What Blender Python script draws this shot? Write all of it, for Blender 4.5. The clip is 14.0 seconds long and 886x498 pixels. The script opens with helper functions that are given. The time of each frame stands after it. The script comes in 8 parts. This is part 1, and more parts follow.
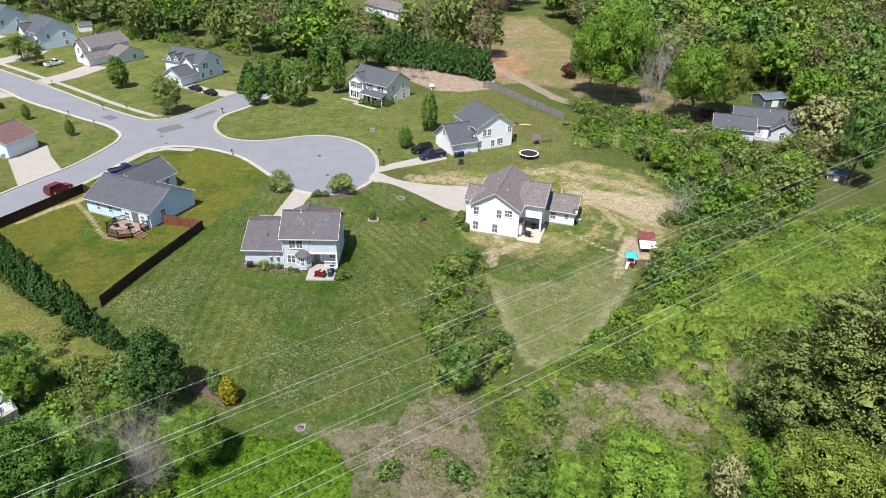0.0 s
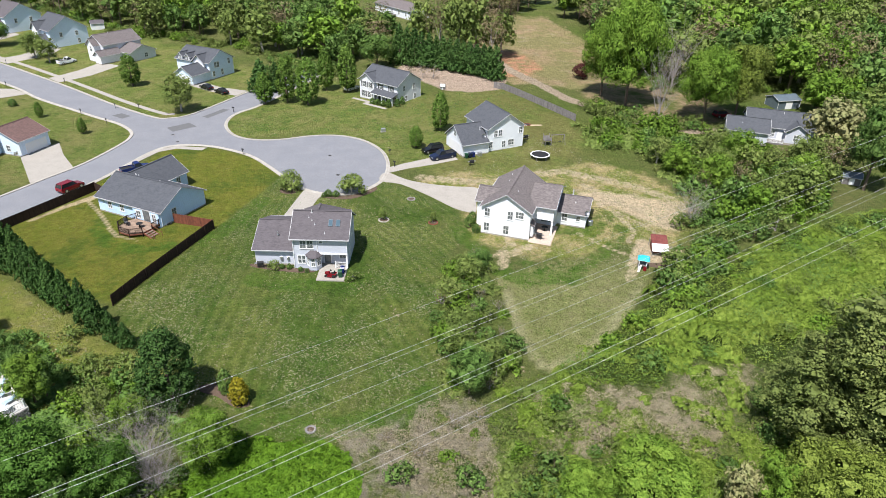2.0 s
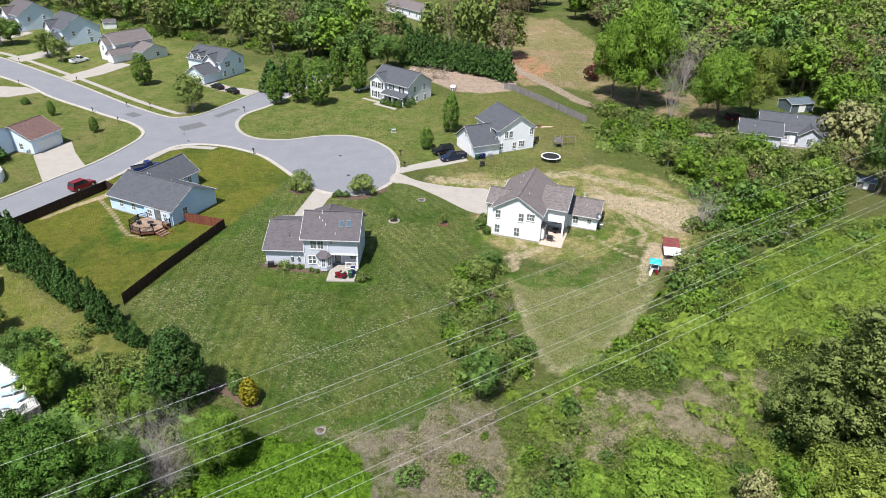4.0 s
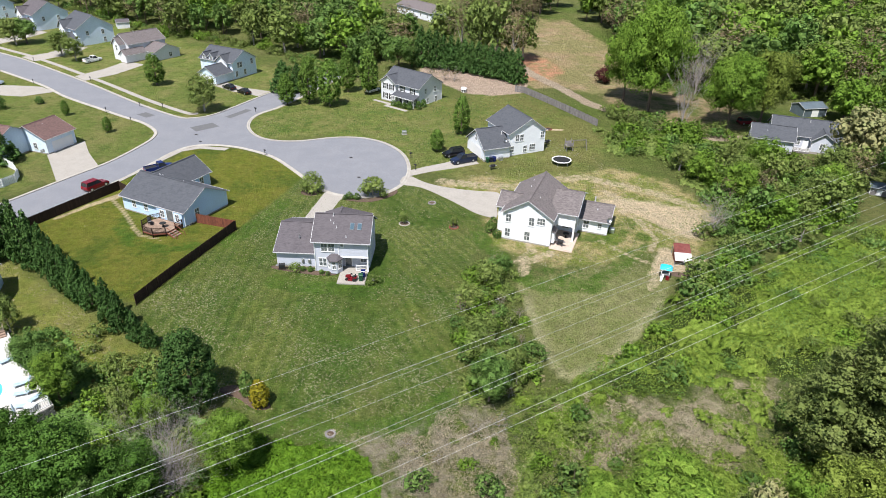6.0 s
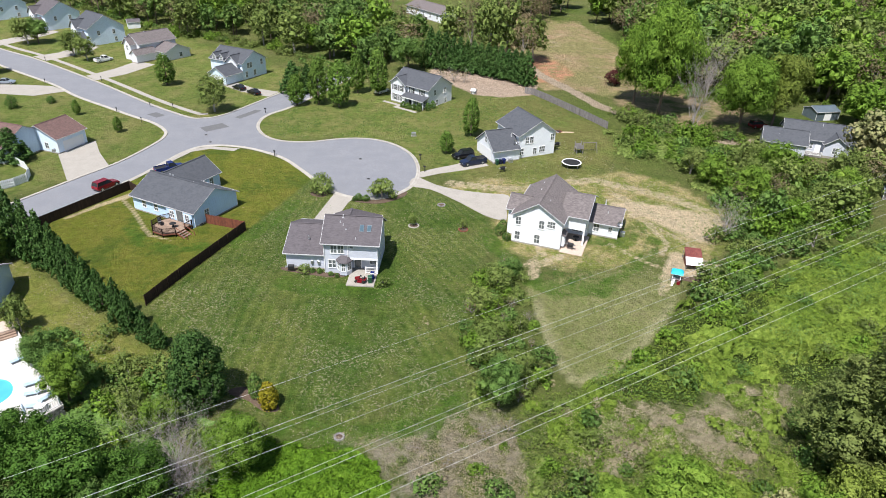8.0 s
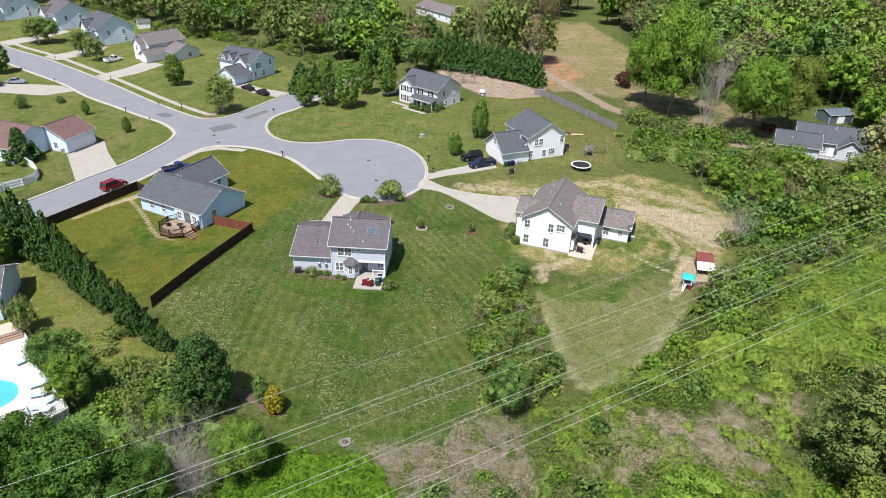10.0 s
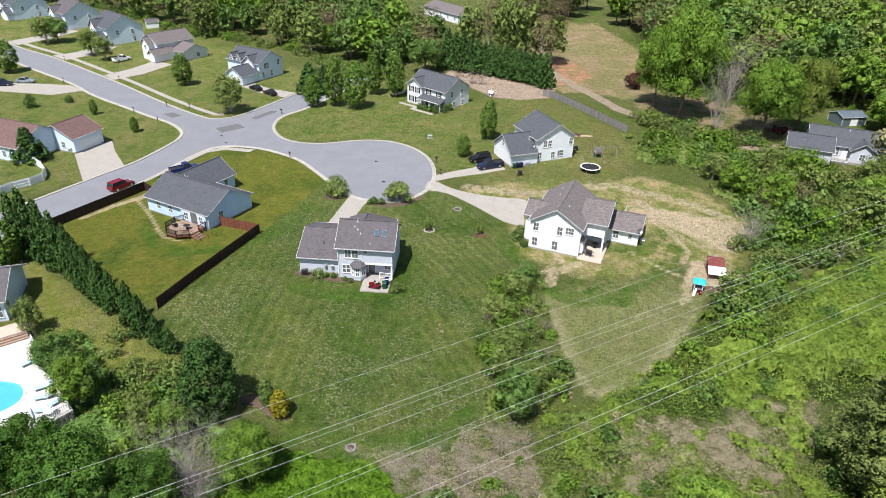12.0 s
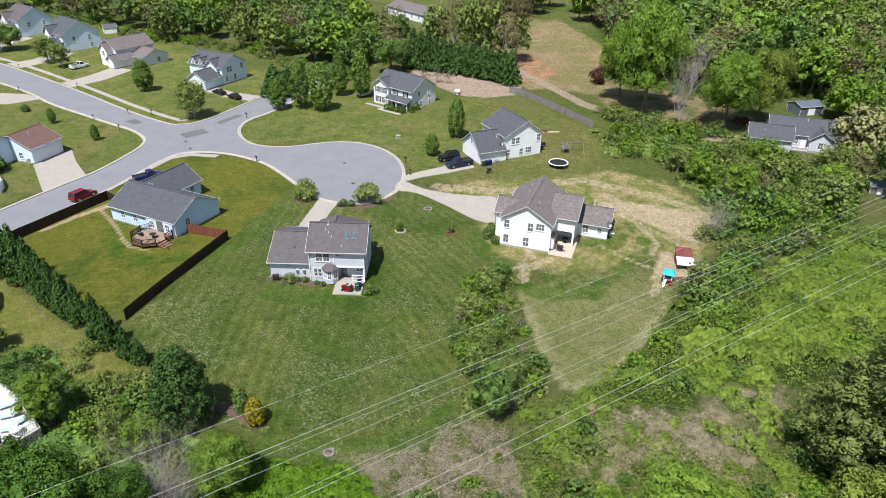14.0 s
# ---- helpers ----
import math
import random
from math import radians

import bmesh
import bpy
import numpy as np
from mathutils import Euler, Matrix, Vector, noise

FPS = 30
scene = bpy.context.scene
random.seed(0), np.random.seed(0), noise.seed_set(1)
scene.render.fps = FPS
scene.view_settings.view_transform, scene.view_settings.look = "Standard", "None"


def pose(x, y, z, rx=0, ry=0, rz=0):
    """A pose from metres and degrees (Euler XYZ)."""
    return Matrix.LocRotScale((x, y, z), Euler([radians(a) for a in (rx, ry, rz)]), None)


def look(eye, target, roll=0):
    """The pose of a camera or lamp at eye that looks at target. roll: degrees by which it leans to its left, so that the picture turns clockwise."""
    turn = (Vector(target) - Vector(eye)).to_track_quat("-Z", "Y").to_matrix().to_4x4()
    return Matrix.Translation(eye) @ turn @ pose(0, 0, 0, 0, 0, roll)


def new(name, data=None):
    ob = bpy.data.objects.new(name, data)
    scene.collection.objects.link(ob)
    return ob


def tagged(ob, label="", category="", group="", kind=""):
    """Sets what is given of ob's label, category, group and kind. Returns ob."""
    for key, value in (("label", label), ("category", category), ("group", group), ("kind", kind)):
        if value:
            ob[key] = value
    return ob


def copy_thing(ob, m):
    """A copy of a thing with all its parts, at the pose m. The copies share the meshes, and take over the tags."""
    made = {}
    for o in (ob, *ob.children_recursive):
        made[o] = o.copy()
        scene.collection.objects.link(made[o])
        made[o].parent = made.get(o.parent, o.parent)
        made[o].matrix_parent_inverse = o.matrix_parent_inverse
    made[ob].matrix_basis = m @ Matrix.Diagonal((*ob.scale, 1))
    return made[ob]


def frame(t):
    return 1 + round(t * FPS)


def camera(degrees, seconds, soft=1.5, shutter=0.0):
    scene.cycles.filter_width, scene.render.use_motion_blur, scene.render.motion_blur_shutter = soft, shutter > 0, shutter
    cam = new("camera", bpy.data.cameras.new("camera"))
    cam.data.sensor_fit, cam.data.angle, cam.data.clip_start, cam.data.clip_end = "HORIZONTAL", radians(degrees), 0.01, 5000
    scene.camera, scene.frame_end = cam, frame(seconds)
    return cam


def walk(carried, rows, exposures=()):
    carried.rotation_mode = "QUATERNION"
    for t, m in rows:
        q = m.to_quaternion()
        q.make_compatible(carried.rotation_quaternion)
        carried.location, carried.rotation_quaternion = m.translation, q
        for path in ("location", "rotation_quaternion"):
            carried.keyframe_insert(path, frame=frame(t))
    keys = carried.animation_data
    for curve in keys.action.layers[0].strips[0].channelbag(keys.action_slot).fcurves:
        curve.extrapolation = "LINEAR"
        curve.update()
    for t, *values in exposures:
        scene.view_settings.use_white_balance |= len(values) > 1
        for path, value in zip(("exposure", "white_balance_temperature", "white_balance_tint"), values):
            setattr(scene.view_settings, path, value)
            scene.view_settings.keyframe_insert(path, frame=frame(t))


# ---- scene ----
cam = camera(69.0, 14.0, soft=0.9)
PATH = [
    (0, (7.045, -99.776, 50.23), (7.136, -98.033, 49.253), 1.3),
    (0.5, (6.886, -99.696, 50.206), (6.972, -97.953, 49.229), 1.4),
    (1, (6.821, -99.534, 50.152), (6.899, -97.791, 49.174), 1.4),
    (1.5, (6.707, -99.428, 50.224), (6.78, -97.686, 49.245), 1.4),
    (2, (6.608, -99.212, 50.254), (6.675, -97.469, 49.275), 1.4),
    (2.5, (6.58, -99.073, 50.187), (6.641, -97.33, 49.209), 1.4),
    (3, (6.376, -98.949, 50.172), (6.433, -97.205, 49.194), 1.5),
    (5.5, (5.887, -98.836, 50.568), (5.912, -97.091, 49.59), 1.6),
    (6, (5.742, -98.684, 50.775), (5.762, -96.94, 49.796), 1.7),
    (6.5, (5.559, -98.536, 50.91), (5.572, -96.792, 49.932), 1.7),
    (7, (5.455, -98.442, 50.916), (5.462, -96.698, 49.939), 1.7),
    (7.5, (5.332, -98.322, 50.834), (5.335, -96.576, 49.857), 1.8),
    (8, (5.31, -98.248, 50.853), (5.309, -96.503, 49.875), 1.8),
    (10.5, (5.17, -96.953, 50.783), (5.14, -95.208, 49.806), 1.8),
    (11, (5.123, -96.607, 50.767), (5.088, -94.862, 49.791), 1.8),
    (11.5, (5.071, -96.426, 50.692), (5.031, -94.682, 49.715), 1.8),
    (12, (5.023, -96.334, 50.646), (4.978, -94.59, 49.669), 1.8),
    (12.5, (5.074, -96.259, 50.685), (5.023, -94.514, 49.708), 1.7),
    (13, (4.971, -96.206, 50.673), (4.952, -94.461, 49.696), 1.6),
    (13.5, (5.031, -96.246, 50.7), (5.024, -94.501, 49.723), 1.5),
    (14, (5.078, -96.233, 50.701), (5.119, -94.489, 49.723), 1.2),
]
walk(cam, [(t, look(eye, target, roll)) for t, eye, target, roll in PATH], [(0, 0.71), (6, 0.66), (11.5, 0.66), (14, 0.59)])

# ---- world and sun ----
SUN_WAY = Vector((0.23, 0.47, -1.0))
world = bpy.data.worlds.new("sky")
scene.world = world
world.use_nodes = True
wt = world.node_tree
sky = wt.nodes.new("ShaderNodeTexSky")
sky.sky_type, sky.sun_disc = "NISHITA", False
sky.sun_elevation, sky.sun_rotation = radians(62.4), radians(206)
wt.nodes["Background"].inputs["Strength"].default_value = 0.077
wt.links.new(sky.outputs[0], wt.nodes["Background"].inputs["Color"])
sun = new("sun", bpy.data.lights.new("sun", "SUN"))
sun.data.energy, sun.data.angle, sun.data.color = 4.75, radians(0.5), (1.0, 0.97, 0.955)
sun.matrix_world = look((0, 0, 200), Vector((0, 0, 200)) + SUN_WAY)

rng = np.random.default_rng(7)


# ---- terrain ----
def ease(a, b, x):
    u = np.clip((np.asarray(x, float) - a) / (b - a), 0, 1)
    return u * u * (3 - 2 * u)


def gz(x, y):
    """Height of the ground."""
    return (-3.0 * ease(-16, -52, y) * (0.25 + 0.75 * ease(-45, -18, x)) + 2.0 * ease(5, 75, y) * ease(-25, 35, x)
            + 4.0 * ease(80, 190, y))


def fz(x, y):
    return float(gz(x, y))


# ---- material helpers ----
def mat(name, base, rough=0.8, metal=0.0, var=None, scale=3.0, amount=0.5, fine=None, fine_scale=40.0, bump=0.0, bump_scale=30.0,
        island=0.0, spec=0.3, per_object=0.0):
    """A surface with colour variation at two scales and a fine relief."""
    m = bpy.data.materials.new(name)
    m.use_nodes = True
    nt = m.node_tree
    b = nt.nodes["Principled BSDF"]
    b.inputs["Roughness"].default_value, b.inputs["Metallic"].default_value = rough, metal
    b.inputs["Specular IOR Level"].default_value = spec
    geo = nt.nodes.new("ShaderNodeNewGeometry")
    col = None

    def rgb(c):
        n = nt.nodes.new("ShaderNodeRGB")
        n.outputs[0].default_value = (*c, 1)
        return n.outputs[0]

    col = rgb(base)
    for other, sc, det in ((var, scale, 4), (fine, fine_scale, 2)):
        if other is None:
            continue
        n = nt.nodes.new("ShaderNodeTexNoise")
        n.inputs["Scale"].default_value, n.inputs["Detail"].default_value = 1.0 / sc if sc < 0 else sc, det
        n.inputs["Roughness"].default_value = 0.65
        nt.links.new(geo.outputs["Position"], n.inputs["Vector"])
        r = nt.nodes.new("ShaderNodeMapRange")
        r.inputs["From Min"].default_value, r.inputs["From Max"].default_value = 0.38, 0.62
        r.inputs["To Max"].default_value = amount
        nt.links.new(n.outputs["Fac"], r.inputs["Value"])
        x = nt.nodes.new("ShaderNodeMix")
        x.data_type = "RGBA"
        nt.links.new(r.outputs[0], x.inputs["Factor"])
        nt.links.new(col, x.inputs[6])
        nt.links.new(rgb(other), x.inputs[7])
        col = x.outputs[2]
    for amt, source in ((island, geo.outputs["Random Per Island"]), (per_object, None)):
        if not amt:
            continue
        if source is None:
            source = nt.nodes.new("ShaderNodeObjectInfo").outputs["Random"]
        r = nt.nodes.new("ShaderNodeMapRange")
        r.inputs["To Min"].default_value, r.inputs["To Max"].default_value = 1 - amt, 1 + amt
        nt.links.new(source, r.inputs["Value"])
        h = nt.nodes.new("ShaderNodeHueSaturation")
        nt.links.new(r.outputs[0], h.inputs["Value"])
        nt.links.new(col, h.inputs["Color"])
        col = h.outputs[0]
    nt.links.new(col, b.inputs["Base Color"])
    if bump:
        n = nt.nodes.new("ShaderNodeTexNoise")
        n.inputs["Scale"].default_value, n.inputs["Detail"].default_value = bump_scale, 3
        nt.links.new(geo.outputs["Position"], n.inputs["Vector"])
        u = nt.nodes.new("ShaderNodeBump")
        u.inputs["Strength"].default_value, u.inputs["Distance"].default_value = bump, 0.05
        nt.links.new(n.outputs["Fac"], u.inputs["Height"])
        nt.links.new(u.outputs[0], b.inputs["Normal"])
    return m


def leaf_mat(name, a, b, island=0.1):
    """Foliage: its colour drifts from plant to plant and from clump to clump, and a little light passes through."""
    m = mat(name, a, 0.6, var=b, scale=0.11, amount=1.0, fine=tuple(v * 0.7 for v in a), fine_scale=1.3, bump=0.7, bump_scale=7.0, island=island, spec=0.12, per_object=0.14)
    nt = m.node_tree
    p = nt.nodes["Principled BSDF"]
    t = nt.nodes.new("ShaderNodeBsdfTranslucent")
    x = nt.nodes.new("ShaderNodeMixShader")
    x.inputs[0].default_value = 0.22
    col = p.inputs["Base Color"].links[0].from_socket
    nt.links.new(col, t.inputs["Color"])
    nt.links.new(p.outputs[0], x.inputs[1])
    nt.links.new(t.outputs[0], x.inputs[2])
    nt.links.new(x.outputs[0], nt.nodes["Material Output"].inputs["Surface"])
    return m


def striped(name, base, line, pitch, axis="Z", dark=0.55, rough=0.6, var=None, bump=0.5, local=True):
    """Courses: lap siding, shingles or boards, as fine relief with a thin shaded joint."""
    m = mat(name, base, rough, var=var or tuple(c * 0.93 for c in base), scale=0.7, amount=0.7, per_object=0.02)
    nt = m.node_tree
    p = nt.nodes["Principled BSDF"]
    tc = nt.nodes.new("ShaderNodeTexCoord")
    sep = nt.nodes.new("ShaderNodeSeparateXYZ")
    nt.links.new(tc.outputs["Object"], sep.inputs[0])
    d = nt.nodes.new("ShaderNodeMath")
    d.operation, d.inputs[1].default_value = "DIVIDE", pitch
    nt.links.new(sep.outputs[axis], d.inputs[0])
    f = nt.nodes.new("ShaderNodeMath")
    f.operation = "FRACT"
    nt.links.new(d.outputs[0], f.inputs[0])
    c = nt.nodes.new("ShaderNodeMath")
    c.operation, c.inputs[1].default_value = "LESS_THAN", 0.12
    nt.links.new(f.outputs[0], c.inputs[0])
    a = nt.nodes.new("ShaderNodeMath")
    a.operation, a.inputs[1].default_value = "MULTIPLY", dark
    nt.links.new(c.outputs[0], a.inputs[0])
    x = nt.nodes.new("ShaderNodeMix")
    x.data_type = "RGBA"
    nt.links.new(a.outputs[0], x.inputs["Factor"])
    nt.links.new(p.inputs["Base Color"].links[0].from_socket, x.inputs[6])
    x.inputs[7].default_value = (*line, 1)
    nt.links.new(x.outputs[2], p.inputs["Base Color"])
    u = nt.nodes.new("ShaderNodeBump")
    u.inputs["Strength"].default_value, u.inputs["Distance"].default_value = bump, 0.02
    nt.links.new(f.outputs[0], u.inputs["Height"])
    nt.links.new(u.outputs[0], p.inputs["Normal"])
    return m


def shingle(name, a, b):
    m = mat(name, a, 0.9, var=b, scale=1.2, amount=0.8, fine=tuple(c * 1.5 for c in a), fine_scale=9.0, bump=0.5, bump_scale=14.0, spec=0.15)
    # the tabs weather in streaks along the courses
    nt = m.node_tree
    tc, mp = nt.nodes.new("ShaderNodeTexCoord"), nt.nodes.new("ShaderNodeMapping")
    mp.inputs["Scale"].default_value = (0.22, 0.22, 1.6)
    nt.links.new(tc.outputs["Object"], mp.inputs["Vector"])
    for n in nt.nodes:
        if n.type == "TEX_NOISE" and n.inputs["Scale"].default_value == 9.0:
            nt.links.new(mp.outputs[0], n.inputs["Vector"])
    return m


M = dict(
    asphalt=mat("asphalt", (0.185, 0.193, 0.215), 0.9, var=(0.225, 0.23, 0.248), scale=0.25, amount=0.8, fine=(0.165, 0.165, 0.175), fine_scale=5, bump=0.3, bump_scale=40),
    patch=mat("asphalt_patch", (0.115, 0.115, 0.12), 0.9, var=(0.15, 0.15, 0.15), scale=1.5, fine=(0.1, 0.1, 0.1), fine_scale=8),
    concrete=mat("concrete", (0.31, 0.285, 0.25), 0.85, var=(0.25, 0.23, 0.20), scale=0.5, amount=0.7, fine=(0.36, 0.335, 0.30), fine_scale=4, bump=0.2),
    kerb=mat("kerb_concrete", (0.38, 0.355, 0.315), 0.85, var=(0.30, 0.275, 0.24), scale=0.8, amount=0.8, bump=0.2),
    white=mat("white_paint", (0.8, 0.8, 0.8), 0.5, var=(0.72, 0.72, 0.72), scale=1.0, amount=0.4),
    trim=mat("trim_paint", (0.5, 0.5, 0.51), 0.6, var=(0.42, 0.42, 0.43), scale=1.0, amount=0.5),
    siding_white=striped("white_siding", (0.80, 0.825, 0.86), (0.53, 0.55, 0.585), 0.2),
    siding_grey=striped("grey_siding", (0.57, 0.595, 0.67), (0.39, 0.41, 0.46), 0.2),
    siding_blue=striped("blue_siding", (0.56, 0.73, 0.95), (0.38, 0.48, 0.62), 0.2),
    siding_pale=striped("pale_blue_siding", (0.68, 0.79, 0.92), (0.38, 0.45, 0.55), 0.2),
    siding_beige=striped("beige_siding", (0.72, 0.73, 0.76), (0.48, 0.49, 0.51), 0.2),
    roof_grey=shingle("grey_shingles", (0.080, 0.072, 0.078), (0.105, 0.095, 0.10)),
    roof_dark=shingle("charcoal_shingles", (0.060, 0.064, 0.073), (0.084, 0.088, 0.097)),
    roof_tan=shingle("weathered_shingles", (0.128, 0.112, 0.110), (0.094, 0.082, 0.082)),
    roof_red=shingle("brown_red_shingles", (0.120, 0.075, 0.068), (0.092, 0.062, 0.058)),
    glass=mat("window_glass", (0.085, 0.10, 0.105), 0.12, var=(0.17, 0.18, 0.18), scale=0.9, amount=0.9, spec=0.6),
    car_glass=mat("tinted_glass", (0.02, 0.023, 0.026), 0.08, spec=0.6),
    sky_glass=mat("skylight_glass", (0.055, 0.095, 0.125), 0.5, spec=0.1),
    black=mat("black_paint", (0.02, 0.02, 0.022), 0.5),
    patio_stone=mat("patio_stone", (0.46, 0.36, 0.29), 0.85, var=(0.38, 0.3, 0.25), scale=1.2, amount=0.8, fine=(0.52, 0.43, 0.36), fine_scale=6),
    mulch=mat("mulch", (0.095, 0.068, 0.048), 0.95, var=(0.14, 0.105, 0.075), scale=3, amount=0.8, fine=(0.08, 0.05, 0.035), fine_scale=12, bump=0.8, bump_scale=12),
    red_soil=mat("red_soil", (0.40, 0.24, 0.16), 0.95, var=(0.30, 0.21, 0.14), scale=0.4, amount=0.9, fine=(0.46, 0.32, 0.22), fine_scale=3, bump=0.6, bump_scale=5),
    pale_soil=mat("pale_soil", (0.46, 0.35, 0.22), 0.95, var=(0.38, 0.30, 0.19), scale=0.6, amount=0.9, fine=(0.5, 0.4, 0.28), fine_scale=4, bump=0.6, bump_scale=6),
    sling_cloth=mat("sling_cloth", (0.30, 0.42, 0.52), 0.8, var=(0.42, 0.50, 0.56), scale=3.0, amount=0.8),
    pale_stone=mat("pale_stone", (0.62, 0.54, 0.42), 0.9, var=(0.45, 0.38, 0.28), scale=2.0, amount=0.9),
    paint_red=mat("red_car_paint", (0.16, 0.008, 0.014), 0.25, spec=0.6),
    paint_blue=mat("blue_car_paint", (0.008, 0.016, 0.10), 0.25, spec=0.6),
    paint_navy=mat("navy_car_paint", (0.012, 0.018, 0.045), 0.25, spec=0.6),
    paint_black=mat("black_car_paint", (0.008, 0.008, 0.010), 0.2, spec=0.6),
    paint_white=mat("white_car_paint", (0.75, 0.75, 0.74), 0.25, spec=0.6),
    paint_silver=mat("silver_car_paint", (0.35, 0.40, 0.46), 0.3, 0.5, spec=0.6),
    paint_green=mat("green_plastic", (0.015, 0.07, 0.035), 0.5),
    lamp_red=mat("red_lens", (0.35, 0.01, 0.01), 0.2),
    rust_roof=mat("rusty_metal", (0.16, 0.035, 0.03), 0.7, var=(0.24, 0.08, 0.06), scale=1.5, amount=0.9, fine=(0.1, 0.03, 0.03), fine_scale=8),
    metal_blue=mat("blue_grey_metal", (0.12, 0.15, 0.175), 0.5, 0.3, var=(0.16, 0.21, 0.24), scale=1.0),
    canopy_blue=mat("turquoise_canopy", (0.02, 0.50, 0.72), 0.6),
    pool_deck=mat("pool_concrete", (0.50, 0.48, 0.46), 0.8, var=(0.42, 0.40, 0.38), scale=0.5, amount=0.7, fine=(0.55, 0.53, 0.5), fine_scale=4),
    pool_water=mat("pool_water", (0.07, 0.37, 0.50), 0.05, var=(0.09, 0.43, 0.56), scale=0.6, bump=0.15, bump_scale=1.5, spec=0.5),
    stone=mat("wall_stone", (0.26, 0.25, 0.24), 0.9, var=(0.17, 0.16, 0.16), scale=3, amount=0.9, per_object=0.2),
    cable=mat("aluminium_cable", (0.66, 0.66, 0.67), 0.5, 0.2),
    bark=mat("bark", (0.16, 0.12, 0.09), 0.95, var=(0.09, 0.07, 0.05), scale=4, bump=0.8, bump_scale=20),
    grey_bark=mat("grey_bark", (0.36, 0.33, 0.30), 0.95, var=(0.24, 0.21, 0.19), scale=4, bump=0.8, bump_scale=20),
    leaf=leaf_mat("leaf_green", (0.122, 0.225, 0.05), (0.2, 0.29, 0.074)),
    leaf_deep=leaf_mat("leaf_deep_green", (0.072, 0.162, 0.024), (0.114, 0.216, 0.034)),
    leaf_field=leaf_mat("leaf_field", (0.175, 0.265, 0.036), (0.245, 0.315, 0.058)),
    leaf_lime=leaf_mat("leaf_lime", (0.165, 0.29, 0.036), (0.23, 0.342, 0.052)),
    leaf_olive=leaf_mat("leaf_olive", (0.185, 0.258, 0.062), (0.255, 0.308, 0.086)),
    leaf_dark=leaf_mat("leaf_dark", (0.07, 0.15, 0.036), (0.11, 0.2, 0.05)),
    leaf_pine=leaf_mat("leaf_pine", (0.165, 0.215, 0.058), (0.24, 0.278, 0.085)),
    leaf_oak=leaf_mat("leaf_oak", (0.2, 0.27, 0.045), (0.268, 0.325, 0.068)),
    twig=mat("grey_twig", (0.34, 0.305, 0.29), 0.95, var=(0.24, 0.21, 0.195), scale=3),
    leaf_vine=leaf_mat("leaf_vine", (0.108, 0.222, 0.015), (0.145, 0.258, 0.022)),
    leaf_brown=leaf_mat("leaf_budding", (0.286, 0.221, 0.13), (0.221, 0.227, 0.098)),
    leaf_cream=leaf_mat("leaf_cream", (0.432, 0.408, 0.192), (0.264, 0.312, 0.12)),
    leaf_yellow=leaf_mat("leaf_yellow", (0.42, 0.36, 0.03), (0.34, 0.33, 0.035)),
    dry_blade=leaf_mat("dry_grass", (0.575, 0.494, 0.345), (0.437, 0.368, 0.241)),
    leaf_pear=leaf_mat("leaf_fresh_green", (0.145, 0.255, 0.042), (0.2, 0.305, 0.06)),
    dry_thatch=leaf_mat("dry_thatch", (0.38, 0.34, 0.19), (0.29, 0.27, 0.13)),
    leaf_red=leaf_mat("leaf_red", (0.10, 0.035, 0.035), (0.15, 0.05, 0.04)),
    # brown stain, its colour taken near black to carry the fence's shaded face
    fence_dark=mat("shade_darkened_stained_wood", (0.045, 0.025, 0.018), 0.8, var=(0.028, 0.016, 0.012), scale=2, amount=0.8, per_object=0.2),
    fence_red=mat("red_stained_wood", (0.20, 0.07, 0.04), 0.8, var=(0.13, 0.045, 0.03), scale=2, amount=0.8, per_object=0.2),
    fence_grey=mat("weathered_wood", (0.22, 0.205, 0.20), 0.9, var=(0.15, 0.135, 0.13), scale=2, amount=0.8, per_object=0.2),
    deck=mat("deck_wood", (0.30, 0.215, 0.16), 0.8, var=(0.2, 0.14, 0.105), scale=2, amount=0.8, per_object=0.15),
    dark=mat("dark_rubber", (0.02, 0.02, 0.02), 0.7),
    steel=mat("galvanised_steel", (0.55, 0.56, 0.58), 0.4, 0.9),
)


# ---- mesh helpers ----
def link(name, me, parent=None, label="", loc=None):
    ob = new(name, me)
    if parent is not None:
        ob.parent = parent
    if loc is not None:
        ob.location = loc
    if label:
        ob["label"] = label
    return ob


def mesh_of(bm, name, material):
    me = bpy.data.meshes.new(name)
    bmesh.ops.recalc_face_normals(bm, faces=bm.faces[:])
    bm.to_mesh(me)
    bm.free()
    for x in (material if isinstance(material, (list, tuple)) else [material]):
        me.materials.append(x)
    return me


def part(name, bm, material, parent, label="", loc=None):
    return link(name, mesh_of(bm, name, material), parent, label, loc)


def box(bm, x0, x1, y0, y1, z0, z1):
    v = [bm.verts.new((x, y, z)) for z in (z0, z1) for x, y in ((x0, y0), (x1, y0), (x1, y1), (x0, y1))]
    for q in ((0, 3, 2, 1), (4, 5, 6, 7), (0, 1, 5, 4), (1, 2, 6, 5), (2, 3, 7, 6), (3, 0, 4, 7)):
        bm.faces.new([v[i] for i in q])
    return v


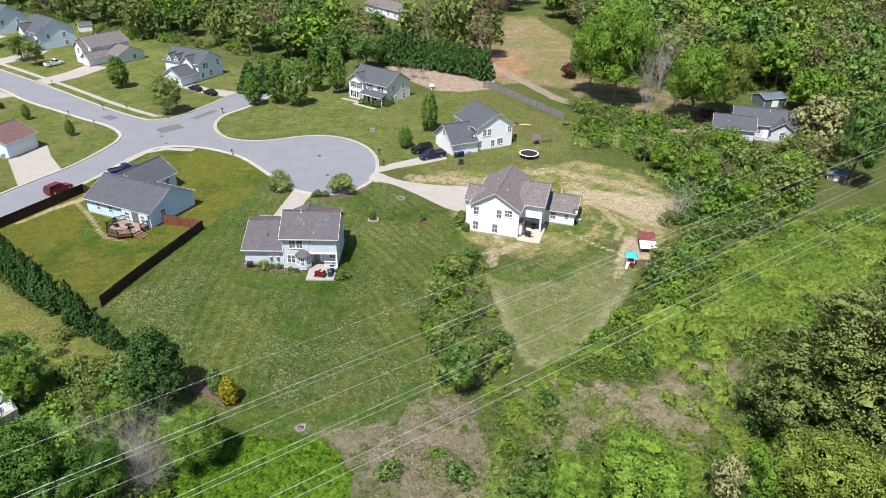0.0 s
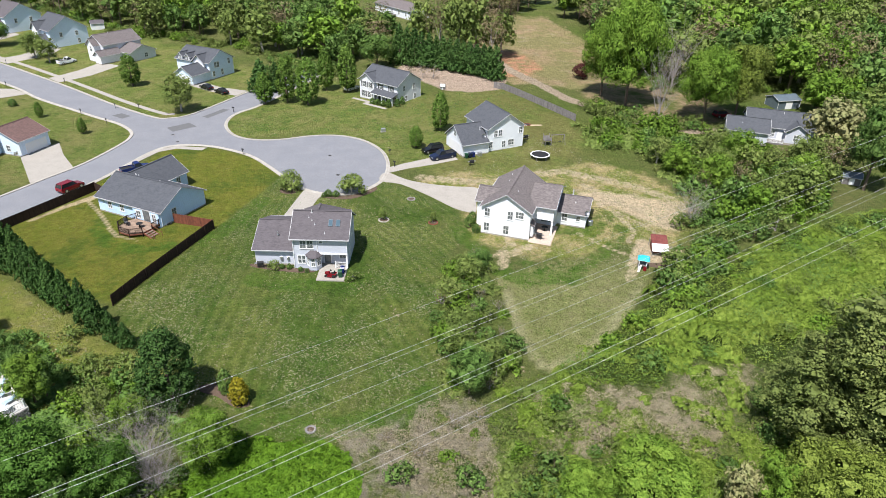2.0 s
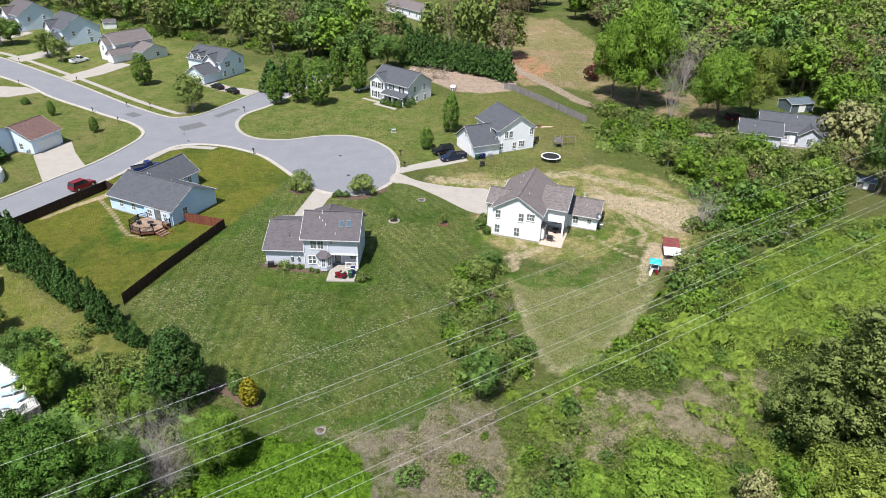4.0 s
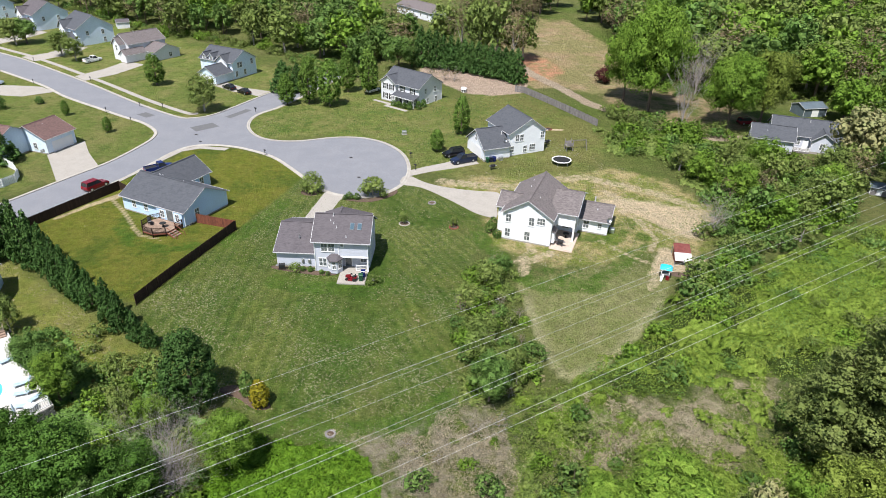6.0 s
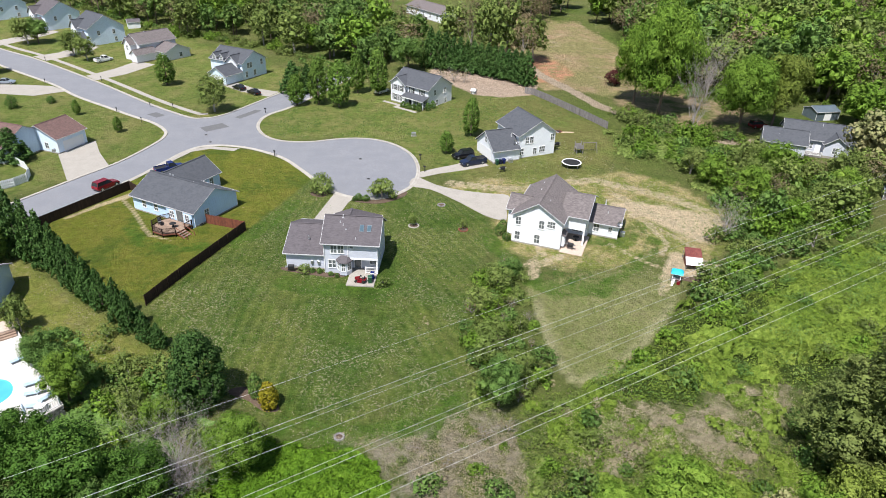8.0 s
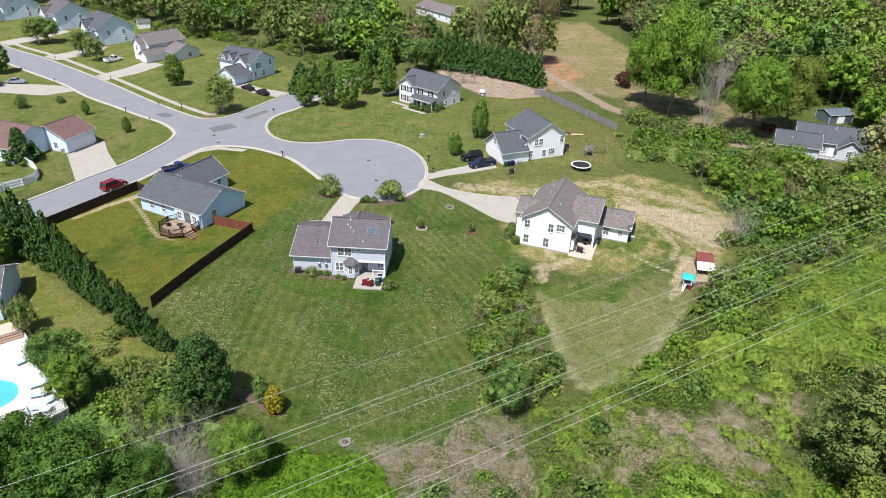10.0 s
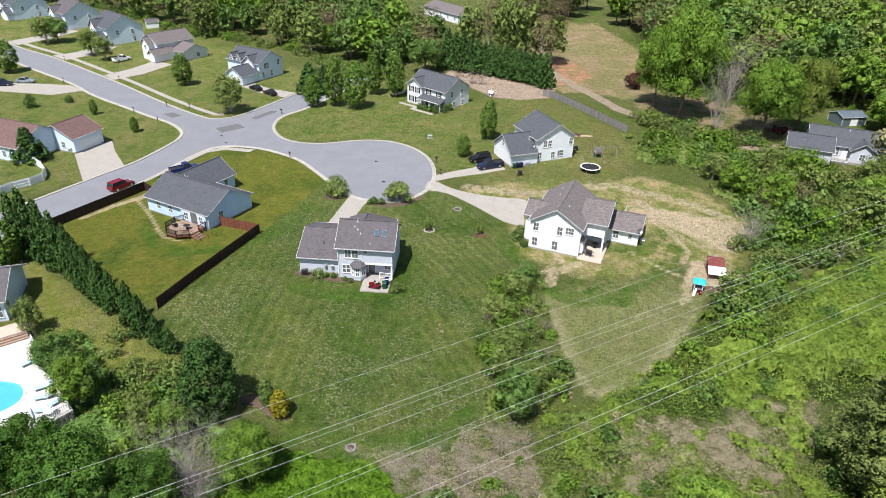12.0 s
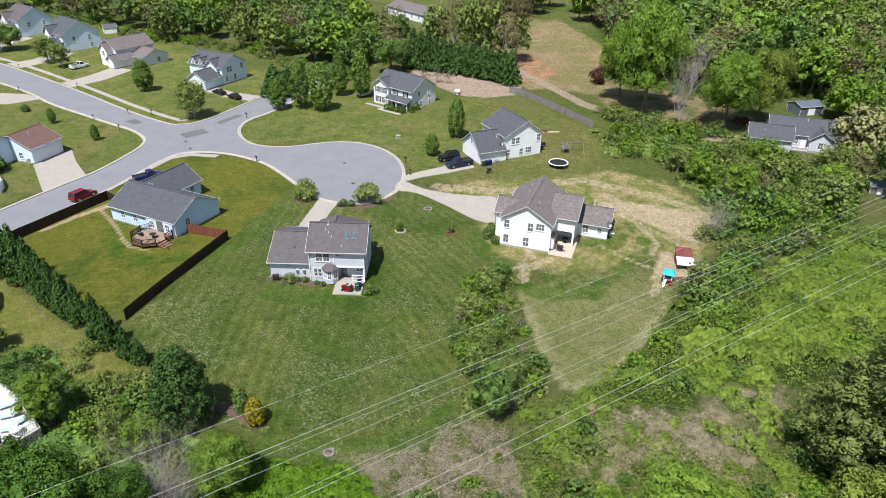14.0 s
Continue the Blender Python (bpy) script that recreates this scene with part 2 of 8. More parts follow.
def obox(bm, a, b, w, h, lift=0.0):
    """A beam of width w and height h from point a to point b."""
    a, b = Vector(a), Vector(b)
    d = (b - a).normalized()
    s = d.cross(Vector((0, 0, 1)))
    s = s.normalized() if s.length > 1e-4 else Vector((1, 0, 0))
    u = s.cross(d)
    v = [bm.verts.new(p + s * i * w / 2 + u * j * h / 2 + Vector((0, 0, lift))) for p in (a, b) for i, j in ((-1, -1), (1, -1), (1, 1), (-1, 1))]
    for q in ((0, 1, 2, 3), (7, 6, 5, 4), (0, 4, 5, 1), (1, 5, 6, 2), (2, 6, 7, 3), (3, 7, 4, 0)):
        bm.faces.new([v[i] for i in q])


def tube(bm, pts, radii, sides=7):
    """A tapered tube along points."""
    rings = []
    for i, p in enumerate(pts):
        p = Vector(p)
        d = (Vector(pts[min(i + 1, len(pts) - 1)]) - Vector(pts[max(i - 1, 0)])).normalized()
        s = d.orthogonal().normalized()
        u = d.cross(s)
        rings.append([bm.verts.new(p + (s * math.cos(a) + u * math.sin(a)) * radii[i]) for a in (2 * math.pi * k / sides for k in range(sides))])
    for a, b in zip(rings, rings[1:]):
        for k in range(sides):
            bm.faces.new((a[k], a[(k + 1) % sides], b[(k + 1) % sides], b[k]))
    bm.faces.new(rings[0][::-1])
    bm.faces.new(rings[-1])


def thing(name, x, y, rot=0.0, z=None, **tags):
    ob = new(name)
    ob.empty_display_size = 0.3
    ob.matrix_basis = pose(x, y, fz(x, y) if z is None else z, 0, 0, rot)
    return tagged(ob, **tags)


def smooth_line(pts, n=6, closed=False):
    """A rounded line through points."""
    out = []
    k = len(pts)
    for i in range(k if closed else k - 1):
        p = [Vector(pts[(i + j) % k] if closed else pts[min(max(i + j, 0), k - 1)]) for j in (-1, 0, 1, 2)]
        for s in range(n):
            t = s / n
            out.append(0.5 * ((2 * p[1]) + (p[2] - p[0]) * t + (2 * p[0] - 5 * p[1] + 4 * p[2] - p[3]) * t * t + (3 * p[1] - p[0] - 3 * p[2] + p[3]) * t ** 3))
    if not closed:
        out.append(Vector(pts[-1]))
    return out


def draped(name, outline, material, lift, step=2.0, thick=0.08, **tags):
    """A thin slab of that outline laid on the ground."""
    bm = bmesh.new()
    vs = [bm.verts.new((p[0], p[1], 0)) for p in outline]
    bm.faces.new(vs)
    bmesh.ops.triangulate(bm, faces=bm.faces[:])
    for ax in (0, 1):
        lo, hi = min(p[ax] for p in outline), max(p[ax] for p in outline)
        k = math.ceil(lo / step)
        while k * step < hi:
            co, no = [0, 0, 0], [0, 0, 0]
            co[ax], no[ax] = k * step, 1
            bmesh.ops.bisect_plane(bm, geom=bm.verts[:] + bm.edges[:] + bm.faces[:], plane_co=co, plane_no=no)
            k += 1
    top = bm.faces[:]
    for f in top:
        f.normal_update()
        if f.normal.z < 0:
            f.normal_flip()
    for v in bm.verts:
        v.co.z = fz(v.co.x, v.co.y) + lift
    edge = [e for e in bm.edges if e.is_boundary]
    r = bmesh.ops.extrude_edge_only(bm, edges=edge)
    for v in (g for g in r["geom"] if isinstance(g, bmesh.types.BMVert)):
        v.co.z -= thick
    me = bpy.data.meshes.new(name)
    bm.to_mesh(me)
    bm.free()
    me.materials.append(material)
    return tagged(link(name, me), **tags)


def strip(name, line, width, height, material, lift=0.0, **tags):
    """A kerb or edging swept along a line, as a real step."""
    bm = bmesh.new()
    rings = []
    k = len(line)
    for i, p in enumerate(line):
        d = Vector(line[min(i + 1, k - 1)]) - Vector(line[max(i - 1, 0)])
        d = Vector((d[0], d[1], 0)).normalized()
        s = Vector((d.y, -d.x, 0))
        ring = []
        for o, h in ((-0.5, -0.15), (-0.5, 0.35), (-0.1, 0.45), (0.1, 1.0), (0.5, 1.0), (0.5, -0.15)):
            q = Vector((p[0], p[1], 0)) + s * o * width
            ring.append(bm.verts.new((q.x, q.y, fz(p[0], p[1]) + lift + h * height)))
        rings.append(ring)
    for a, b in zip(rings, rings[1:]):
        for j in range(6):
            bm.faces.new((a[j], a[(j + 1) % 6], b[(j + 1) % 6], b[j]))
    return tagged(link(name, mesh_of(bm, name, material)), **tags)


def grain(X, Y, scale, seed=0):
    """Smooth random heights between 0 and 1, at two scales."""
    g = np.random.default_rng(seed).random((64, 64))

    def one(u, v):
        i, j = np.floor(u).astype(int), np.floor(v).astype(int)
        a, c = ease(0, 1, u - i), ease(0, 1, v - j)
        q = [g[(i + p) % 64, (j + r) % 64] for p in (0, 1) for r in (0, 1)]
        return (q[0] * (1 - c) + q[1] * c) * (1 - a) + (q[2] * (1 - c) + q[3] * c) * a
    return 0.65 * one(X / scale, Y / scale) + 0.35 * one(X / scale * 2.7 + 9, Y / scale * 2.7 + 5)


def domes(X, Y, cell, seed):
    """Heights between 0 and 1 of round tops side by side, with creases between them."""
    g = np.random.default_rng(seed)
    jx, jy, high, wide = (g.random((64, 64)) for _ in range(4))
    i, j = np.floor(X / cell).astype(int), np.floor(Y / cell).astype(int)
    best = np.zeros(X.shape)
    for a in (-1, 0, 1):
        for b in (-1, 0, 1):
            u, v = (i + a) % 64, (j + b) % 64
            dx, dy = X / cell - (i + a + jx[u, v]), Y / cell - (j + b + jy[u, v])
            r = 0.55 + 0.4 * wide[u, v]
            best = np.maximum(best, (0.4 + 0.6 * high[u, v]) * np.sqrt(np.clip(1 - (dx * dx + dy * dy) / (r * r), 0, 1)))
    return best


def leaf_quads(centre, size, normal, aspect=1.5, stray=0.42):
    """Corners of many small leaves, bent at random, one per centre."""
    n = len(centre)
    a = rng.normal(size=(n, 3)) * stray + normal / (np.linalg.norm(normal, axis=1)[:, None] + 1e-9)
    a /= np.linalg.norm(a, axis=1)[:, None] + 1e-9
    t = np.cross(a, rng.normal(size=(n, 3)))
    t /= np.linalg.norm(t, axis=1)[:, None] + 1e-9
    b = np.cross(a, t)
    s = np.asarray(size)[:, None] if np.ndim(size) else size
    return np.stack([centre - t * s * aspect / 2, centre - b * s / 2 + a * s * 0.12, centre + t * s * aspect / 2, centre + b * s / 2 + a * s * 0.12], 1)


def raw_quads(name, co, material, soft=None):
    """A mesh of loose four-cornered leaves from their corners."""
    co = np.asarray(co).reshape(-1, 3)
    n = len(co) // 4
    me = bpy.data.meshes.new(name)
    me.vertices.add(4 * n)
    me.vertices.foreach_set("co", co.astype(np.float32).ravel())
    me.loops.add(4 * n)
    me.loops.foreach_set("vertex_index", np.arange(4 * n, dtype=np.int32))
    me.polygons.add(n)
    me.polygons.foreach_set("loop_start", np.arange(0, 4 * n, 4, dtype=np.int32))
    me.update(calc_edges=True)
    if soft is not None:
        v = soft.reshape(-1, 3) if soft.size == co.size else np.repeat(soft, 4, axis=0)
        v = v / (np.linalg.norm(v, axis=1)[:, None] + 1e-9)
        me.attributes.new("custom_normal", "FLOAT_VECTOR", "POINT").data.foreach_set("vector", v.astype(np.float32).ravel())
    me.materials.append(material)
    return me


# ---- ground zones ----
WEST_STRIPES, EAST_STRIPES = 3, 150
ZONES = dict(
    lawn=[(-27.5, -3), (-35, -25.5), (-30, -33), (-21, -40), (-16, -43), (-12, -45.6), (-3, -46.6), (3, -46), (8, -42), (9.5, -36), (8.5, -25), (10.5, -13),
          (14, -4), (13, 4), (7.5, 10), (0, 17), (-7, 10), (-15, 11), (-21, 19)],
    yard=[(-64, 0), (-55, 16), (-50, 26), (-48, 34), (-38, 34), (-28, 28), (-21, 19), (-27.5, -3), (-35, -25.5), (-50, -19), (-61, -10)],
    meadow=[(17.5, -18), (18.2, -22), (18.6, -27), (19.6, -33), (21.4, -36.8), (23, -37.3), (27, -35.4), (32.3, -30.3), (38, -23), (42, -15), (38, -10), (28, -13)],
    dry=[(14, -6), (24, -13), (32, -12), (41, -7), (48, -9), (54, 0), (57, 10), (51, 22), (42, 27), (30, 22), (12, 21), (6, 17), (14, 11)],
    dirt=[(20, 112), (26, 92), (33, 82), (40, 84), (48, 78), (60, 80), (60, 100), (66, 125), (56, 165), (36, 185), (24, 160), (22, 130)],
    green=[(-200, 30), (-75, 5), (-50, 35), (-20, 44), (10, 20), (34, 22), (44, 40), (40, 52), (24, 82), (10, 72), (-30, 96), (-60, 110), (-105, 150), (-200, 180)],
    litter=[(-6.2, -46.2), (0, -45.6), (4.4, -44.6), (8.9, -41.1), (12.1, -43), (14.6, -45), (14, -49), (16, -62), (-4, -62), (0.5, -53.7), (-0.2, -50.2), (-2.9, -48)],
    straw=[(21, -40.6), (25.9, -39.1), (30.3, -40.6), (34.1, -41.3), (41.2, -36.2), (48.6, -36.8), (46.1, -41.3), (40.8, -46.3), (37.5, -50.2), (34.1, -47.7), (28.8, -49), (20.3, -49.4), (19.6, -45.6)],
    sand=[(36, 13), (41, 12.8), (48, 11), (53.4, 8), (53.2, 1.0), (49, -3), (45, 1.6), (42, 6), (36, 10)],
    sand2=[(42.6, -5.6), (48.4, -9.4), (47.8, -13.2), (42.4, -14.4), (38.2, -15), (40.2, -11.0)],
    trail=[(-53.2, 8.2), (-51.3, 5.8), (-49.3, 3.6), (-46.5, -0.1), (-44.1, -3.6), (-42.2, -5.7), (-38.5, -7.2), (-38.5, -7.9), (-42.9, -6.5), (-44.9, -4.2), (-47.3, -0.7), (-50.1, 3.0), (-52.1, 5.2), (-54.0, 7.6)],
    redsoil=[(27, 114), (26.5, 101), (31, 91), (37, 89), (43, 100), (41, 112), (35, 120)],
    verge=[(-52.6, 10.4), (-53.9, 8.4), (-56.6, 4.2), (-59.6, -1.2), (-58.8, -1.4), (-55.8, 3.6), (-52.6, 7.4), (-51.4, 8.7)],
    mulchy=[(-1.1, 103), (3.8, 110), (10, 109), (22, 96), (31, 87), (28.6, 77), (20.5, 74.4), (13, 77), (7.5, 86), (1, 97)],
    track=[(30, 113), (34.6, 98), (41, 84.5), (46, 70), (56, 58.6), (63, 51.6), (72, 47.6), (79, 47.4), (79, 43), (70, 43.8), (61, 47.8), (53.6, 55), (43.8, 67), (38.8, 80.8), (32.4, 94), (28, 108)],
    lush=[(-90, -2), (-68, -9), (-61, -14), (-60, -22), (-54, -27), (-60, -32), (-90, -32)],
    leafmould=[(52, 60), (60, 53), (70, 50), (80, 52), (86, 60), (80, 74), (70, 84), (60, 84), (50, 76)],
    tan=[(12, 21), (30, 21), (46, 30), (44, 50), (36, 66), (26, 80), (14, 82), (6, 66), (14, 46)],
    vine=[(22, -37.5), (32, -31), (40, -22), (45, -24), (57, -12), (78, 2), (112, 8), (112, -40), (60, -36), (48, -37), (43, -35), (36, -40), (28, -40)],
    slope=[(0, -49), (8, -43.5), (16, -40), (24, -38), (34, -36), (46, -34), (60, -36), (60, -70), (0, -70)],
    clover=[(17.5, -15), (24, -12.5), (31, -15), (30, -19), (22, -20.5)],
    east_lawn=[(-3, -30), (-3, 12), (20, 12), (20, -45), (4, -46)],
    side=[(-62, -13), (-55, -17.6), (-48, -23), (-36, -31), (-24, -38), (-22, -50), (-36, -52), (-39, -44), (-47, -33), (-56, -29), (-66, -22)],
)


# lines of bare stony soil and of lush grass, with half their width
WORN = dict(
    rut=[([(30.3, 21.2), (35.2, 22.2), (42.2, 18.6), (48.9, 14.8), (53.6, 9.7), (54.6, 5.2)], 1.3), ([(38.4, 9.3), (40.9, 4.9), (42.1, 0), (42.7, -3), (40.8, -6.9)], 0.5),
         ([(37.4, 10.6), (40.2, 6.4), (43.6, 1.2), (46.6, -4.6)], 0.4), ([(38.2, 15.8), (42.7, 8.7), (47.2, 3.5), (50.4, -2.4)], 0.9),
         ([(23.9, -8.9), (19.9, -11.8), (18.7, -15.2)], 0.9), ([(20, -2.5), (21.2, -8.1), (18.2, -11.9)], 0.6), ([(6.6, 18.8), (17.6, 16.6), (27.2, 18.6)], 1.4),
         ([(44, -8), (40, -14), (37.6, -18.5)], 0.7), ([(33, -4.4), (36.4, -8.6), (40.6, -12.4)], 0.4)],
    lush_line=[([(29.6, -2.8), (35, -3.5), (39.4, 3)], 1.8), ([(28.2, -19.2), (33.8, -12.6), (38.8, -7), (40.8, -2)], 1.3), ([(19, -16.8), (23.1, -19.4), (27.2, -17.8)], 1.7),
               ([(-18, -18.9), (-12.6, -20.4), (-7.8, -20.1), (-2.3, -18.5)], 1.6), ([(-12, -45.2), (-4, -46), (4, -44.6), (8, -40.6)], 1.8), ([(12.5, -1), (14, -7), (16, -10)], 1.5),
               ([(-47, -3), (-44, -8), (-38, -10.5), (-33, -9)], 1.3), ([(-22, 8), (-24.5, 0), (-28, -8)], 1.6)],
)


def inside(poly, X, Y):
    """Signed distance to the outline, positive inside."""
    d = np.full(X.shape, 1e9)
    c = np.zeros(X.shape, bool)
    for (x0, y0), (x1, y1) in zip(poly, poly[1:] + poly[:1]):
        ex, ey = x1 - x0, y1 - y0
        t = np.clip(((X - x0) * ex + (Y - y0) * ey) / (ex * ex + ey * ey), 0, 1)
        d = np.minimum(d, np.hypot(X - x0 - t * ex, Y - y0 - t * ey))
        c ^= ((y0 > Y) != (y1 > Y)) & (X < (x1 - x0) * (Y - y0) / (y1 - y0 + 1e-12) + x0)
    return np.where(c, d, -d)


def build_ground():
    def axis(lo, hi, step, far):
        a = list(np.arange(lo, hi + step / 2, step))
        s = step
        while a[-1] < far:
            s *= 1.25
            a.append(a[-1] + s)
        s = step
        while a[0] > -far:
            s *= 1.25
            a.insert(0, a[0] - s)
        return np.array(a)
    ax, ay = axis(-80, 72, 0.7, 3200), axis(-70, 100, 0.7, 3200)
    X, Y = np.meshgrid(ax, ay)
    Z = gz(X, Y)
    n, k = X.shape
    co = np.stack([X, Y, Z], -1).reshape(-1, 3)
    i = np.arange(n * k).reshape(n, k)
    q = np.stack([i[:-1, :-1], i[:-1, 1:], i[1:, 1:], i[1:, :-1]], -1).reshape(-1, 4)
    me = bpy.data.meshes.new("ground")
    me.vertices.add(n * k)
    me.vertices.foreach_set("co", co.astype(np.float32).ravel())
    me.loops.add(q.size)
    me.loops.foreach_set("vertex_index", q.astype(np.int32).ravel())
    me.polygons.add(len(q))
    me.polygons.foreach_set("loop_start", np.arange(0, q.size, 4, dtype=np.int32))
    me.update(calc_edges=True)
    soft = dict(lawn=0.5, yard=0.4, meadow=0.3, dry=3.0, dirt=3.0, green=2.0, litter=3.0, straw=3.5, side=2.0, sand=2.5, sand2=1.2, trail=0.45, verge=0.5, redsoil=4.0, mulchy=1.2, track=0.7, lush=2.0, tan=6.0, leafmould=4.0, vine=2.0, slope=2.0, east_lawn=5.0, clover=3.0)
    for name, poly in ZONES.items():
        d = inside(poly, X, Y).ravel()
        w = ease(-soft[name], soft[name], d)
        if name == "meadow":
            w = w * ease(-9, -19, Y.ravel())
        me.attributes.new(name, "FLOAT", "POINT").data.foreach_set("value", w.astype(np.float32))
    for name, lines in WORN.items():
        w = np.zeros(X.shape)
        for line, half in lines:
            dd = np.full(X.shape, 1e9)
            for (x0, y0), (x1, y1) in zip(line, line[1:]):
                ex, ey = x1 - x0, y1 - y0
                t = np.clip(((X - x0) * ex + (Y - y0) * ey) / (ex * ex + ey * ey), 0, 1)
                dd = np.minimum(dd, np.hypot(X - x0 - t * ex, Y - y0 - t * ey))
            w = np.maximum(w, ease(half * 1.6, half * 0.3, dd))
        me.attributes.new(name, "FLOAT", "POINT").data.foreach_set("value", w.ravel().astype(np.float32))
    d = inside(ZONES["meadow"], X, Y).ravel()
    me.attributes.new("rim", "FLOAT", "POINT").data.foreach_set("value", (ease(-0.2, 0.4, d) * ease(2.0, 0.6, d) * ease(-18, -23, Y.ravel())).astype(np.float32))
    ob = tagged(link("ground", me), label="grassy ground with lawns, meadow and bare patches", category="ground", kind="structure")
    m = bpy.data.materials.new("ground")
    m.use_nodes = True
    nt = m.node_tree
    p = nt.nodes["Principled BSDF"]
    p.inputs["Roughness"].default_value, p.inputs["Specular IOR Level"].default_value = 0.95, 0.1
    pos = nt.nodes.new("ShaderNodeNewGeometry").outputs["Position"]

    def noise_at(scale, detail=4, rough=0.6, lo=0.35, hi=0.65, vec=None):
        t = nt.nodes.new("ShaderNodeTexNoise")
        t.inputs["Scale"].default_value, t.inputs["Detail"].default_value, t.inputs["Roughness"].default_value = scale, detail, rough
        nt.links.new(vec or pos, t.inputs["Vector"])
        r = nt.nodes.new("ShaderNodeMapRange")
        r.inputs["From Min"].default_value, r.inputs["From Max"].default_value = lo, hi
        nt.links.new(t.outputs["Fac"], r.inputs["Value"])
        return r.outputs[0]

    def blend(f, a, b):
        x = nt.nodes.new("ShaderNodeMix")
        x.data_type = "RGBA"
        for s, v in ((x.inputs["Factor"], f), (x.inputs[6], a), (x.inputs[7], b)):
            if isinstance(v, tuple):
                s.default_value = (*v, 1)
            elif isinstance(v, float):
                s.default_value = v
            else:
                nt.links.new(v, s)
        return x.outputs[2]

    def math2(op, a, b):
        x = nt.nodes.new("ShaderNodeMath")
        x.operation = op
        for s, v in ((x.inputs[0], a), (x.inputs[1], b)):
            if isinstance(v, float):
                s.default_value = v
            else:
                nt.links.new(v, s)
        return x.outputs[0]

    def zone(name):
        a = nt.nodes.new("ShaderNodeAttribute")
        a.attribute_name = name
        return a.outputs["Fac"]

    def stripes(angle, width):
        r = nt.nodes.new("ShaderNodeVectorRotate")
        r.rotation_type = "Z_AXIS"
        r.inputs["Angle"].default_value = radians(angle)
        nt.links.new(pos, r.inputs["Vector"])
        w = nt.nodes.new("ShaderNodeTexWave")
        w.bands_direction = "X"
        w.inputs["Scale"].default_value = 0.314 / width
        w.inputs["Distortion"].default_value, w.inputs["Detail"].default_value, w.inputs["Detail Scale"].default_value = 1.6, 3, 0.35
        nt.links.new(r.outputs[0], w.inputs["Vector"])
        return w.outputs["Fac"]

    big, mid, fine, grit = noise_at(0.06), noise_at(0.35), noise_at(1.6, 6, 0.7), noise_at(7.0, 4, 0.7)
    speck = noise_at(2.6, 4, 0.85, 0.54, 0.62)
    dots = noise_at(3.4, 2, 0.7, 0.57, 0.62)
    ragged = noise_at(0.45, 5, 0.7, 0.30, 0.70)

    def edge(name):
        """A zone whose border is broken up by noise."""
        return ramp(math2("ADD", zone(name), math2("MULTIPLY", ragged, 0.6)), 0.55, 1.0)

    def ramp(v, lo, hi):
        r = nt.nodes.new("ShaderNodeMapRange")
        r.inputs["From Min"].default_value, r.inputs["From Max"].default_value = lo, hi
        nt.links.new(v, r.inputs["Value"])
        return r.outputs[0]

    # rough growth everywhere
    col = blend(big, (0.105, 0.145, 0.03), (0.175, 0.17, 0.065))
    col = blend(math2("MULTIPLY", fine, 0.5), col, (0.07, 0.11, 0.022))
    green = blend(mid, (0.14, 0.195, 0.038), (0.225, 0.243, 0.068))
    green = blend(math2("MULTIPLY", fine, 0.45), green, (0.06, 0.105, 0.018))
    green = blend(math2("MULTIPLY", noise_at(0.12, 5, 0.65, 0.46, 0.60), 0.65), green, (0.25, 0.225, 0.085))
    green = blend(math2("MULTIPLY", noise_at(0.2, 6, 0.75, 0.54, 0.64), 0.7), green, (0.062, 0.118, 0.016))
    green = blend(math2("MULTIPLY", speck, 0.4), green, (0.27, 0.235, 0.12))
    col = blend(zone("green"), col, green)
    side = blend(mid, (0.195, 0.235, 0.04), (0.30, 0.28, 0.08))
    side = blend(math2("MULTIPLY", noise_at(0.16, 5, 0.65, 0.54, 0.68), 0.55), side, (0.28, 0.22, 0.13))
    col = blend(zone("side"), col, blend(math2("MULTIPLY", fine, 0.3), side, (0.09, 0.13, 0.025)))
    col = blend(zone("lush"), col, blend(mid, (0.065, 0.125, 0.018), (0.09, 0.15, 0.025)))
    col = blend(math2("MULTIPLY", zone("tan"), noise_at(0.1, 5, 0.65, 0.36, 0.60)), col, blend(fine, (0.21, 0.19, 0.07), (0.15, 0.155, 0.045)))
    scrub = blend(noise_at(0.5, 6, 0.75, 0.40, 0.60), (0.115, 0.175, 0.026), (0.19, 0.195, 0.07))
    scrub = blend(noise_at(1.4, 6, 0.8, 0.42, 0.60), scrub, (0.055, 0.085, 0.018))
    scrub = blend(math2("MULTIPLY", speck, 0.35), scrub, (0.28, 0.25, 0.15))
    col = blend(zone("slope"), col, scrub)
    # soil and litter under the vines, coloured darker to deepen shade in the hollows
    col = blend(zone("vine"), col, blend(fine, (0.075, 0.11, 0.02), (0.05, 0.075, 0.02)))
    lawn = blend(mid, (0.052, 0.104, 0.014), (0.092, 0.142, 0.024))
    lawn = blend(math2("MULTIPLY", noise_at(0.075, 5, 0.65, 0.46, 0.60), 0.6), lawn, (0.165, 0.188, 0.042))
    passes = blend(zone("east_lawn"), stripes(WEST_STRIPES, 1.7), stripes(EAST_STRIPES, 1.5))
    lawn = blend(math2("MULTIPLY", math2("MULTIPLY", passes, noise_at(0.07, 3, 0.6, 0.36, 0.58)), 0.85), lawn, (0.185, 0.215, 0.052))
    lawn = blend(math2("MULTIPLY", noise_at(1.1, 5, 0.75, 0.45, 0.62), 0.5), lawn, (0.052, 0.09, 0.014))
    lawn = blend(math2("MULTIPLY", noise_at(0.28, 6, 0.75, 0.50, 0.62), 0.6), lawn, (0.045, 0.098, 0.013))
    worn = noise_at(0.10, 5, 0.7, 0.42, 0.60)
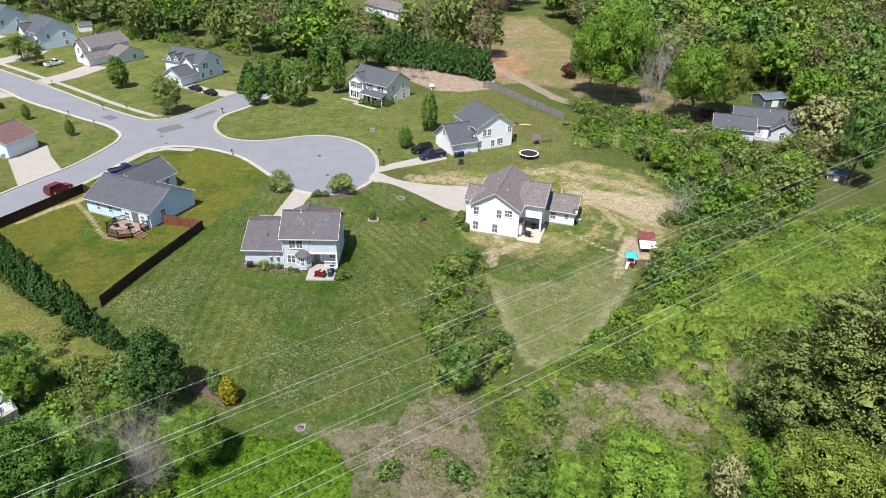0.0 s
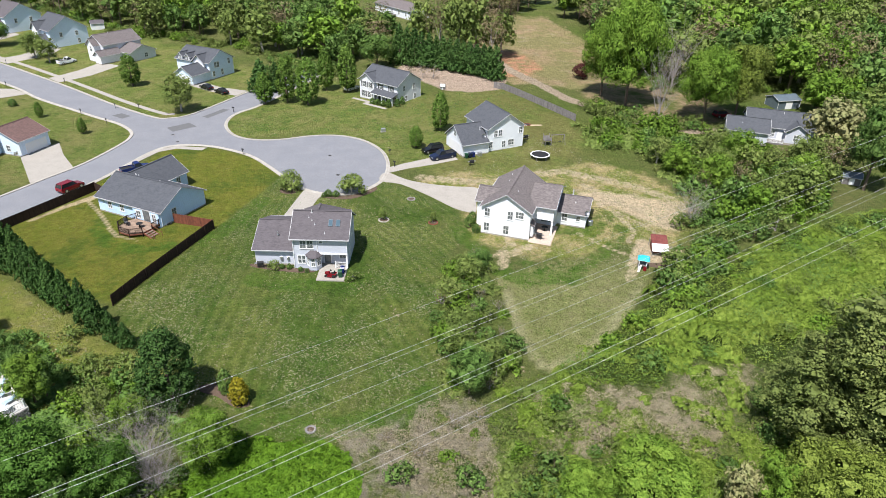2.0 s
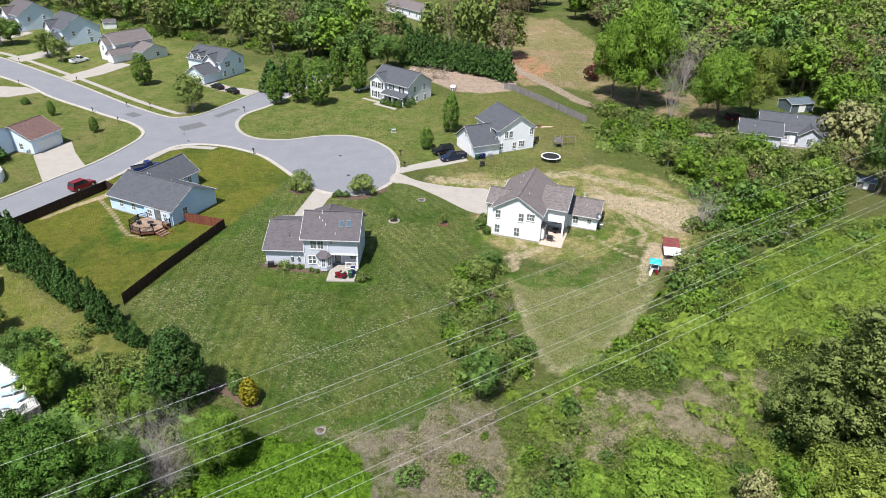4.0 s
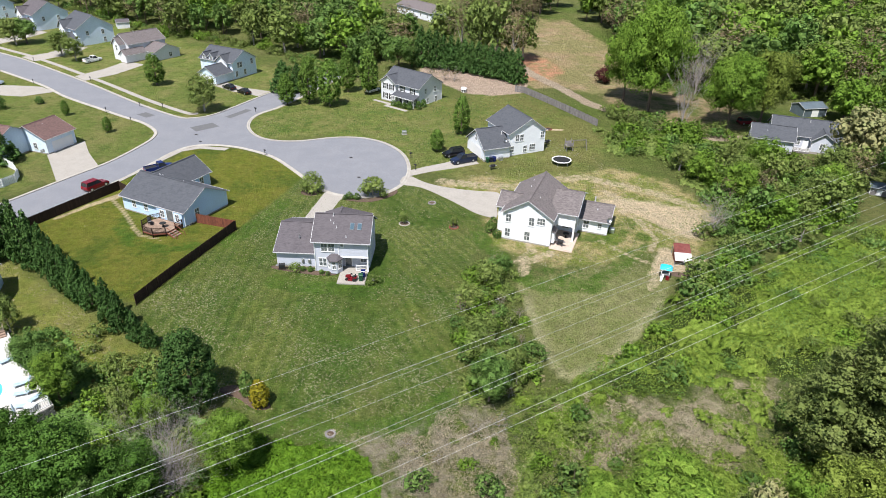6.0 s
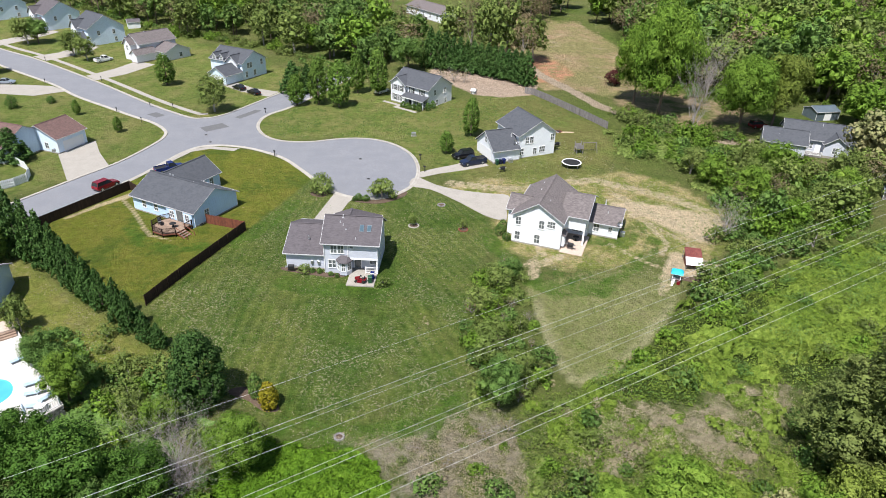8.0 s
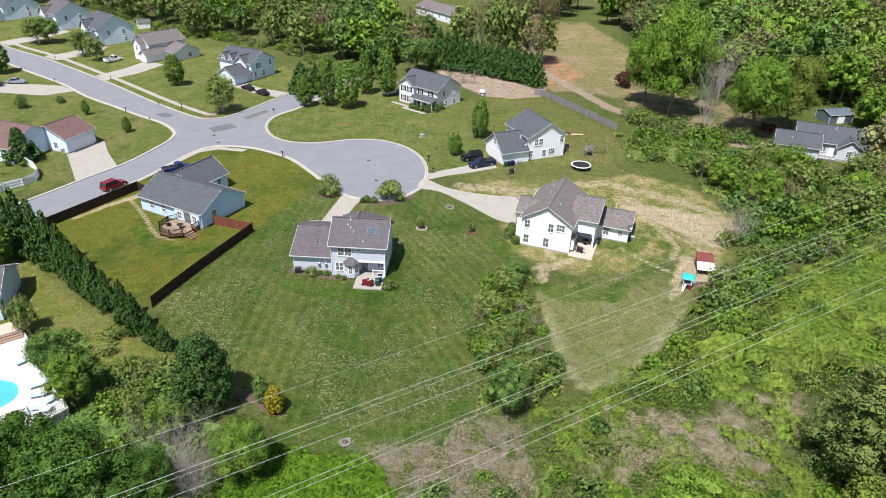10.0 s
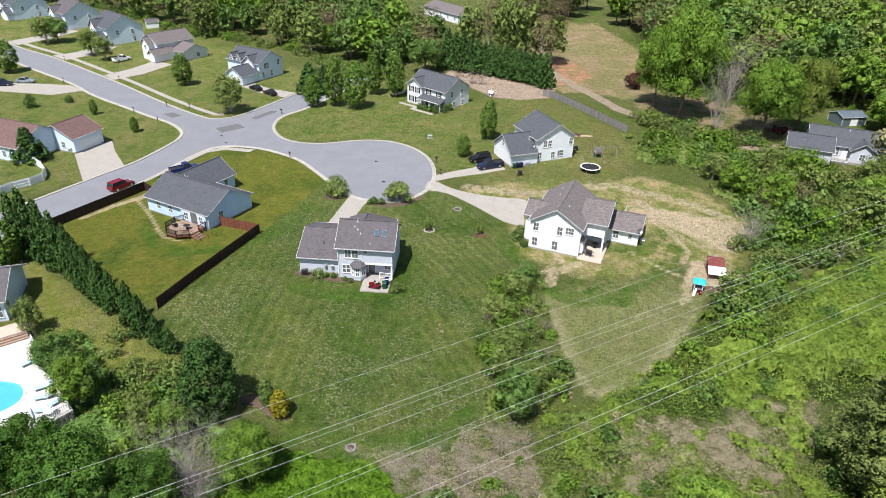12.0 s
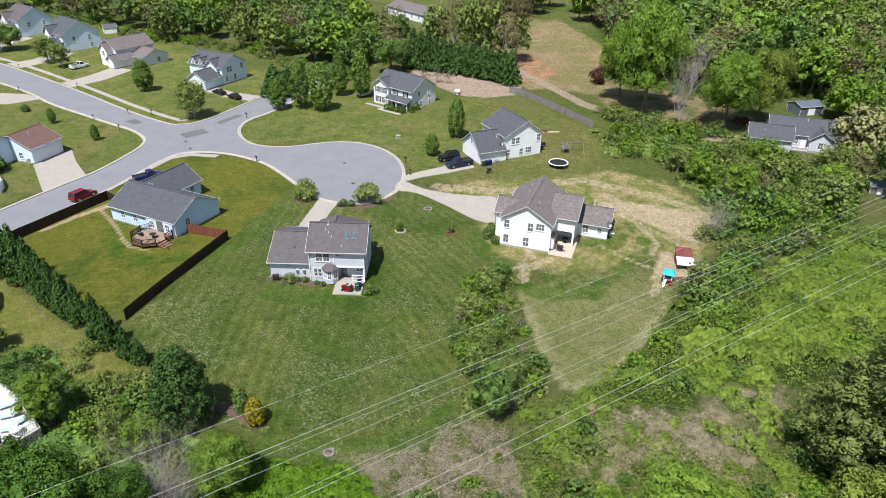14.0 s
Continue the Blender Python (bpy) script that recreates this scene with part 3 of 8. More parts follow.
    lawn = blend(math2("MULTIPLY", math2("MULTIPLY", speck, worn), 0.75), lawn, (0.33, 0.30, 0.17))
    lawn = blend(math2("MULTIPLY", math2("MULTIPLY", dots, worn), 0.6), lawn, (0.44, 0.40, 0.27))
    lawn = blend(math2("MULTIPLY", noise_at(0.14, 5, 0.7, 0.52, 0.66), 0.5), lawn, (0.16, 0.165, 0.05))
    col = blend(zone("lawn"), col, lawn)
    yard = blend(mid, (0.16, 0.18, 0.022), (0.212, 0.2, 0.036))
    yard = blend(math2("MULTIPLY", fine, 0.3), yard, (0.08, 0.125, 0.016))
    yard = blend(math2("MULTIPLY", noise_at(0.1, 5, 0.7, 0.50, 0.62), 0.75), yard, (0.065, 0.115, 0.015))
    yard = blend(math2("MULTIPLY", dots, 0.2), yard, (0.25, 0.23, 0.10))
    col = blend(zone("yard"), col, yard)
    dry = blend(noise_at(0.22, 6, 0.7, 0.44, 0.58), (0.19, 0.23, 0.04), (0.47, 0.365, 0.18))
    dry = blend(math2("MULTIPLY", noise_at(0.9, 5, 0.8, 0.46, 0.6), 0.5), dry, (0.16, 0.165, 0.05))
    dry = blend(math2("MULTIPLY", speck, 0.6), dry, (0.50, 0.43, 0.29))
    col = blend(edge("dry"), col, dry)
    meadow = blend(mid, (0.215, 0.235, 0.08), (0.28, 0.27, 0.12))
    meadow = blend(math2("MULTIPLY", fine, 0.4), meadow, (0.155, 0.175, 0.055))
    meadow = blend(math2("MULTIPLY", dots, 0.4), meadow, (0.08, 0.12, 0.025))
    meadow = blend(math2("MULTIPLY", speck, 0.35), meadow, (0.29, 0.26, 0.15))
    col = blend(zone("meadow"), col, meadow)
    col = blend(math2("MULTIPLY", zone("rim"), 0.6), col, (0.40, 0.365, 0.22))
    col = blend(math2("MULTIPLY", edge("clover"), noise_at(0.3, 5, 0.7, 0.45, 0.58)), col, (0.06, 0.125, 0.015))
    dirt = blend(noise_at(0.09, 5, 0.65, 0.46, 0.66), (0.28, 0.25, 0.11), (0.44, 0.30, 0.19))
    dirt = blend(math2("MULTIPLY", noise_at(0.2, 5, 0.7, 0.55, 0.65), 0.6), dirt, (0.45, 0.36, 0.24))
    dirt = blend(math2("MULTIPLY", fine, 0.35), dirt, (0.13, 0.12, 0.05))
    col = blend(edge("dirt"), col, dirt)
    col = blend(math2("MULTIPLY", edge("redsoil"), noise_at(0.16, 5, 0.7, 0.40, 0.56)), col, blend(fine, (0.56, 0.28, 0.17), (0.44, 0.23, 0.14)))
    col = blend(math2("MULTIPLY", edge("leafmould"), noise_at(0.14, 5, 0.7, 0.38, 0.56)), col, blend(fine, (0.40, 0.29, 0.18), (0.28, 0.21, 0.12)))
    soil = blend(fine, (0.68, 0.54, 0.36), (0.50, 0.40, 0.26))
    col = blend(edge("sand"), col, soil)
    col = blend(edge("sand2"), col, soil)
    col = blend(math2("MULTIPLY", ramp(zone("trail"), 0.45, 0.9), 0.8), col, soil)
    col = blend(math2("MULTIPLY", edge("verge"), 0.85), col, soil)
    col = blend(edge("mulchy"), col, blend(fine, (0.40, 0.29, 0.225), (0.50, 0.39, 0.30)))
    col = blend(edge("track"), col, blend(fine, (0.46, 0.36, 0.27), (0.34, 0.27, 0.20)))
    straw = blend(fine, (0.42, 0.36, 0.25), (0.28, 0.235, 0.155))
    col = blend(math2("MULTIPLY", edge("straw"), noise_at(0.22, 5, 0.7, 0.42, 0.54)), col, straw)
    col = blend(math2("MULTIPLY", edge("litter"), noise_at(0.28, 5, 0.7, 0.42, 0.56)), col, blend(fine, (0.33, 0.29, 0.22), (0.22, 0.19, 0.13)))
    col = blend(math2("MULTIPLY", edge("lush_line"), math2("MULTIPLY", noise_at(0.4, 5, 0.7, 0.34, 0.56), 0.85)), col, blend(mid, (0.058, 0.125, 0.014), (0.09, 0.165, 0.02)))
    col = blend(math2("MULTIPLY", edge("rut"), noise_at(0.9, 6, 0.8, 0.38, 0.56)), col, blend(fine, (0.62, 0.50, 0.34), (0.44, 0.36, 0.23)))
    col = blend(math2("MULTIPLY", grit, 0.3), col, (0.03, 0.048, 0.01))
    # tufts: uneven growth at the scale of a step and of a hand
    tuft = nt.nodes.new("ShaderNodeHueSaturation")
    nt.links.new(math2("ADD", math2("MULTIPLY", noise_at(0.75, 6, 0.8, 0.34, 0.66), 0.62), math2("MULTIPLY", noise_at(3.2, 4, 0.8, 0.36, 0.64), 0.6)), tuft.inputs["Value"])
    lift = tuft.inputs["Value"].links[0].from_socket
    nt.links.new(math2("ADD", lift, 0.70), tuft.inputs["Value"])
    nt.links.new(col, tuft.inputs["Color"])
    col = tuft.outputs[0]
    nt.links.new(col, p.inputs["Base Color"])
    u = nt.nodes.new("ShaderNodeBump")
    u.inputs["Strength"].default_value, u.inputs["Distance"].default_value = 0.9, 0.3
    nt.links.new(math2("ADD", fine, grit), u.inputs["Height"])
    nt.links.new(u.outputs[0], p.inputs["Normal"])
    me.materials.append(m)
    return ob


build_ground()

# ---- roads, kerbs and drives ----
KERB_N = [(-230, 190), (-190, 155), (-148.5, 120.2), (-125, 105.6), (-105.3, 91.5), (-90, 79.5), (-72.2, 64.6), (-58.6, 54.8), (-54.5, 54.2), (-51.2, 56.3), (-48, 62.1), (-42, 76.1), (-36, 90), (-30, 104)]
KERB_E = [(-22, 101), (-29, 82), (-35.4, 65.3), (-39.1, 59.1), (-40.3, 54.1), (-39.4, 48.2), (-36.1, 42.6), (-31.5, 39.9), (-25.8, 39.9), (-19.8, 42.2), (-15.5, 43.0), (-11, 42.3),
          (-6.3, 39.2), (-2.6, 34.0), (-0.8, 28.6), (-0.3, 22.8), (-1.3, 16.8), (-4.6, 12.2), (-8.2, 10.6), (-12.5, 11.2), (-16, 13.2), (-18.6, 16.0), (-21.4, 19.9),
          (-24.5, 24), (-28.5, 28.8), (-32.5, 31.9), (-38.5, 34.9), (-44.2, 35.8), (-48.3, 34.6), (-50.8, 30.8), (-52.5, 25.1), (-55.3, 15.7), (-62, 1), (-70, -16)]
KERB_S = [(-86, -28), (-77, -8), (-68.2, 10.7), (-65.3, 17), (-61.5, 25), (-58.9, 35.5), (-58.6, 40.6), (-60.2, 44.6), (-64.8, 49.4), (-72.3, 54.3), (-79.2, 59.1), (-93.2, 68.9), (-105.9, 79.9), (-131, 97.3),
          (-160, 119), (-196, 147), (-236, 181)]


def build_roads():
    n, e, s = smooth_line(KERB_N), smooth_line(KERB_E), smooth_line(KERB_S)
    road = n + e + s
    draped("road", road, M["asphalt"], 0.03, 3.0, label="grey asphalt street ending in a round turnaround", category="road", kind="structure")
    for line in (n, e, s):
        strip("kerb", line, 0.75, 0.13, M["kerb"], 0.02, label="pale concrete kerb along the street", category="kerb", kind="structure")
    for c, a, b, r in (((-49.6, 47.7), 2.9, 1.9, 42), ((-44.6, 58.5), 3.9, 1.0, 62), ((-66.5, 55.5), 2.0, 1.3, -36)):
        k, s2 = math.cos(radians(r)), math.sin(radians(r))
        q = [(c[0] + u * k - v * s2, c[1] + u * s2 + v * k) for u, v in ((-a, -b), (a, -b * 0.9), (a * 0.94, b), (-a * 0.97, b * 0.92))]
        draped("road_patch", q, M["patch"], 0.036, 2.0, 0.004, label="darker asphalt repair patch in the street", category="road patch", kind="structure")
    drives = dict(
        house_north=[(-0.6, 23.6), (3, 26), (7.4, 28.4), (12.6, 32.6), (14.2, 28.0), (9, 25.4), (4, 23.4), (-0.4, 20.8)],
        house_white=[(-0.6, 21.4), (3.5, 17.9), (8, 15.8), (13.4, 14.6), (17.4, 13.9), (16.6, 8), (16.2, 3.6), (13.2, 4.6), (10.4, 7.6), (7.6, 10.8), (2.6, 15.6), (-1.6, 17.2)],
        house_grey=[(-15.6, 12.2), (-11.5, 11.2), (-12.4, 8.6), (-13.2, 4), (-13.2, -7), (-17.6, -7), (-17.4, 1)],
        house_brown=[(-67, 14.5), (-62.8, 22.6), (-68, 29.5), (-72.2, 36.4), (-76.4, 28.6), (-72, 22)],
        house_pair=[(-43.6, 74), (-41.6, 78.8), (-50, 82), (-57.5, 88.2), (-60, 84.6), (-52, 78)],
        house_far=[(-100.5, 88.8), (-95.5, 84.6), (-90, 92), (-86, 103), (-93, 106), (-96, 97)],
        house_far2=[(-126.5, 107.6), (-120, 103.2), (-112, 114), (-112, 121), (-118.5, 123), (-121, 113)],
        house_far3=[(-150, 122), (-144, 118), (-138, 128), (-134, 138), (-141, 142), (-143, 132)],
        house_left=[(-104, 77.5), (-98, 73), (-104, 68), (-124, 70), (-126, 77), (-112, 78)],
    )
    for q in drives.values():
        draped("driveway", [tuple(p)[:2] for p in smooth_line([(*a, 0) for a in q], 3, True)] if len(q) > 8 else q, M["concrete"], 0.045, 2.0, label="pale concrete driveway from the street to a garage", category="driveway", kind="structure")
    # footpath along the north side
    a = [(p.x, p.y) for p in n if -150 < p.x < -53]
    path = []
    for side in (2.6, 4.0):
        row = []
        for i, p in enumerate(a):
            d = Vector((a[min(i + 1, len(a) - 1)][0] - a[max(i - 1, 0)][0], a[min(i + 1, len(a) - 1)][1] - a[max(i - 1, 0)][1], 0)).normalized()
            row.append((p[0] - d.y * side, p[1] + d.x * side))
        path.append(row)
    draped("pavement", path[0] + path[1][::-1], M["concrete"], 0.04, 3.0, label="narrow concrete footpath beside the street", category="pavement", kind="structure")
    draped("pavement", [(-52.0, 24.0), (-49.2, 31.6), (-46, 33.6), (-40.5, 32.8), (-39.8, 34.4), (-46.6, 35.2), (-50.2, 32.4), (-53.2, 24.6)], M["concrete"], 0.05, 3.0,
           label="narrow concrete footpath beside the street", category="pavement", kind="structure")


KERB_N, KERB_E, KERB_S = [[(*p, 0) for p in k] for k in (KERB_N, KERB_E, KERB_S)]
build_roads()


# ---- houses ----
def window(parent, at, face, w, h, rows=2, cols=2, trim="white", shutters=None):
    """A sash window on a wall: at is the middle of its sill line, face the way the wall looks (degrees)."""
    m = pose(*at, 0, 0, face + 90)
    bm = bmesh.new()
    f = 0.09
    box(bm, -w / 2 - f, -w / 2, -0.06, 0.02, -f, h + f)
    box(bm, w / 2, w / 2 + f, -0.06, 0.02, -f, h + f)
    box(bm, -w / 2, w / 2, -0.06, 0.02, h, h + f)
    box(bm, -w / 2 - f, w / 2 + f, -0.09, 0.02, -f - 0.04, 0)
    box(bm, -w / 2, w / 2, -0.05, 0.015, h / 2 - 0.03, h / 2 + 0.03)
    for i in range(1, cols):
        x = -w / 2 + w * i / cols
        box(bm, x - 0.02, x + 0.02, -0.045, 0.01, 0, h / 2 - 0.03)
        box(bm, x - 0.02, x + 0.02, -0.045, 0.01, h / 2 + 0.03, h)
    ob = part("window", bm, M[trim], parent, "white sash window")
    ob.matrix_local = m
    bm = bmesh.new()
    box(bm, -w / 2, w / 2, -0.02, 0.012, 0, h)
    part("pane", bm, M["glass"], ob)
    if shutters:
        for sx in (-1, 1):
            bm = bmesh.new()
            x = sx * (w / 2 + f + 0.2)
            box(bm, x - 0.19, x + 0.19, -0.05, 0.01, -0.03, h + 0.03)
            for k in range(5):
                z = h * (k + 0.5) / 5
                box(bm, x - 0.15, x + 0.15, -0.065, -0.045, z - h * 0.07, z + h * 0.07)
            part("shutter", bm, M[shutters], ob, "dark louvred shutter")
    return ob


def door(parent, at, face, w=0.95, h=2.05, colour="white", glazed=False):
    m = pose(*at, 0, 0, face + 90)
    bm = bmesh.new()
    box(bm, -w / 2 - 0.1, -w / 2, -0.07, 0.02, 0, h + 0.1)
    box(bm, w / 2, w / 2 + 0.1, -0.07, 0.02, 0, h + 0.1)
    box(bm, -w / 2, w / 2, -0.07, 0.02, h, h + 0.1)
    ob = part("door", bm, M["white"], parent, "white framed door")
    ob.matrix_local = m
    bm = bmesh.new()
    box(bm, -w / 2, w / 2, -0.03, 0.012, 0.02, h)
    if not glazed:
        for z0, z1 in ((0.2, 0.9), (1.05, 1.85)):
            for s in (-1, 1):
                box(bm, s * w / 4 - w * 0.16, s * w / 4 + w * 0.16, -0.045, -0.025, z0, z1)
    part("leaf", bm, M["glass"] if glazed else M[colour], ob)
    return ob


def garage_door(parent, at, face, w=4.9, h=2.15):
    m = pose(*at, 0, 0, face + 90)
    bm = bmesh.new()
    box(bm, -w / 2 - 0.14, -w / 2, -0.06, 0.02, 0, h + 0.14)
    box(bm, w / 2, w / 2 + 0.14, -0.06, 0.02, 0, h + 0.14)
    box(bm, -w / 2, w / 2, -0.06, 0.02, h, h + 0.14)
    ob = part("garage_door", bm, M["white"], parent, "white panelled garage door")
    ob.matrix_local = m
    for k in range(4):
        bm = bmesh.new()
        z = h * k / 4
        box(bm, -w / 2, w / 2, -0.02, 0.012, z + 0.012, z + h / 4 - 0.012)
        for j in range(6):
            x = -w / 2 + w * (j + 0.5) / 6
            box(bm, x - w / 15, x + w / 15, -0.032, -0.018, z + 0.1, z + h / 4 - 0.1)
        part("panel", bm, M["white"], ob)
    return ob


def slab(bm, a, b, c, d, thick=0.16):
    """A roof slope: four corners of its top, and its thickness."""
    top = [Vector(p) for p in (a, b, c, d)]
    v = [bm.verts.new(p) for p in top] + [bm.verts.new(p - Vector((0, 0, thick))) for p in top]
    for q in ((0, 1, 2, 3), (7, 6, 5, 4), (0, 4, 5, 1), (1, 5, 6, 2), (2, 6, 7, 3), (3, 7, 4, 0)):
        bm.faces.new([v[i] for i in q])


def gable(parent, x0, x1, y0, y1, eave, rise, axis, wall, roof, over=0.4, z0=-0.5, base=True, trim=True, ends=(1, 1), hip=(0, 0), ridge_at=0.5):
    """A block under a pitched roof whose ridge runs along axis. hip: how far the ridge is drawn in at each end."""
    flip = axis == "y"
    a0, a1, b0, b1 = (y0, y1, x0, x1) if flip else (x0, x1, y0, y1)
    mid = b0 + (b1 - b0) * ridge_at

    def P(a, b, z):
        return (b, a, z) if flip else (a, b, z)
    bm = bmesh.new()
    h0, h1 = hip
    e0 = [bm.verts.new(P(a0, *q)) for q in ((b0, z0), (b1, z0), (b1, eave))]
    e1 = [bm.verts.new(P(a1, *q)) for q in ((b0, z0), (b1, z0), (b1, eave))]
    top = [bm.verts.new(P(a0 + h0, mid, eave + rise - 0.02)), bm.verts.new(P(a1 - h1, mid, eave + rise - 0.02))]
    l = [bm.verts.new(P(a0, b0, eave)), bm.verts.new(P(a1, b0, eave))]
    for f in ((e0[0], e1[0], l[1], l[0]), (e0[1], e0[2], e1[2], e1[1]), (l[0], l[1], top[1], top[0]), (e0[2], top[0], top[1], e1[2]),
              (e0[0], l[0], top[0], e0[2], e0[1]), (e1[0], e1[1], e1[2], top[1], l[1])):
        bm.faces.new(f)
    part("wall", bm, M[wall], parent)
    if base:
        bm = bmesh.new()
        box(bm, x0 - 0.02, x1 + 0.02, y0 - 0.02, y1 + 0.02, z0, 0.22)
        part("foundation", bm, M["concrete"], parent)
    # roof
    lift = 0.16
    s0, s1 = rise / (mid - b0), rise / (b1 - mid)
    A0 = a0 - (over if ends[0] else 0.02)
    A1 = a1 + (over if ends[1] else 0.02)
    bm = bmesh.new()
    r0, r1 = (A0 if not h0 else a0 + h0), (A1 if not h1 else a1 - h1)
    zr = eave + rise + lift
    zl0, zl1 = eave - over * s0 + lift, eave - over * s1 + lift
    slab(bm, P(A0, b0 - over, zl0), P(A1, b0 - over, zl0), P(r1, mid, zr), P(r0, mid, zr))
    slab(bm, P(A0, b1 + over, zl1), P(r0, mid, zr), P(r1, mid, zr), P(A1, b1 + over, zl1))
    for h, A, r in ((h0, A0, r0), (h1, A1, r1)):
        if h:
            v = [bm.verts.new(P(*q)) for q in ((A, b0 - over, zl0), (A, b1 + over, zl1), (r, mid, zr))]
            bm.faces.new(v)
    ro = part("roof", bm, M[roof], parent)
    bm = bmesh.new()
    n = max(2, int(abs(r1 - r0) / 0.9))
    obox(bm, P(r0, mid, zr + 0.02), P(r1, mid, zr + 0.02), 0.3, 0.06)
    part("ridge_cap", bm, M[roof], ro)
    if trim:
        for b, z in ((b0 - over - 0.05, zl0), (b1 + over + 0.05, zl1)):
            bm = bmesh.new()
            obox(bm, P(A0, b, z - 0.07), P(A1, b, z - 0.07), 0.09, 0.12)
            part("gutter", bm, M["trim"], parent)
        for A, e, h, s in ((A0, ends[0], h0, -1), (A1, ends[1], h1, 1)):
            if e and not h:
                bm = bmesh.new()
                obox(bm, P(A + s * 0.03, b0 - over, zl0 - 0.09), P(A + s * 0.03, mid, zr - 0.09), 0.05, 0.12)
                obox(bm, P(A + s * 0.03, mid, zr - 0.09), P(A + s * 0.03, b1 + over, zl1 - 0.09), 0.05, 0.12)
                part("bargeboard", bm, M["trim"], parent)
    # corner boards
    if trim:
        for x in (x0, x1):
            for y in (y0, y1):
                bm = bmesh.new()
                box(bm, x - 0.035, x + 0.035, y - 0.035, y + 0.035, 0.2, eave - 0.05)
                part("corner_board", bm, M["white"], parent)
    return ro


def pipe_vent(parent, x, y, z, r=0.05, h=0.28, white=True):
    bm = bmesh.new()
    tube(bm, [(x, y, z - 0.3), (x, y, z + h)], [r, r], 8)
    box(bm, x - 1.7 * r, x + 1.7 * r, y - 1.7 * r, y + 1.7 * r, z - 0.05, z + 0.06)
    part("vent_pipe", bm, M["trim"] if white else M["steel"], parent)


def slope_box(name, parent, x, y, z, w, d, h, pitch, material):
    """A flat thing that lies on a roof slope which falls towards -y."""
    bm = bmesh.new()
    box(bm, -w / 2, w / 2, -d / 2, d / 2, 0, h)
    ob = part(name, bm, material, parent)
    ob.matrix_local = pose(x, y, z, math.degrees(math.atan(pitch)))
    return ob


def skylight(parent, x, y, z, pitch):
    ob = slope_box("skylight", parent, x, y, z, 0.62, 1.15, 0.1, pitch, M["metal_blue"])
    bm = bmesh.new()
    box(bm, -0.27, 0.27, -0.5, 0.5, 0.09, 0.115)
    part("pane", bm, M["sky_glass"], ob)


def railing(parent, a, b, z, h=0.95, mat_name="white", gap=0.16, posts=True):
    """A rail with balusters between two points."""
    a, b = Vector((*a, z)), Vector((*b, z))
    bm = bmesh.new()
    obox(bm, a + Vector((0, 0, h)), b + Vector((0, 0, h)), 0.09, 0.07)
    ob = part("railing", bm, M[mat_name], parent)
    bm = bmesh.new()
    obox(bm, a + Vector((0, 0, 0.1)), b + Vector((0, 0, 0.1)), 0.09, 0.07)
    part("bottom_rail", bm, M[mat_name], ob)
    n = max(2, int((b - a).length / gap))
    bm = bmesh.new()
    box(bm, -0.022, 0.022, -0.022, 0.022, 0.1, h)
    me = mesh_of(bm, "baluster", M[mat_name])
    for i in range(1, n):
        link("baluster", me, ob, loc=a.lerp(b, i / n))
    if posts:
        for p in (a, b):
            bm = bmesh.new()
            box(bm, p.x - 0.06, p.x + 0.06, p.y - 0.06, p.y + 0.06, z - 0.05, z + h + 0.1)
            part("post", bm, M[mat_name], ob)
    return ob


def column(parent, x, y, z0, z1, r=0.09, mat_name="white"):
    bm = bmesh.new()
    box(bm, x - r, x + r, y - r, y + r, z0, z1)
    box(bm, x - r * 1.5, x + r * 1.5, y - r * 1.5, y + r * 1.5, z0, z0 + 0.15)
    box(bm, x - r * 1.5, x + r * 1.5, y - r * 1.5, y + r * 1.5, z1 - 0.15, z1)
    part("post", bm, M[mat_name], parent)


def storey(parent, x0, x1, y0, y1, z0, z1, wall):
    bm = bmesh.new()
    box(bm, x0, x1, y0, y1, z0, z1)
    part("wall", bm, M[wall], parent)


def slab_part(name, parent, x0, x1, y0, y1, z0, z1, material):
    bm = bmesh.new()
    box(bm, x0, x1, y0, y1, z0, z1)
    bmesh.ops.bevel(bm, geom=bm.edges[:], offset=0.02, segments=1, affect="EDGES")
    return part(name, bm, material, parent)


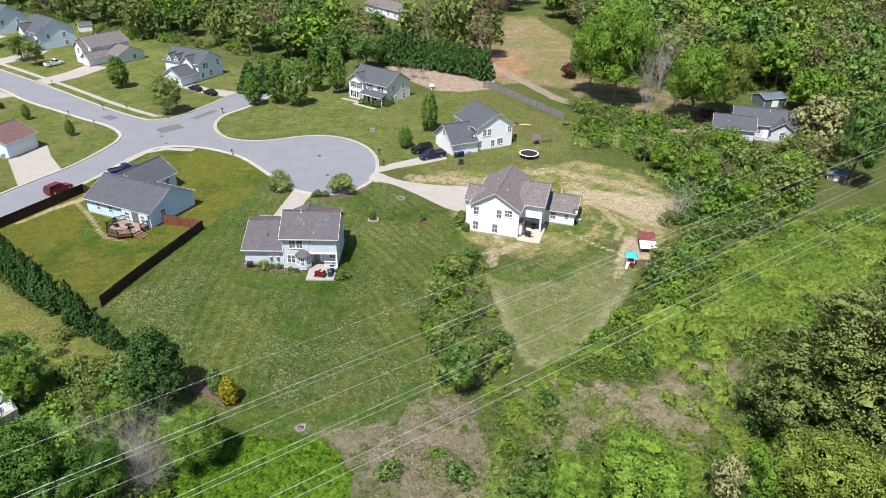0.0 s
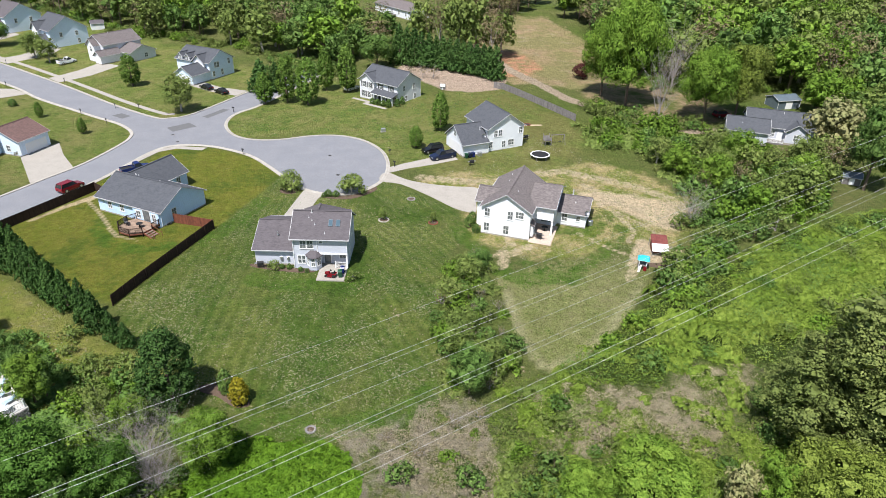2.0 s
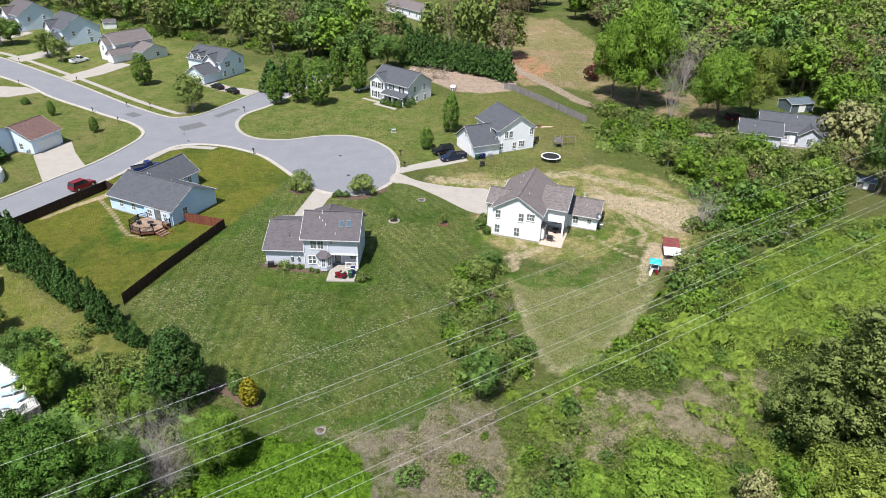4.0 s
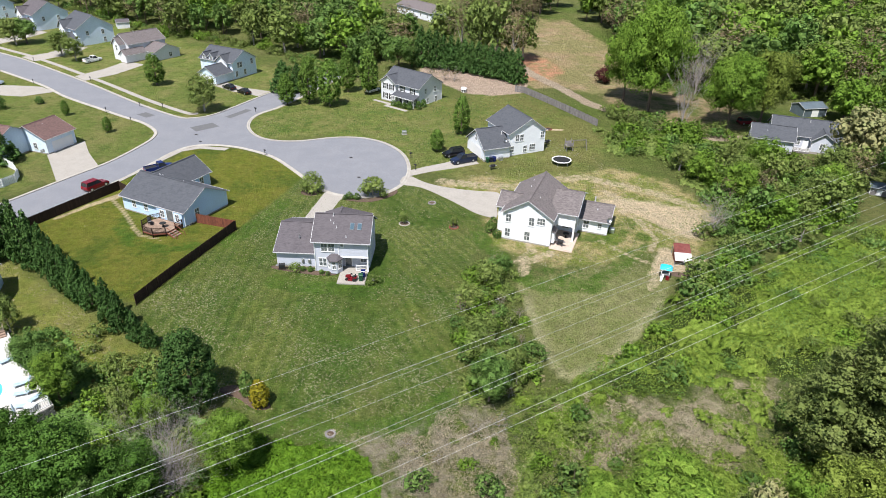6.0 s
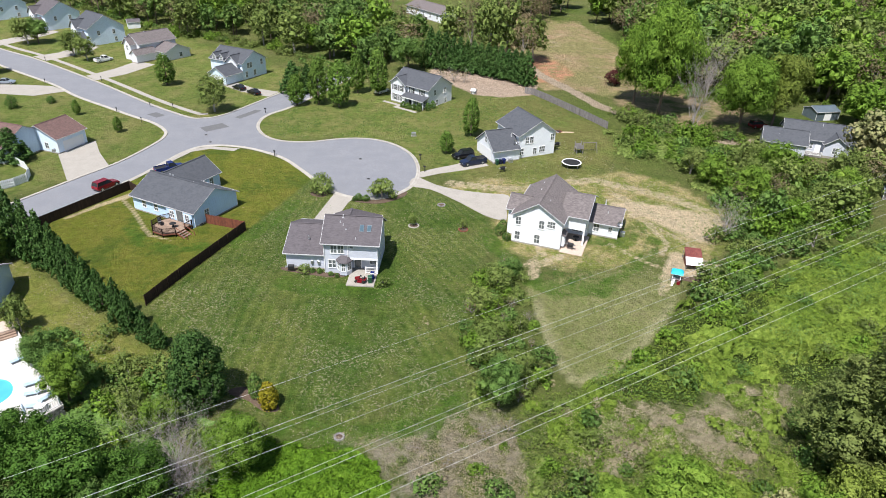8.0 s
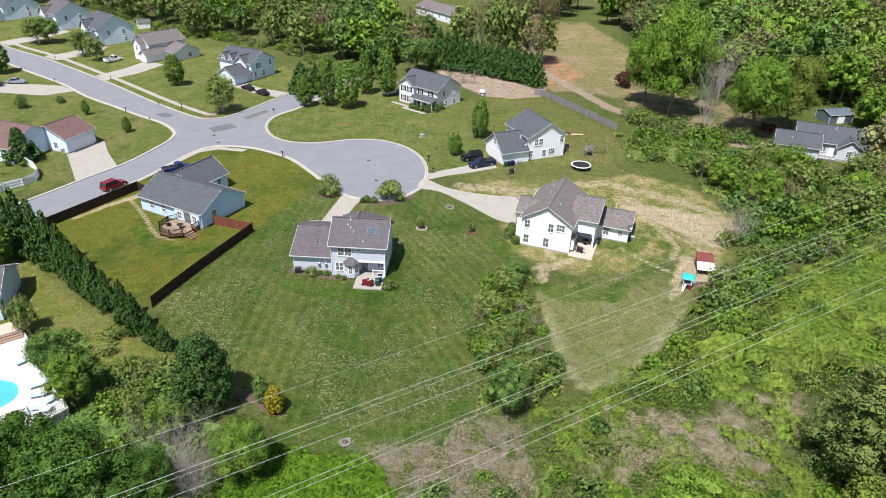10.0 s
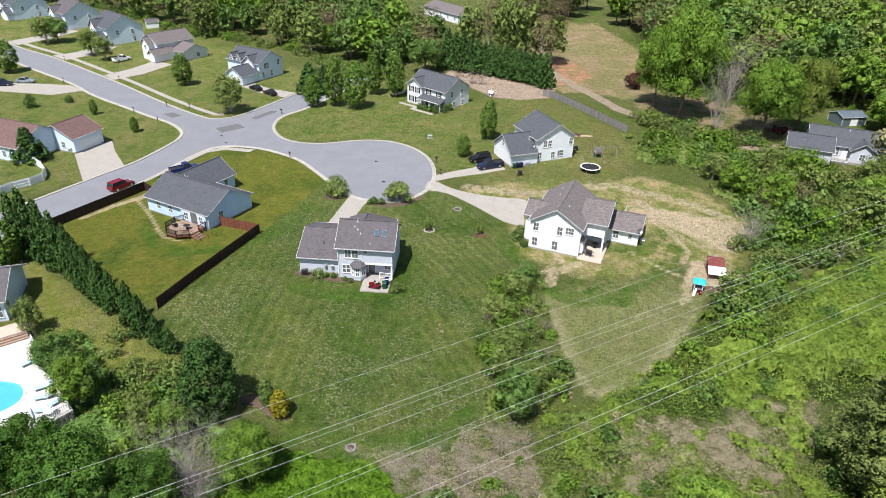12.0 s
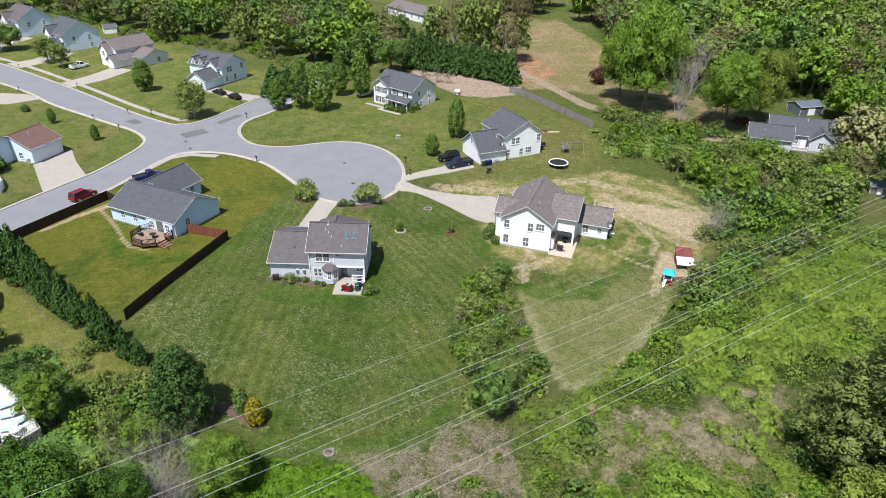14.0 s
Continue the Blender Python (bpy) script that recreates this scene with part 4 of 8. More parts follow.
def bay(parent, x0, x1, y, out, z0, z1, wall, roof):
    """A three-sided bay window that stands out towards -y."""
    c = out * 0.75
    ring = [(x0, y + 0.05), (x0 + c, y - out), (x1 - c, y - out), (x1, y + 0.05)]
    bm = bmesh.new()
    lo, hi = [bm.verts.new((*p, z0)) for p in ring], [bm.verts.new((*p, z1)) for p in ring]
    for i in range(3):
        bm.faces.new((lo[i], lo[i + 1], hi[i + 1], hi[i]))
    bm.faces.new(hi)
    bm.faces.new(lo[::-1])
    part("bay_wall", bm, M[wall], parent, "bay window wall")
    for i, (a, b) in enumerate(zip(ring, ring[1:])):
        a, b = Vector(a), Vector(b)
        d = b - a
        w = max(0.4, d.length - 0.45)
        m = (a + b) / 2
        face = math.degrees(math.atan2(-d.x, d.y))
        window(parent, (m.x, m.y, z0 + 0.75), face, w, 1.25, cols=2)
    bm = bmesh.new()
    o = [(x0 - 0.2, y + 0.02), (x0 + c - 0.1, y - out - 0.25), (x1 - c + 0.1, y - out - 0.25), (x1 + 0.2, y + 0.02)]
    v = [bm.verts.new((*p, z1)) for p in o] + [bm.verts.new((*p, z1 - 0.12)) for p in o]
    t = [bm.verts.new((x0 + c, y, z1 + 0.75)), bm.verts.new((x1 - c, y, z1 + 0.75))]
    bm.faces.new((v[0], v[1], t[0]))
    bm.faces.new((v[1], v[2], t[1], t[0]))
    bm.faces.new((v[2], v[3], t[1]))
    for i in range(3):
        bm.faces.new((v[i], v[i + 4], v[i + 5], v[i + 1]))
    bm.faces.new((v[4], v[7], v[6], v[5]))
    part("bay_roof", bm, M[roof], parent)


def downpipe(parent, x, y, z0, z1):
    bm = bmesh.new()
    box(bm, x - 0.05, x + 0.05, y - 0.05, y + 0.05, z0, z1)
    part("downpipe", bm, M["white"], parent)


def dish(parent, at, face):
    """A satellite dish on a short arm."""
    bm = bmesh.new()
    rings = []
    for k in range(5):
        r = 0.45 * k / 4
        rings.append([bm.verts.new((r * math.cos(a), 0.35 * r * r * 2.2, r * math.sin(a))) for a in (2 * math.pi * i / 14 for i in range(14))] if k else [bm.verts.new((0, 0, 0))])
    for i in range(14):
        bm.faces.new((rings[0][0], rings[1][i], rings[1][(i + 1) % 14]))
    for a, b in zip(rings[1:], rings[2:]):
        for i in range(14):
            bm.faces.new((a[i], b[i], b[(i + 1) % 14], a[(i + 1) % 14]))
    r = bmesh.ops.solidify(bm, geom=bm.faces[:], thickness=0.02)
    tube(bm, [(0, 0, 0), (0, -0.25, -0.35)], [0.025, 0.025], 6)
    tube(bm, [(0, 0.02, -0.4), (0, 0.5, -0.05)], [0.015, 0.015], 5)
    ob = part("satellite_dish", bm, M["steel"], parent, "grey satellite dish")
    ob.matrix_local = pose(*at, 30, 0, face)


def house_grey():
    h = thing("house", -12.2, -16.5, -2, label="grey two storey house with brown-grey shingle roof on a lawn", category="house")
    S, R = "siding_grey", "roof_grey"
    gable(h, -0.1, 7.8, 0.7, 8.5, 5.2, 2.4, "x", S, R, z0=2.6, base=False)
    storey(h, -0.1, 3.5, 0.7, 8.5, -0.5, 2.6, S)
    storey(h, 3.5, 7.8, 2.2, 8.5, -0.5, 2.6, S)
    gable(h, -6.1, -0.1, 1.6, 12.4, 2.65, 2.1, "x", S, R, ends=(1, 0))
    gable(h, -0.1, 6.9, 4.8, 10.6, 5.0, 2.62, "y", S, R, ends=(0, 1), over=0.3, hip=(0, 3.5), ridge_at=0.46)
    bm = bmesh.new()
    box(bm, 3.45, 7.85, 0.65, 0.75, 2.45, 2.72)
    part("band_board", bm, M["white"], h)
    for x in (1.35, 2.4):
        window(h, (x, 0.7, 3.45), -90, 0.85, 1.25)
    window(h, (4.0, 0.7, 4.35), -90, 0.45, 0.5, cols=1)
    window(h, (0.75, 0.7, 0.95), -90, 0.5, 1.25, cols=1)
    window(h, (1.3, 0.7, 0.95), -90, 0.5, 1.25, cols=1)
    bay(h, 1.75, 3.95, 0.7, 0.85, 0.15, 2.35, S, R)
    door(h, (4.6, 2.2, 0.15), -90, glazed=True)
    window(h, (6.9, 2.2, 1.0), -90, 0.9, 1.2)
    column(h, 7.68, 0.85, 0.1, 2.6)
    railing(h, (5.95, 0.85), (7.6, 0.85), 0.15)
    railing(h, (7.7, 0.95), (7.7, 2.1), 0.15, posts=False)
    slab_part("patio", h, 3.6, 7.7, -2.7, 2.2, -0.4, 0.12, M["concrete"])
    for y, z in ((3.0, 3.2), (6.0, 3.2), (3.4, 0.9)):
        window(h, (7.8, y, z), 0, 0.7, 1.2)
    for x in (5.3, 6.4):
        skylight(h, x, 2.75, 5.2 + 0.17 + 2.05 * 0.615, 0.615)
    for x, y in ((2.0, 3.5), (2.5, 3.1), (3.0, 2.5), (4.6, 1.2)):
        pipe_vent(h, x, y, 5.36 + (y - 0.7) * 0.615)
    pipe_vent(h, 2.3, 4.3, 7.5, 0.08, 0.5)
    pipe_vent(h, -3.0, 3.8, 3.95, 0.07, 0.5, False)
    downpipe(h, 3.45, 0.66, 0, 5.1)
    downpipe(h, -0.1, 0.62, 0, 5.1)
    for x in (-2.2, -1.2):
        slab_part("meter_box", h, x - 0.18, x + 0.18, 1.4, 1.6, 0.9, 1.5, M["steel"])
    return h


def house_white():
    h = thing("house", 16.7, -3.6, -20, label="white two storey house with weathered shingle roof and covered patio", category="house")
    S, R = "siding_white", "roof_tan"
    gable(h, 0, 8.0, -0.5, 12, 5.1, 2.5, "y", S, R)
    gable(h, 7.0, 11.3, 2.6, 11.8, 5.1, 2.0, "x", S, R, ends=(0, 1), z0=2.7, base=False)
    storey(h, 7.9, 11.3, 6.2, 11.8, -0.5, 2.7, S)
    gable(h, 11.3, 16.2, 7.2, 13.8, 2.6, 1.6, "x", S, R, ends=(0, 1))
    gable(h, -1.4, 2.0, 1.8, 6.6, 4.9, 1.5, "x", S, R, ends=(1, 0))
    column(h, 11.15, 2.75, 0.0, 2.7, 0.12)
    column(h, 8.15, 2.75, 0.0, 2.7, 0.08)
    slab_part("patio", h, 8.05, 11.8, -1.0, 6.2, -0.5, 0.1, M["patio_stone"])
    for x, z, w, hh in ((0.9, 3.35, 0.8, 1.35), (4.75, 3.3, 0.8, 1.4), (0.9, 0.65, 0.8, 1.4), (4.2, 0.55, 0.85, 1.5)):
        window(h, (x, -0.5, z), -90, w, hh, cols=2)
    window(h, (6.3, -0.5, 3.75), -90, 1.25, 1.1, cols=3)
    window(h, (12.6, 7.2, 0.9), -90, 0.85, 1.3)
    window(h, (14.9, 7.2, 1.2), -90, 0.55, 0.8)
    window(h, (-1.4, 4.2, 3.2), 180, 0.9, 1.2)
    door(h, (-1.4, 4.2, 0.1), 180)
    window(h, (9.6, 6.2, 0.7), -90, 1.6, 1.4, cols=3)
    bm = bmesh.new()
    box(bm, 8.0, 8.55, 0.2, 1.7, 0.5, 2.4)
    part("oriel_wall", bm, M[S], h)
    window(h, (8.55, 0.95, 0.95), 0, 1.0, 1.2)
    bm = bmesh.new()
    slab(bm, (7.95, 0.0, 3.0), (7.95, 1.9, 3.0), (8.75, 1.9, 2.42), (8.75, 0.0, 2.42), 0.1)
    part("oriel_roof", bm, M[R], h)
    for x, y in ((2.8, 6.5), (5.2, 2.6), (2.5, 9.8)):
        pipe_vent(h, x, y, 5.2 + (4 - abs(x - 4)) * 0.625)
    pipe_vent(h, 14.0, 9.0, 3.7)
    pipe_vent(h, 13.2, 11.2, 4.2, 0.1, 0.9)
    dish(h, (16.3, 7.1, 3.0), 200)
    downpipe(h, 8.04, -0.45, 0, 5.0)
    downpipe(h, 11.36, 7.1, 0, 2.6)
    slab_part("ac_unit", h, 16.5, 17.3, 8.6, 9.4, -0.3, 0.75, M["steel"])
    return h


def house_north():
    h = thing("house", 20.1, 30.4, 24, label="white house with charcoal shingle roof and garage wing", category="house")
    S, R = "siding_white", "roof_dark"
    gable(h, 1.2, 10.0, 1.3, 11.2, 5.2, 2.7, "y", S, R, ridge_at=0.56)
    gable(h, -4.9, 1.2, 0.8, 8.8, 2.8, 2.9, "x", S, R, ends=(1, 0))
    for x, z in ((3.1, 3.3), (4.2, 3.3), (2.0, 0.9), (5.2, 0.7), (9.3, 3.4)):
        window(h, (x, 1.3, z), -90, 0.8, 1.35)
    window(h, (7.0, 1.3, 1.0), -90, 1.35, 1.2, cols=3)
    window(h, (-4.9, 4.8, 3.4), 180, 0.8, 1.2)
    garage_door(h, (-4.9, 4.8, 0.02), 180, 4.9)
    for y in (4, 8):
        window(h, (10.0, y, 3.4), 0, 0.8, 1.3)
    pipe_vent(h, 0.2, 3.2, 4.6, 0.1, 0.7)
    pipe_vent(h, 1.0, 1.8, 3.6)
    dish(h, (0.3, 1.6, 3.7), 190)
    downpipe(h, 1.15, 1.25, 0, 5.1)
    slab_part("ac_unit", h, -1.6, -0.8, -0.2, 0.6, -0.3, 0.75, M["steel"])
    slab_part("step", h, 10.0, 11.6, 3.2, 4.8, -0.5, 0.15, M["concrete"])
    return h


def house_blue():
    h = thing("house", -49.3, 4.1, -26, label="blue single storey house with charcoal shingle roof", category="house")
    S, R = "siding_blue", "roof_dark"
    gable(h, 0.5, 14.8, -0.6, 9.4, 2.8, 2.5, "x", S, R)
    gable(h, -1.0, 5.8, 4.6, 14.6, 2.8, 2.4, "y", S, R, ends=(0, 1))
    bm = bmesh.new()
    box(bm, 9.0, 14.7, -1.0, -0.6, 0.0, 2.6)
    part("wall", bm, M[S], h)
    for x, z, w in ((3.2, 1.1, 0.8), (6.0, 1.1, 0.8)):
        window(h, (x, -0.6, z), -90, w, 1.1)
    for x, w in ((10.2, 0.9), (13.6, 0.8)):
        window(h, (x, -1.0, 1.0), -90, w, 1.2)
    door(h, (12.0, -1.0, 0.65), -90, 1.5, 2.0, glazed=True)
    window(h, (14.8, 2.2, 1.1), 0, 0.9, 1.2)
    window(h, (14.8, 0.6, -0.3), 0, 0.9, 0.55)
    for y in (10.5, 12.5):
        window(h, (5.8, y, 1.0), 0, 0.8, 1.2)
    garage_door(h, (2.4, 14.6, 0.02), 90, 4.9)
    slab_part("porch_slab", h, 5.8, 8.2, 9.6, 12.0, -0.4, 0.12, M["concrete"])
    for x, y in ((4.2, 5.0), (5.0, 4.9), (10.2, 4.6)):
        pipe_vent(h, x, y, 5.2, 0.07, 0.35)
    downpipe(h, 8.95, -0.66, 0, 2.7)
    return h


def house_porch():
    h = thing("house", -9.6, 73.6, -40, label="cream two storey house with black shutters and front porch", category="house")
    S, R = "siding_beige", "roof_dark"
    gable(h, 0, 12.8, 0, 9.2, 5.2, 2.7, "x", S, R)
    gable(h, 0, 5.2, -0.7, 5, 5.2, 1.7, "y", S, R, ends=(1, 0))
    for x in (1.5, 3.7):
        window(h, (x, -0.7, 3.3), -90, 0.85, 1.4, shutters="black")
        window(h, (x, -0.7, 0.7), -90, 0.85, 1.5, shutters="black")
    for x in (7.0, 10.6):
        window(h, (x, 0, 3.4), -90, 0.85, 1.3, shutters="black")
    for x in (8.2, 11.4):
        window(h, (x, 0, 0.6), -90, 0.85, 1.5, shutters="black")
    door(h, (6.4, 0, 0.15), -90, colour="black")
    slab_part("porch_slab", h, 5.2, 12.8, -2.0, 0, -0.5, 0.14, M["concrete"])
    for x in (5.5, 9.0, 12.6):
        column(h, x, -1.85, 0.14, 2.55, 0.11)
    bm = bmesh.new()
    slab(bm, (5.1, -2.3, 2.62), (13.1, -2.3, 2.62), (13.1, 0.0, 3.4), (5.1, 0.0, 3.4), 0.16)
    part("porch_roof", bm, M[R], h)
    bm = bmesh.new()
    box(bm, 5.2, 13.0, -2.3, -2.22, 2.36, 2.6)
    part("band_board", bm, M["white"], h)
    for y, z in ((2.6, 3.4), (6.4, 3.4), (3.4, 0.7), (6.8, 0.7)):
        window(h, (12.8, y, z), 0, 0.75, 1.35)
    return h


def house_dormer():
    h = thing("house", -55.5, 89.6, 62, label="pale blue two storey house with dormers and garage", category="house")
    S, R = "siding_pale", "roof_dark"
    gable(h, 0, 9.6, -1.2, 11.3, 5.0, 2.7, "y", S, R)
    gable(h, -6.6, 0, -1.0, 5.6, 2.7, 2.0, "x", S, R, ends=(1, 0))
    gable(h, -0.6, 3.2, 0.2, 4.4, 5.0, 1.8, "x", "siding_white", R, ends=(1, 0), z0=3.0, base=False)
    for y in (6.6, 9.4):
        gable(h, -0.2, 3.0, y - 0.75, y + 0.75, 5.9, 0.8, "x", "siding_white", R, ends=(1, 0), z0=4.6, base=False, over=0.25)
        window(h, (-0.2, y, 4.9), 180, 0.75, 1.0)
    for x, z in ((2.4, 3.2), (3.4, 3.2), (7.9, 3.4)):
        window(h, (x, -1.2, z), -90, 0.8, 1.45)
    for x in (1.4, 4.8):
        window(h, (x, -1.2, 0.8), -90, 0.75, 1.5)
    window(h, (-0.6, 2.3, 3.6), 180, 1.0, 1.2)
    garage_door(h, (-6.6, 2.3, 0.02), 180, 4.6)
    return h


def house_brown():
    h = thing("house", -75.6, 28.4, 72, label="pale house with brown-red shingle roof and garage", category="house")
    S, R = "siding_pale", "roof_red"
    gable(h, -0.4, 7.0, -0.2, 9.2, 3.3, 2.2, "x", S, R)
    gable(h, -9, 2.6, 5.0, 26, 3.3, 2.9, "y", S, R)
    garage_door(h, (3.6, -0.2, 0.02), -90, 5.0)
    window(h, (-0.4, 2.8, 0.9), 180, 0.9, 1.2)
    for y in (9, 14, 19):
        window(h, (-9, y, 0.9), 180, 0.9, 1.2)
    for x in (-1.6, -1.1):
        slab_part("meter_box", h, x - 0.15, x + 0.15, 0.0, 0.25, 0.7, 1.4, M["steel"])
    pipe_vent(h, 1.5, 5.2, 5.2)
    pipe_vent(h, 3.0, 3.4, 4.9)
    return h


def house_small():
    h = thing("house", 77.25, 43.7, -20, label="grey single storey house with charcoal roof among trees", category="house")
    S, R = "siding_grey", "roof_dark"
    gable(h, 4.4, 18.4, 0.0, 8.8, 3.1, 2.6, "x", S, R)
    gable(h, 0, 8.6, -4.3, 3.0, 2.8, 2.0, "x", S, R)
    gable(h, 12.6, 17.0, -1.6, 4.4, 2.9, 1.6, "y", S, R, ends=(1, 0))
    window(h, (0, -0.8, 0.9), 180, 1.0, 1.3)
    window(h, (5.6, -4.3, 0.9), -90, 1.0, 1.2)
    window(h, (14.8, -1.6, 0.9), -90, 0.95, 1.3)
    window(h, (10.0, 0.0, 1.0), -90, 0.9, 1.2)
    window(h, (18.4, 3.4, 1.0), 0, 0.9, 1.2)
    door(h, (11.6, 0.0, 0.1), -90)
    slab_part("porch_slab", h, 8.7, 12.5, -2.2, 0.0, -0.5, 0.1, M["fence_grey"])
    for x in (8.9, 12.3):
        column(h, x, -2.0, 0.1, 1.0, 0.05)
    railing(h, (8.9, -2.1), (12.3, -2.1), 0.1)
    pipe_vent(h, 3.0, -2.4, 3.9)
    pipe_vent(h, 12.0, 3.6, 5.3, 0.08, 0.5)
    return h


def house_far(x, y, rot, roof, wall, mirror=False, label=""):
    """A two storey house seen from its gable end, with a porch and dormer gables on the front."""
    h = thing("house", x, y, rot, label=label, category="house")
    gable(h, 0, 12.2, 0, 12, 5.6, 3.8, "y", wall, roof)
    gable(h, -1.0, 3.4, 6.0, 10.4, 5.4, 2.2, "x", "siding_white", roof, ends=(1, 0))
    gable(h, -2.2, 1.0, 0.4, 5.8, 2.7, 1.6, "x", wall, roof, ends=(1, 0))
    for xx, z in ((3.5, 3.3), (8.6, 3.3), (8.9, 0.8)):
        window(h, (xx, 0, z), -90, 0.8, 1.35)
    for yy in (7.2, 9.2):
        window(h, (-1.0, yy, 3.3), 180, 0.8, 1.3)
    window(h, (0, 3.0, 3.3), 180, 0.9, 1.3)
    garage_door(h, (-2.2, 3.1, 0.02), 180, 4.4)
    return h


def house_tan():
    h = thing("house", -92.7, 106, 56, label="grey house with tan shingle roof and side garage", category="house")
    S, R = "siding_beige", "roof_tan"
    gable(h, 1.2, 14, -0.6, 7.6, 5.1, 2.5, "x", S, R)
    gable(h, 5.6, 14.4, -7.0, -0.6, 2.8, 1.9, "y", S, R, ends=(1, 0))
    gable(h, -0.6, 4.5, 1.4, 5.0, 5.1, 1.7, "x", "siding_white", R, ends=(1, 0))
    gable(h, -1.6, 5.6, -2.6, 0.4, 2.6, 1.2, "x", S, R, ends=(1, 0))
    window(h, (11.0, -7.0, 0.9), -90, 1.0, 1.2)
    window(h, (-0.6, 3.2, 3.2), 180, 0.9, 1.4)
    window(h, (1.2, 6.4, 3.2), 180, 0.8, 1.3)
    garage_door(h, (5.6, -3.8, 0.02), 180, 4.6)
    pipe_vent(h, 6.0, 3.2, 7.4, 0.1, 0.6)
    return h


def house_top():
    h = thing("house", 1.7, 165.2, 35, label="long white single storey house with grey roof", category="house")
    gable(h, 0, 10.5, 0, 26, 3.4, 2.0, "y", "siding_white", "roof_tan")
    for y in (3, 8, 13, 18, 22):
        window(h, (0, y, 1.2), 180, 0.9, 1.3)
    for x in (3, 7):
        window(h, (x, 0, 1.2), -90, 0.9, 1.3)
    slab_part("deck", h, -3, 0, 10, 16, 0.6, 0.9, M["fence_grey"])
    for x, y in ((-2.8, 10.2), (-2.8, 15.8)):
        column(h, x, y, -0.6, 1.8, 0.08, "fence_grey")
    return h


def house_pool():
    h = thing("house", -56.2, -30.9, 18, label="pale blue house beside a swimming pool", category="house")
    gable(h, -7, 3.4, 0, 9, 3.3, 2.2, "x", "siding_pale", "roof_grey")
    window(h, (2.4, 0, 0.8), -90, 1.1, 1.7, cols=2)
    window(h, (0.4, 0, 0.8), -90, 1.1, 1.7, cols=2)
    window(h, (3.4, 1.2, 0.8), 0, 0.8, 1.7)
    return h


for f in (house_grey, house_white, house_north, house_blue, house_porch, house_dormer, house_brown, house_small, house_tan, house_top, house_pool):
    f()
house_far(-114.6, 120.8, 50, "roof_dark", "siding_pale", label="pale blue two storey house with charcoal roof")
house_far(-138.4, 138.6, 52, "roof_grey", "siding_pale", label="pale blue two storey house with grey-brown roof")
house_far(-164.4, 149.8, 52, "roof_dark", "siding_pale", label="pale blue two storey house at the end of the row")
house_far(-128, 66, 232, "roof_dark", "siding_beige", label="beige two storey house across the street")


# ---- trees ----
def lobes_of(kind):
    """The lobes of a crown about 1 high and 1 wide: centres, radii and how much they are flattened."""
    if kind in ("cone", "oval"):
        m = 150 if kind == "cone" else 80
        z = (np.arange(m) + 0.6 * rng.random(m)) / m
        a = np.arange(m) * 2.4 + rng.normal(size=m) * 0.35
        if kind == "cone":
            z = z ** 1.15
            prof = 0.05 + 0.43 * np.clip(1 - z, 0, 1) ** 0.8
            r = (0.03 + 0.05 * (1 - z)) * (0.8 + 0.4 * rng.random(m))
        else:
            prof = 0.06 + 0.40 * np.sin(np.pi * np.clip(z * 0.76 + 0.22, 0, 1)) ** 0.75
            r = (0.058 + 0.04 * (1 - z)) * (0.8 + 0.5 * rng.random(m))
        rad = np.maximum(prof - r * 0.7, 0.01) * ((0.66 + 0.5 * rng.random(m)) if kind == "cone" else (0.88 + 0.18 * rng.random(m)))
        c = np.stack([rad * np.cos(a), rad * np.sin(a), r * 0.8 + z * (0.97 - r)], 1)
        at = np.linspace(0.06, 0.86, 9)
        inner = np.interp(at, z, prof) * (0.6 if kind == "cone" else 0.8)
        c = np.concatenate([c, np.stack([0 * at, 0 * at, at + 0.03], 1)])
        return c, np.concatenate([r, inner]), 0.95 if kind == "cone" else 0.6
    if kind == "tiers":
        # boughs with gaps between them, thinning towards the top
        m = 84
        z = 0.18 + 0.80 * (np.arange(m) + rng.random(m)) / m
        a = np.arange(m) * 2.4 + rng.normal(size=m) * 0.5
        prof = (0.12 + 0.36 * np.clip((1 - z) / 0.82, 0, 1) ** 0.55) * np.clip(z * 4, 0.6, 1)
        rad = prof * (0.45 + 0.6 * rng.random(m) ** 0.6)
        r = (0.085 + 0.055 * (1 - z)) * (0.8 + 0.5 * rng.random(m))
        c = np.stack([rad * np.cos(a), rad * np.sin(a), z - 0.12 * rad], 1)
        return c, r, 0.5
    if kind == "mound":
        m = 17
        d = rng.normal(size=(m, 3))
        d /= np.linalg.norm(d, axis=1)[:, None]
        d[:, 2] = np.abs(d[:, 2])
        r = 0.13 + 0.12 * rng.random(m)
        c = d * (0.5 - r * 0.75)[:, None] * (0.75 + 0.4 * rng.random((m, 1)))
        c[:, 2] = c[:, 2] * 1.5 + 0.08
        return c, r, 1.1
    # a broad crown: lobes over an uneven ball, a few within
    m = 30
    k = np.arange(m) + 0.5
    z = 1 - 1.78 * k / m
    a = k * 2.4 + rng.normal(size=m) * 0.3
    flat = np.sqrt(np.clip(1 - z * z, 0, 1))
    d = np.stack([flat * np.cos(a), flat * np.sin(a), z], 1)
    r = 0.105 + 0.085 * rng.random(m)
    c = d * (0.5 - r)[:, None] * (0.72 + 0.42 * rng.random((m, 1)))
    c[::6] *= 0.45
    c[:, 2] = c[:, 2] * 1.05 + 0.52
    return c, r, 0.85


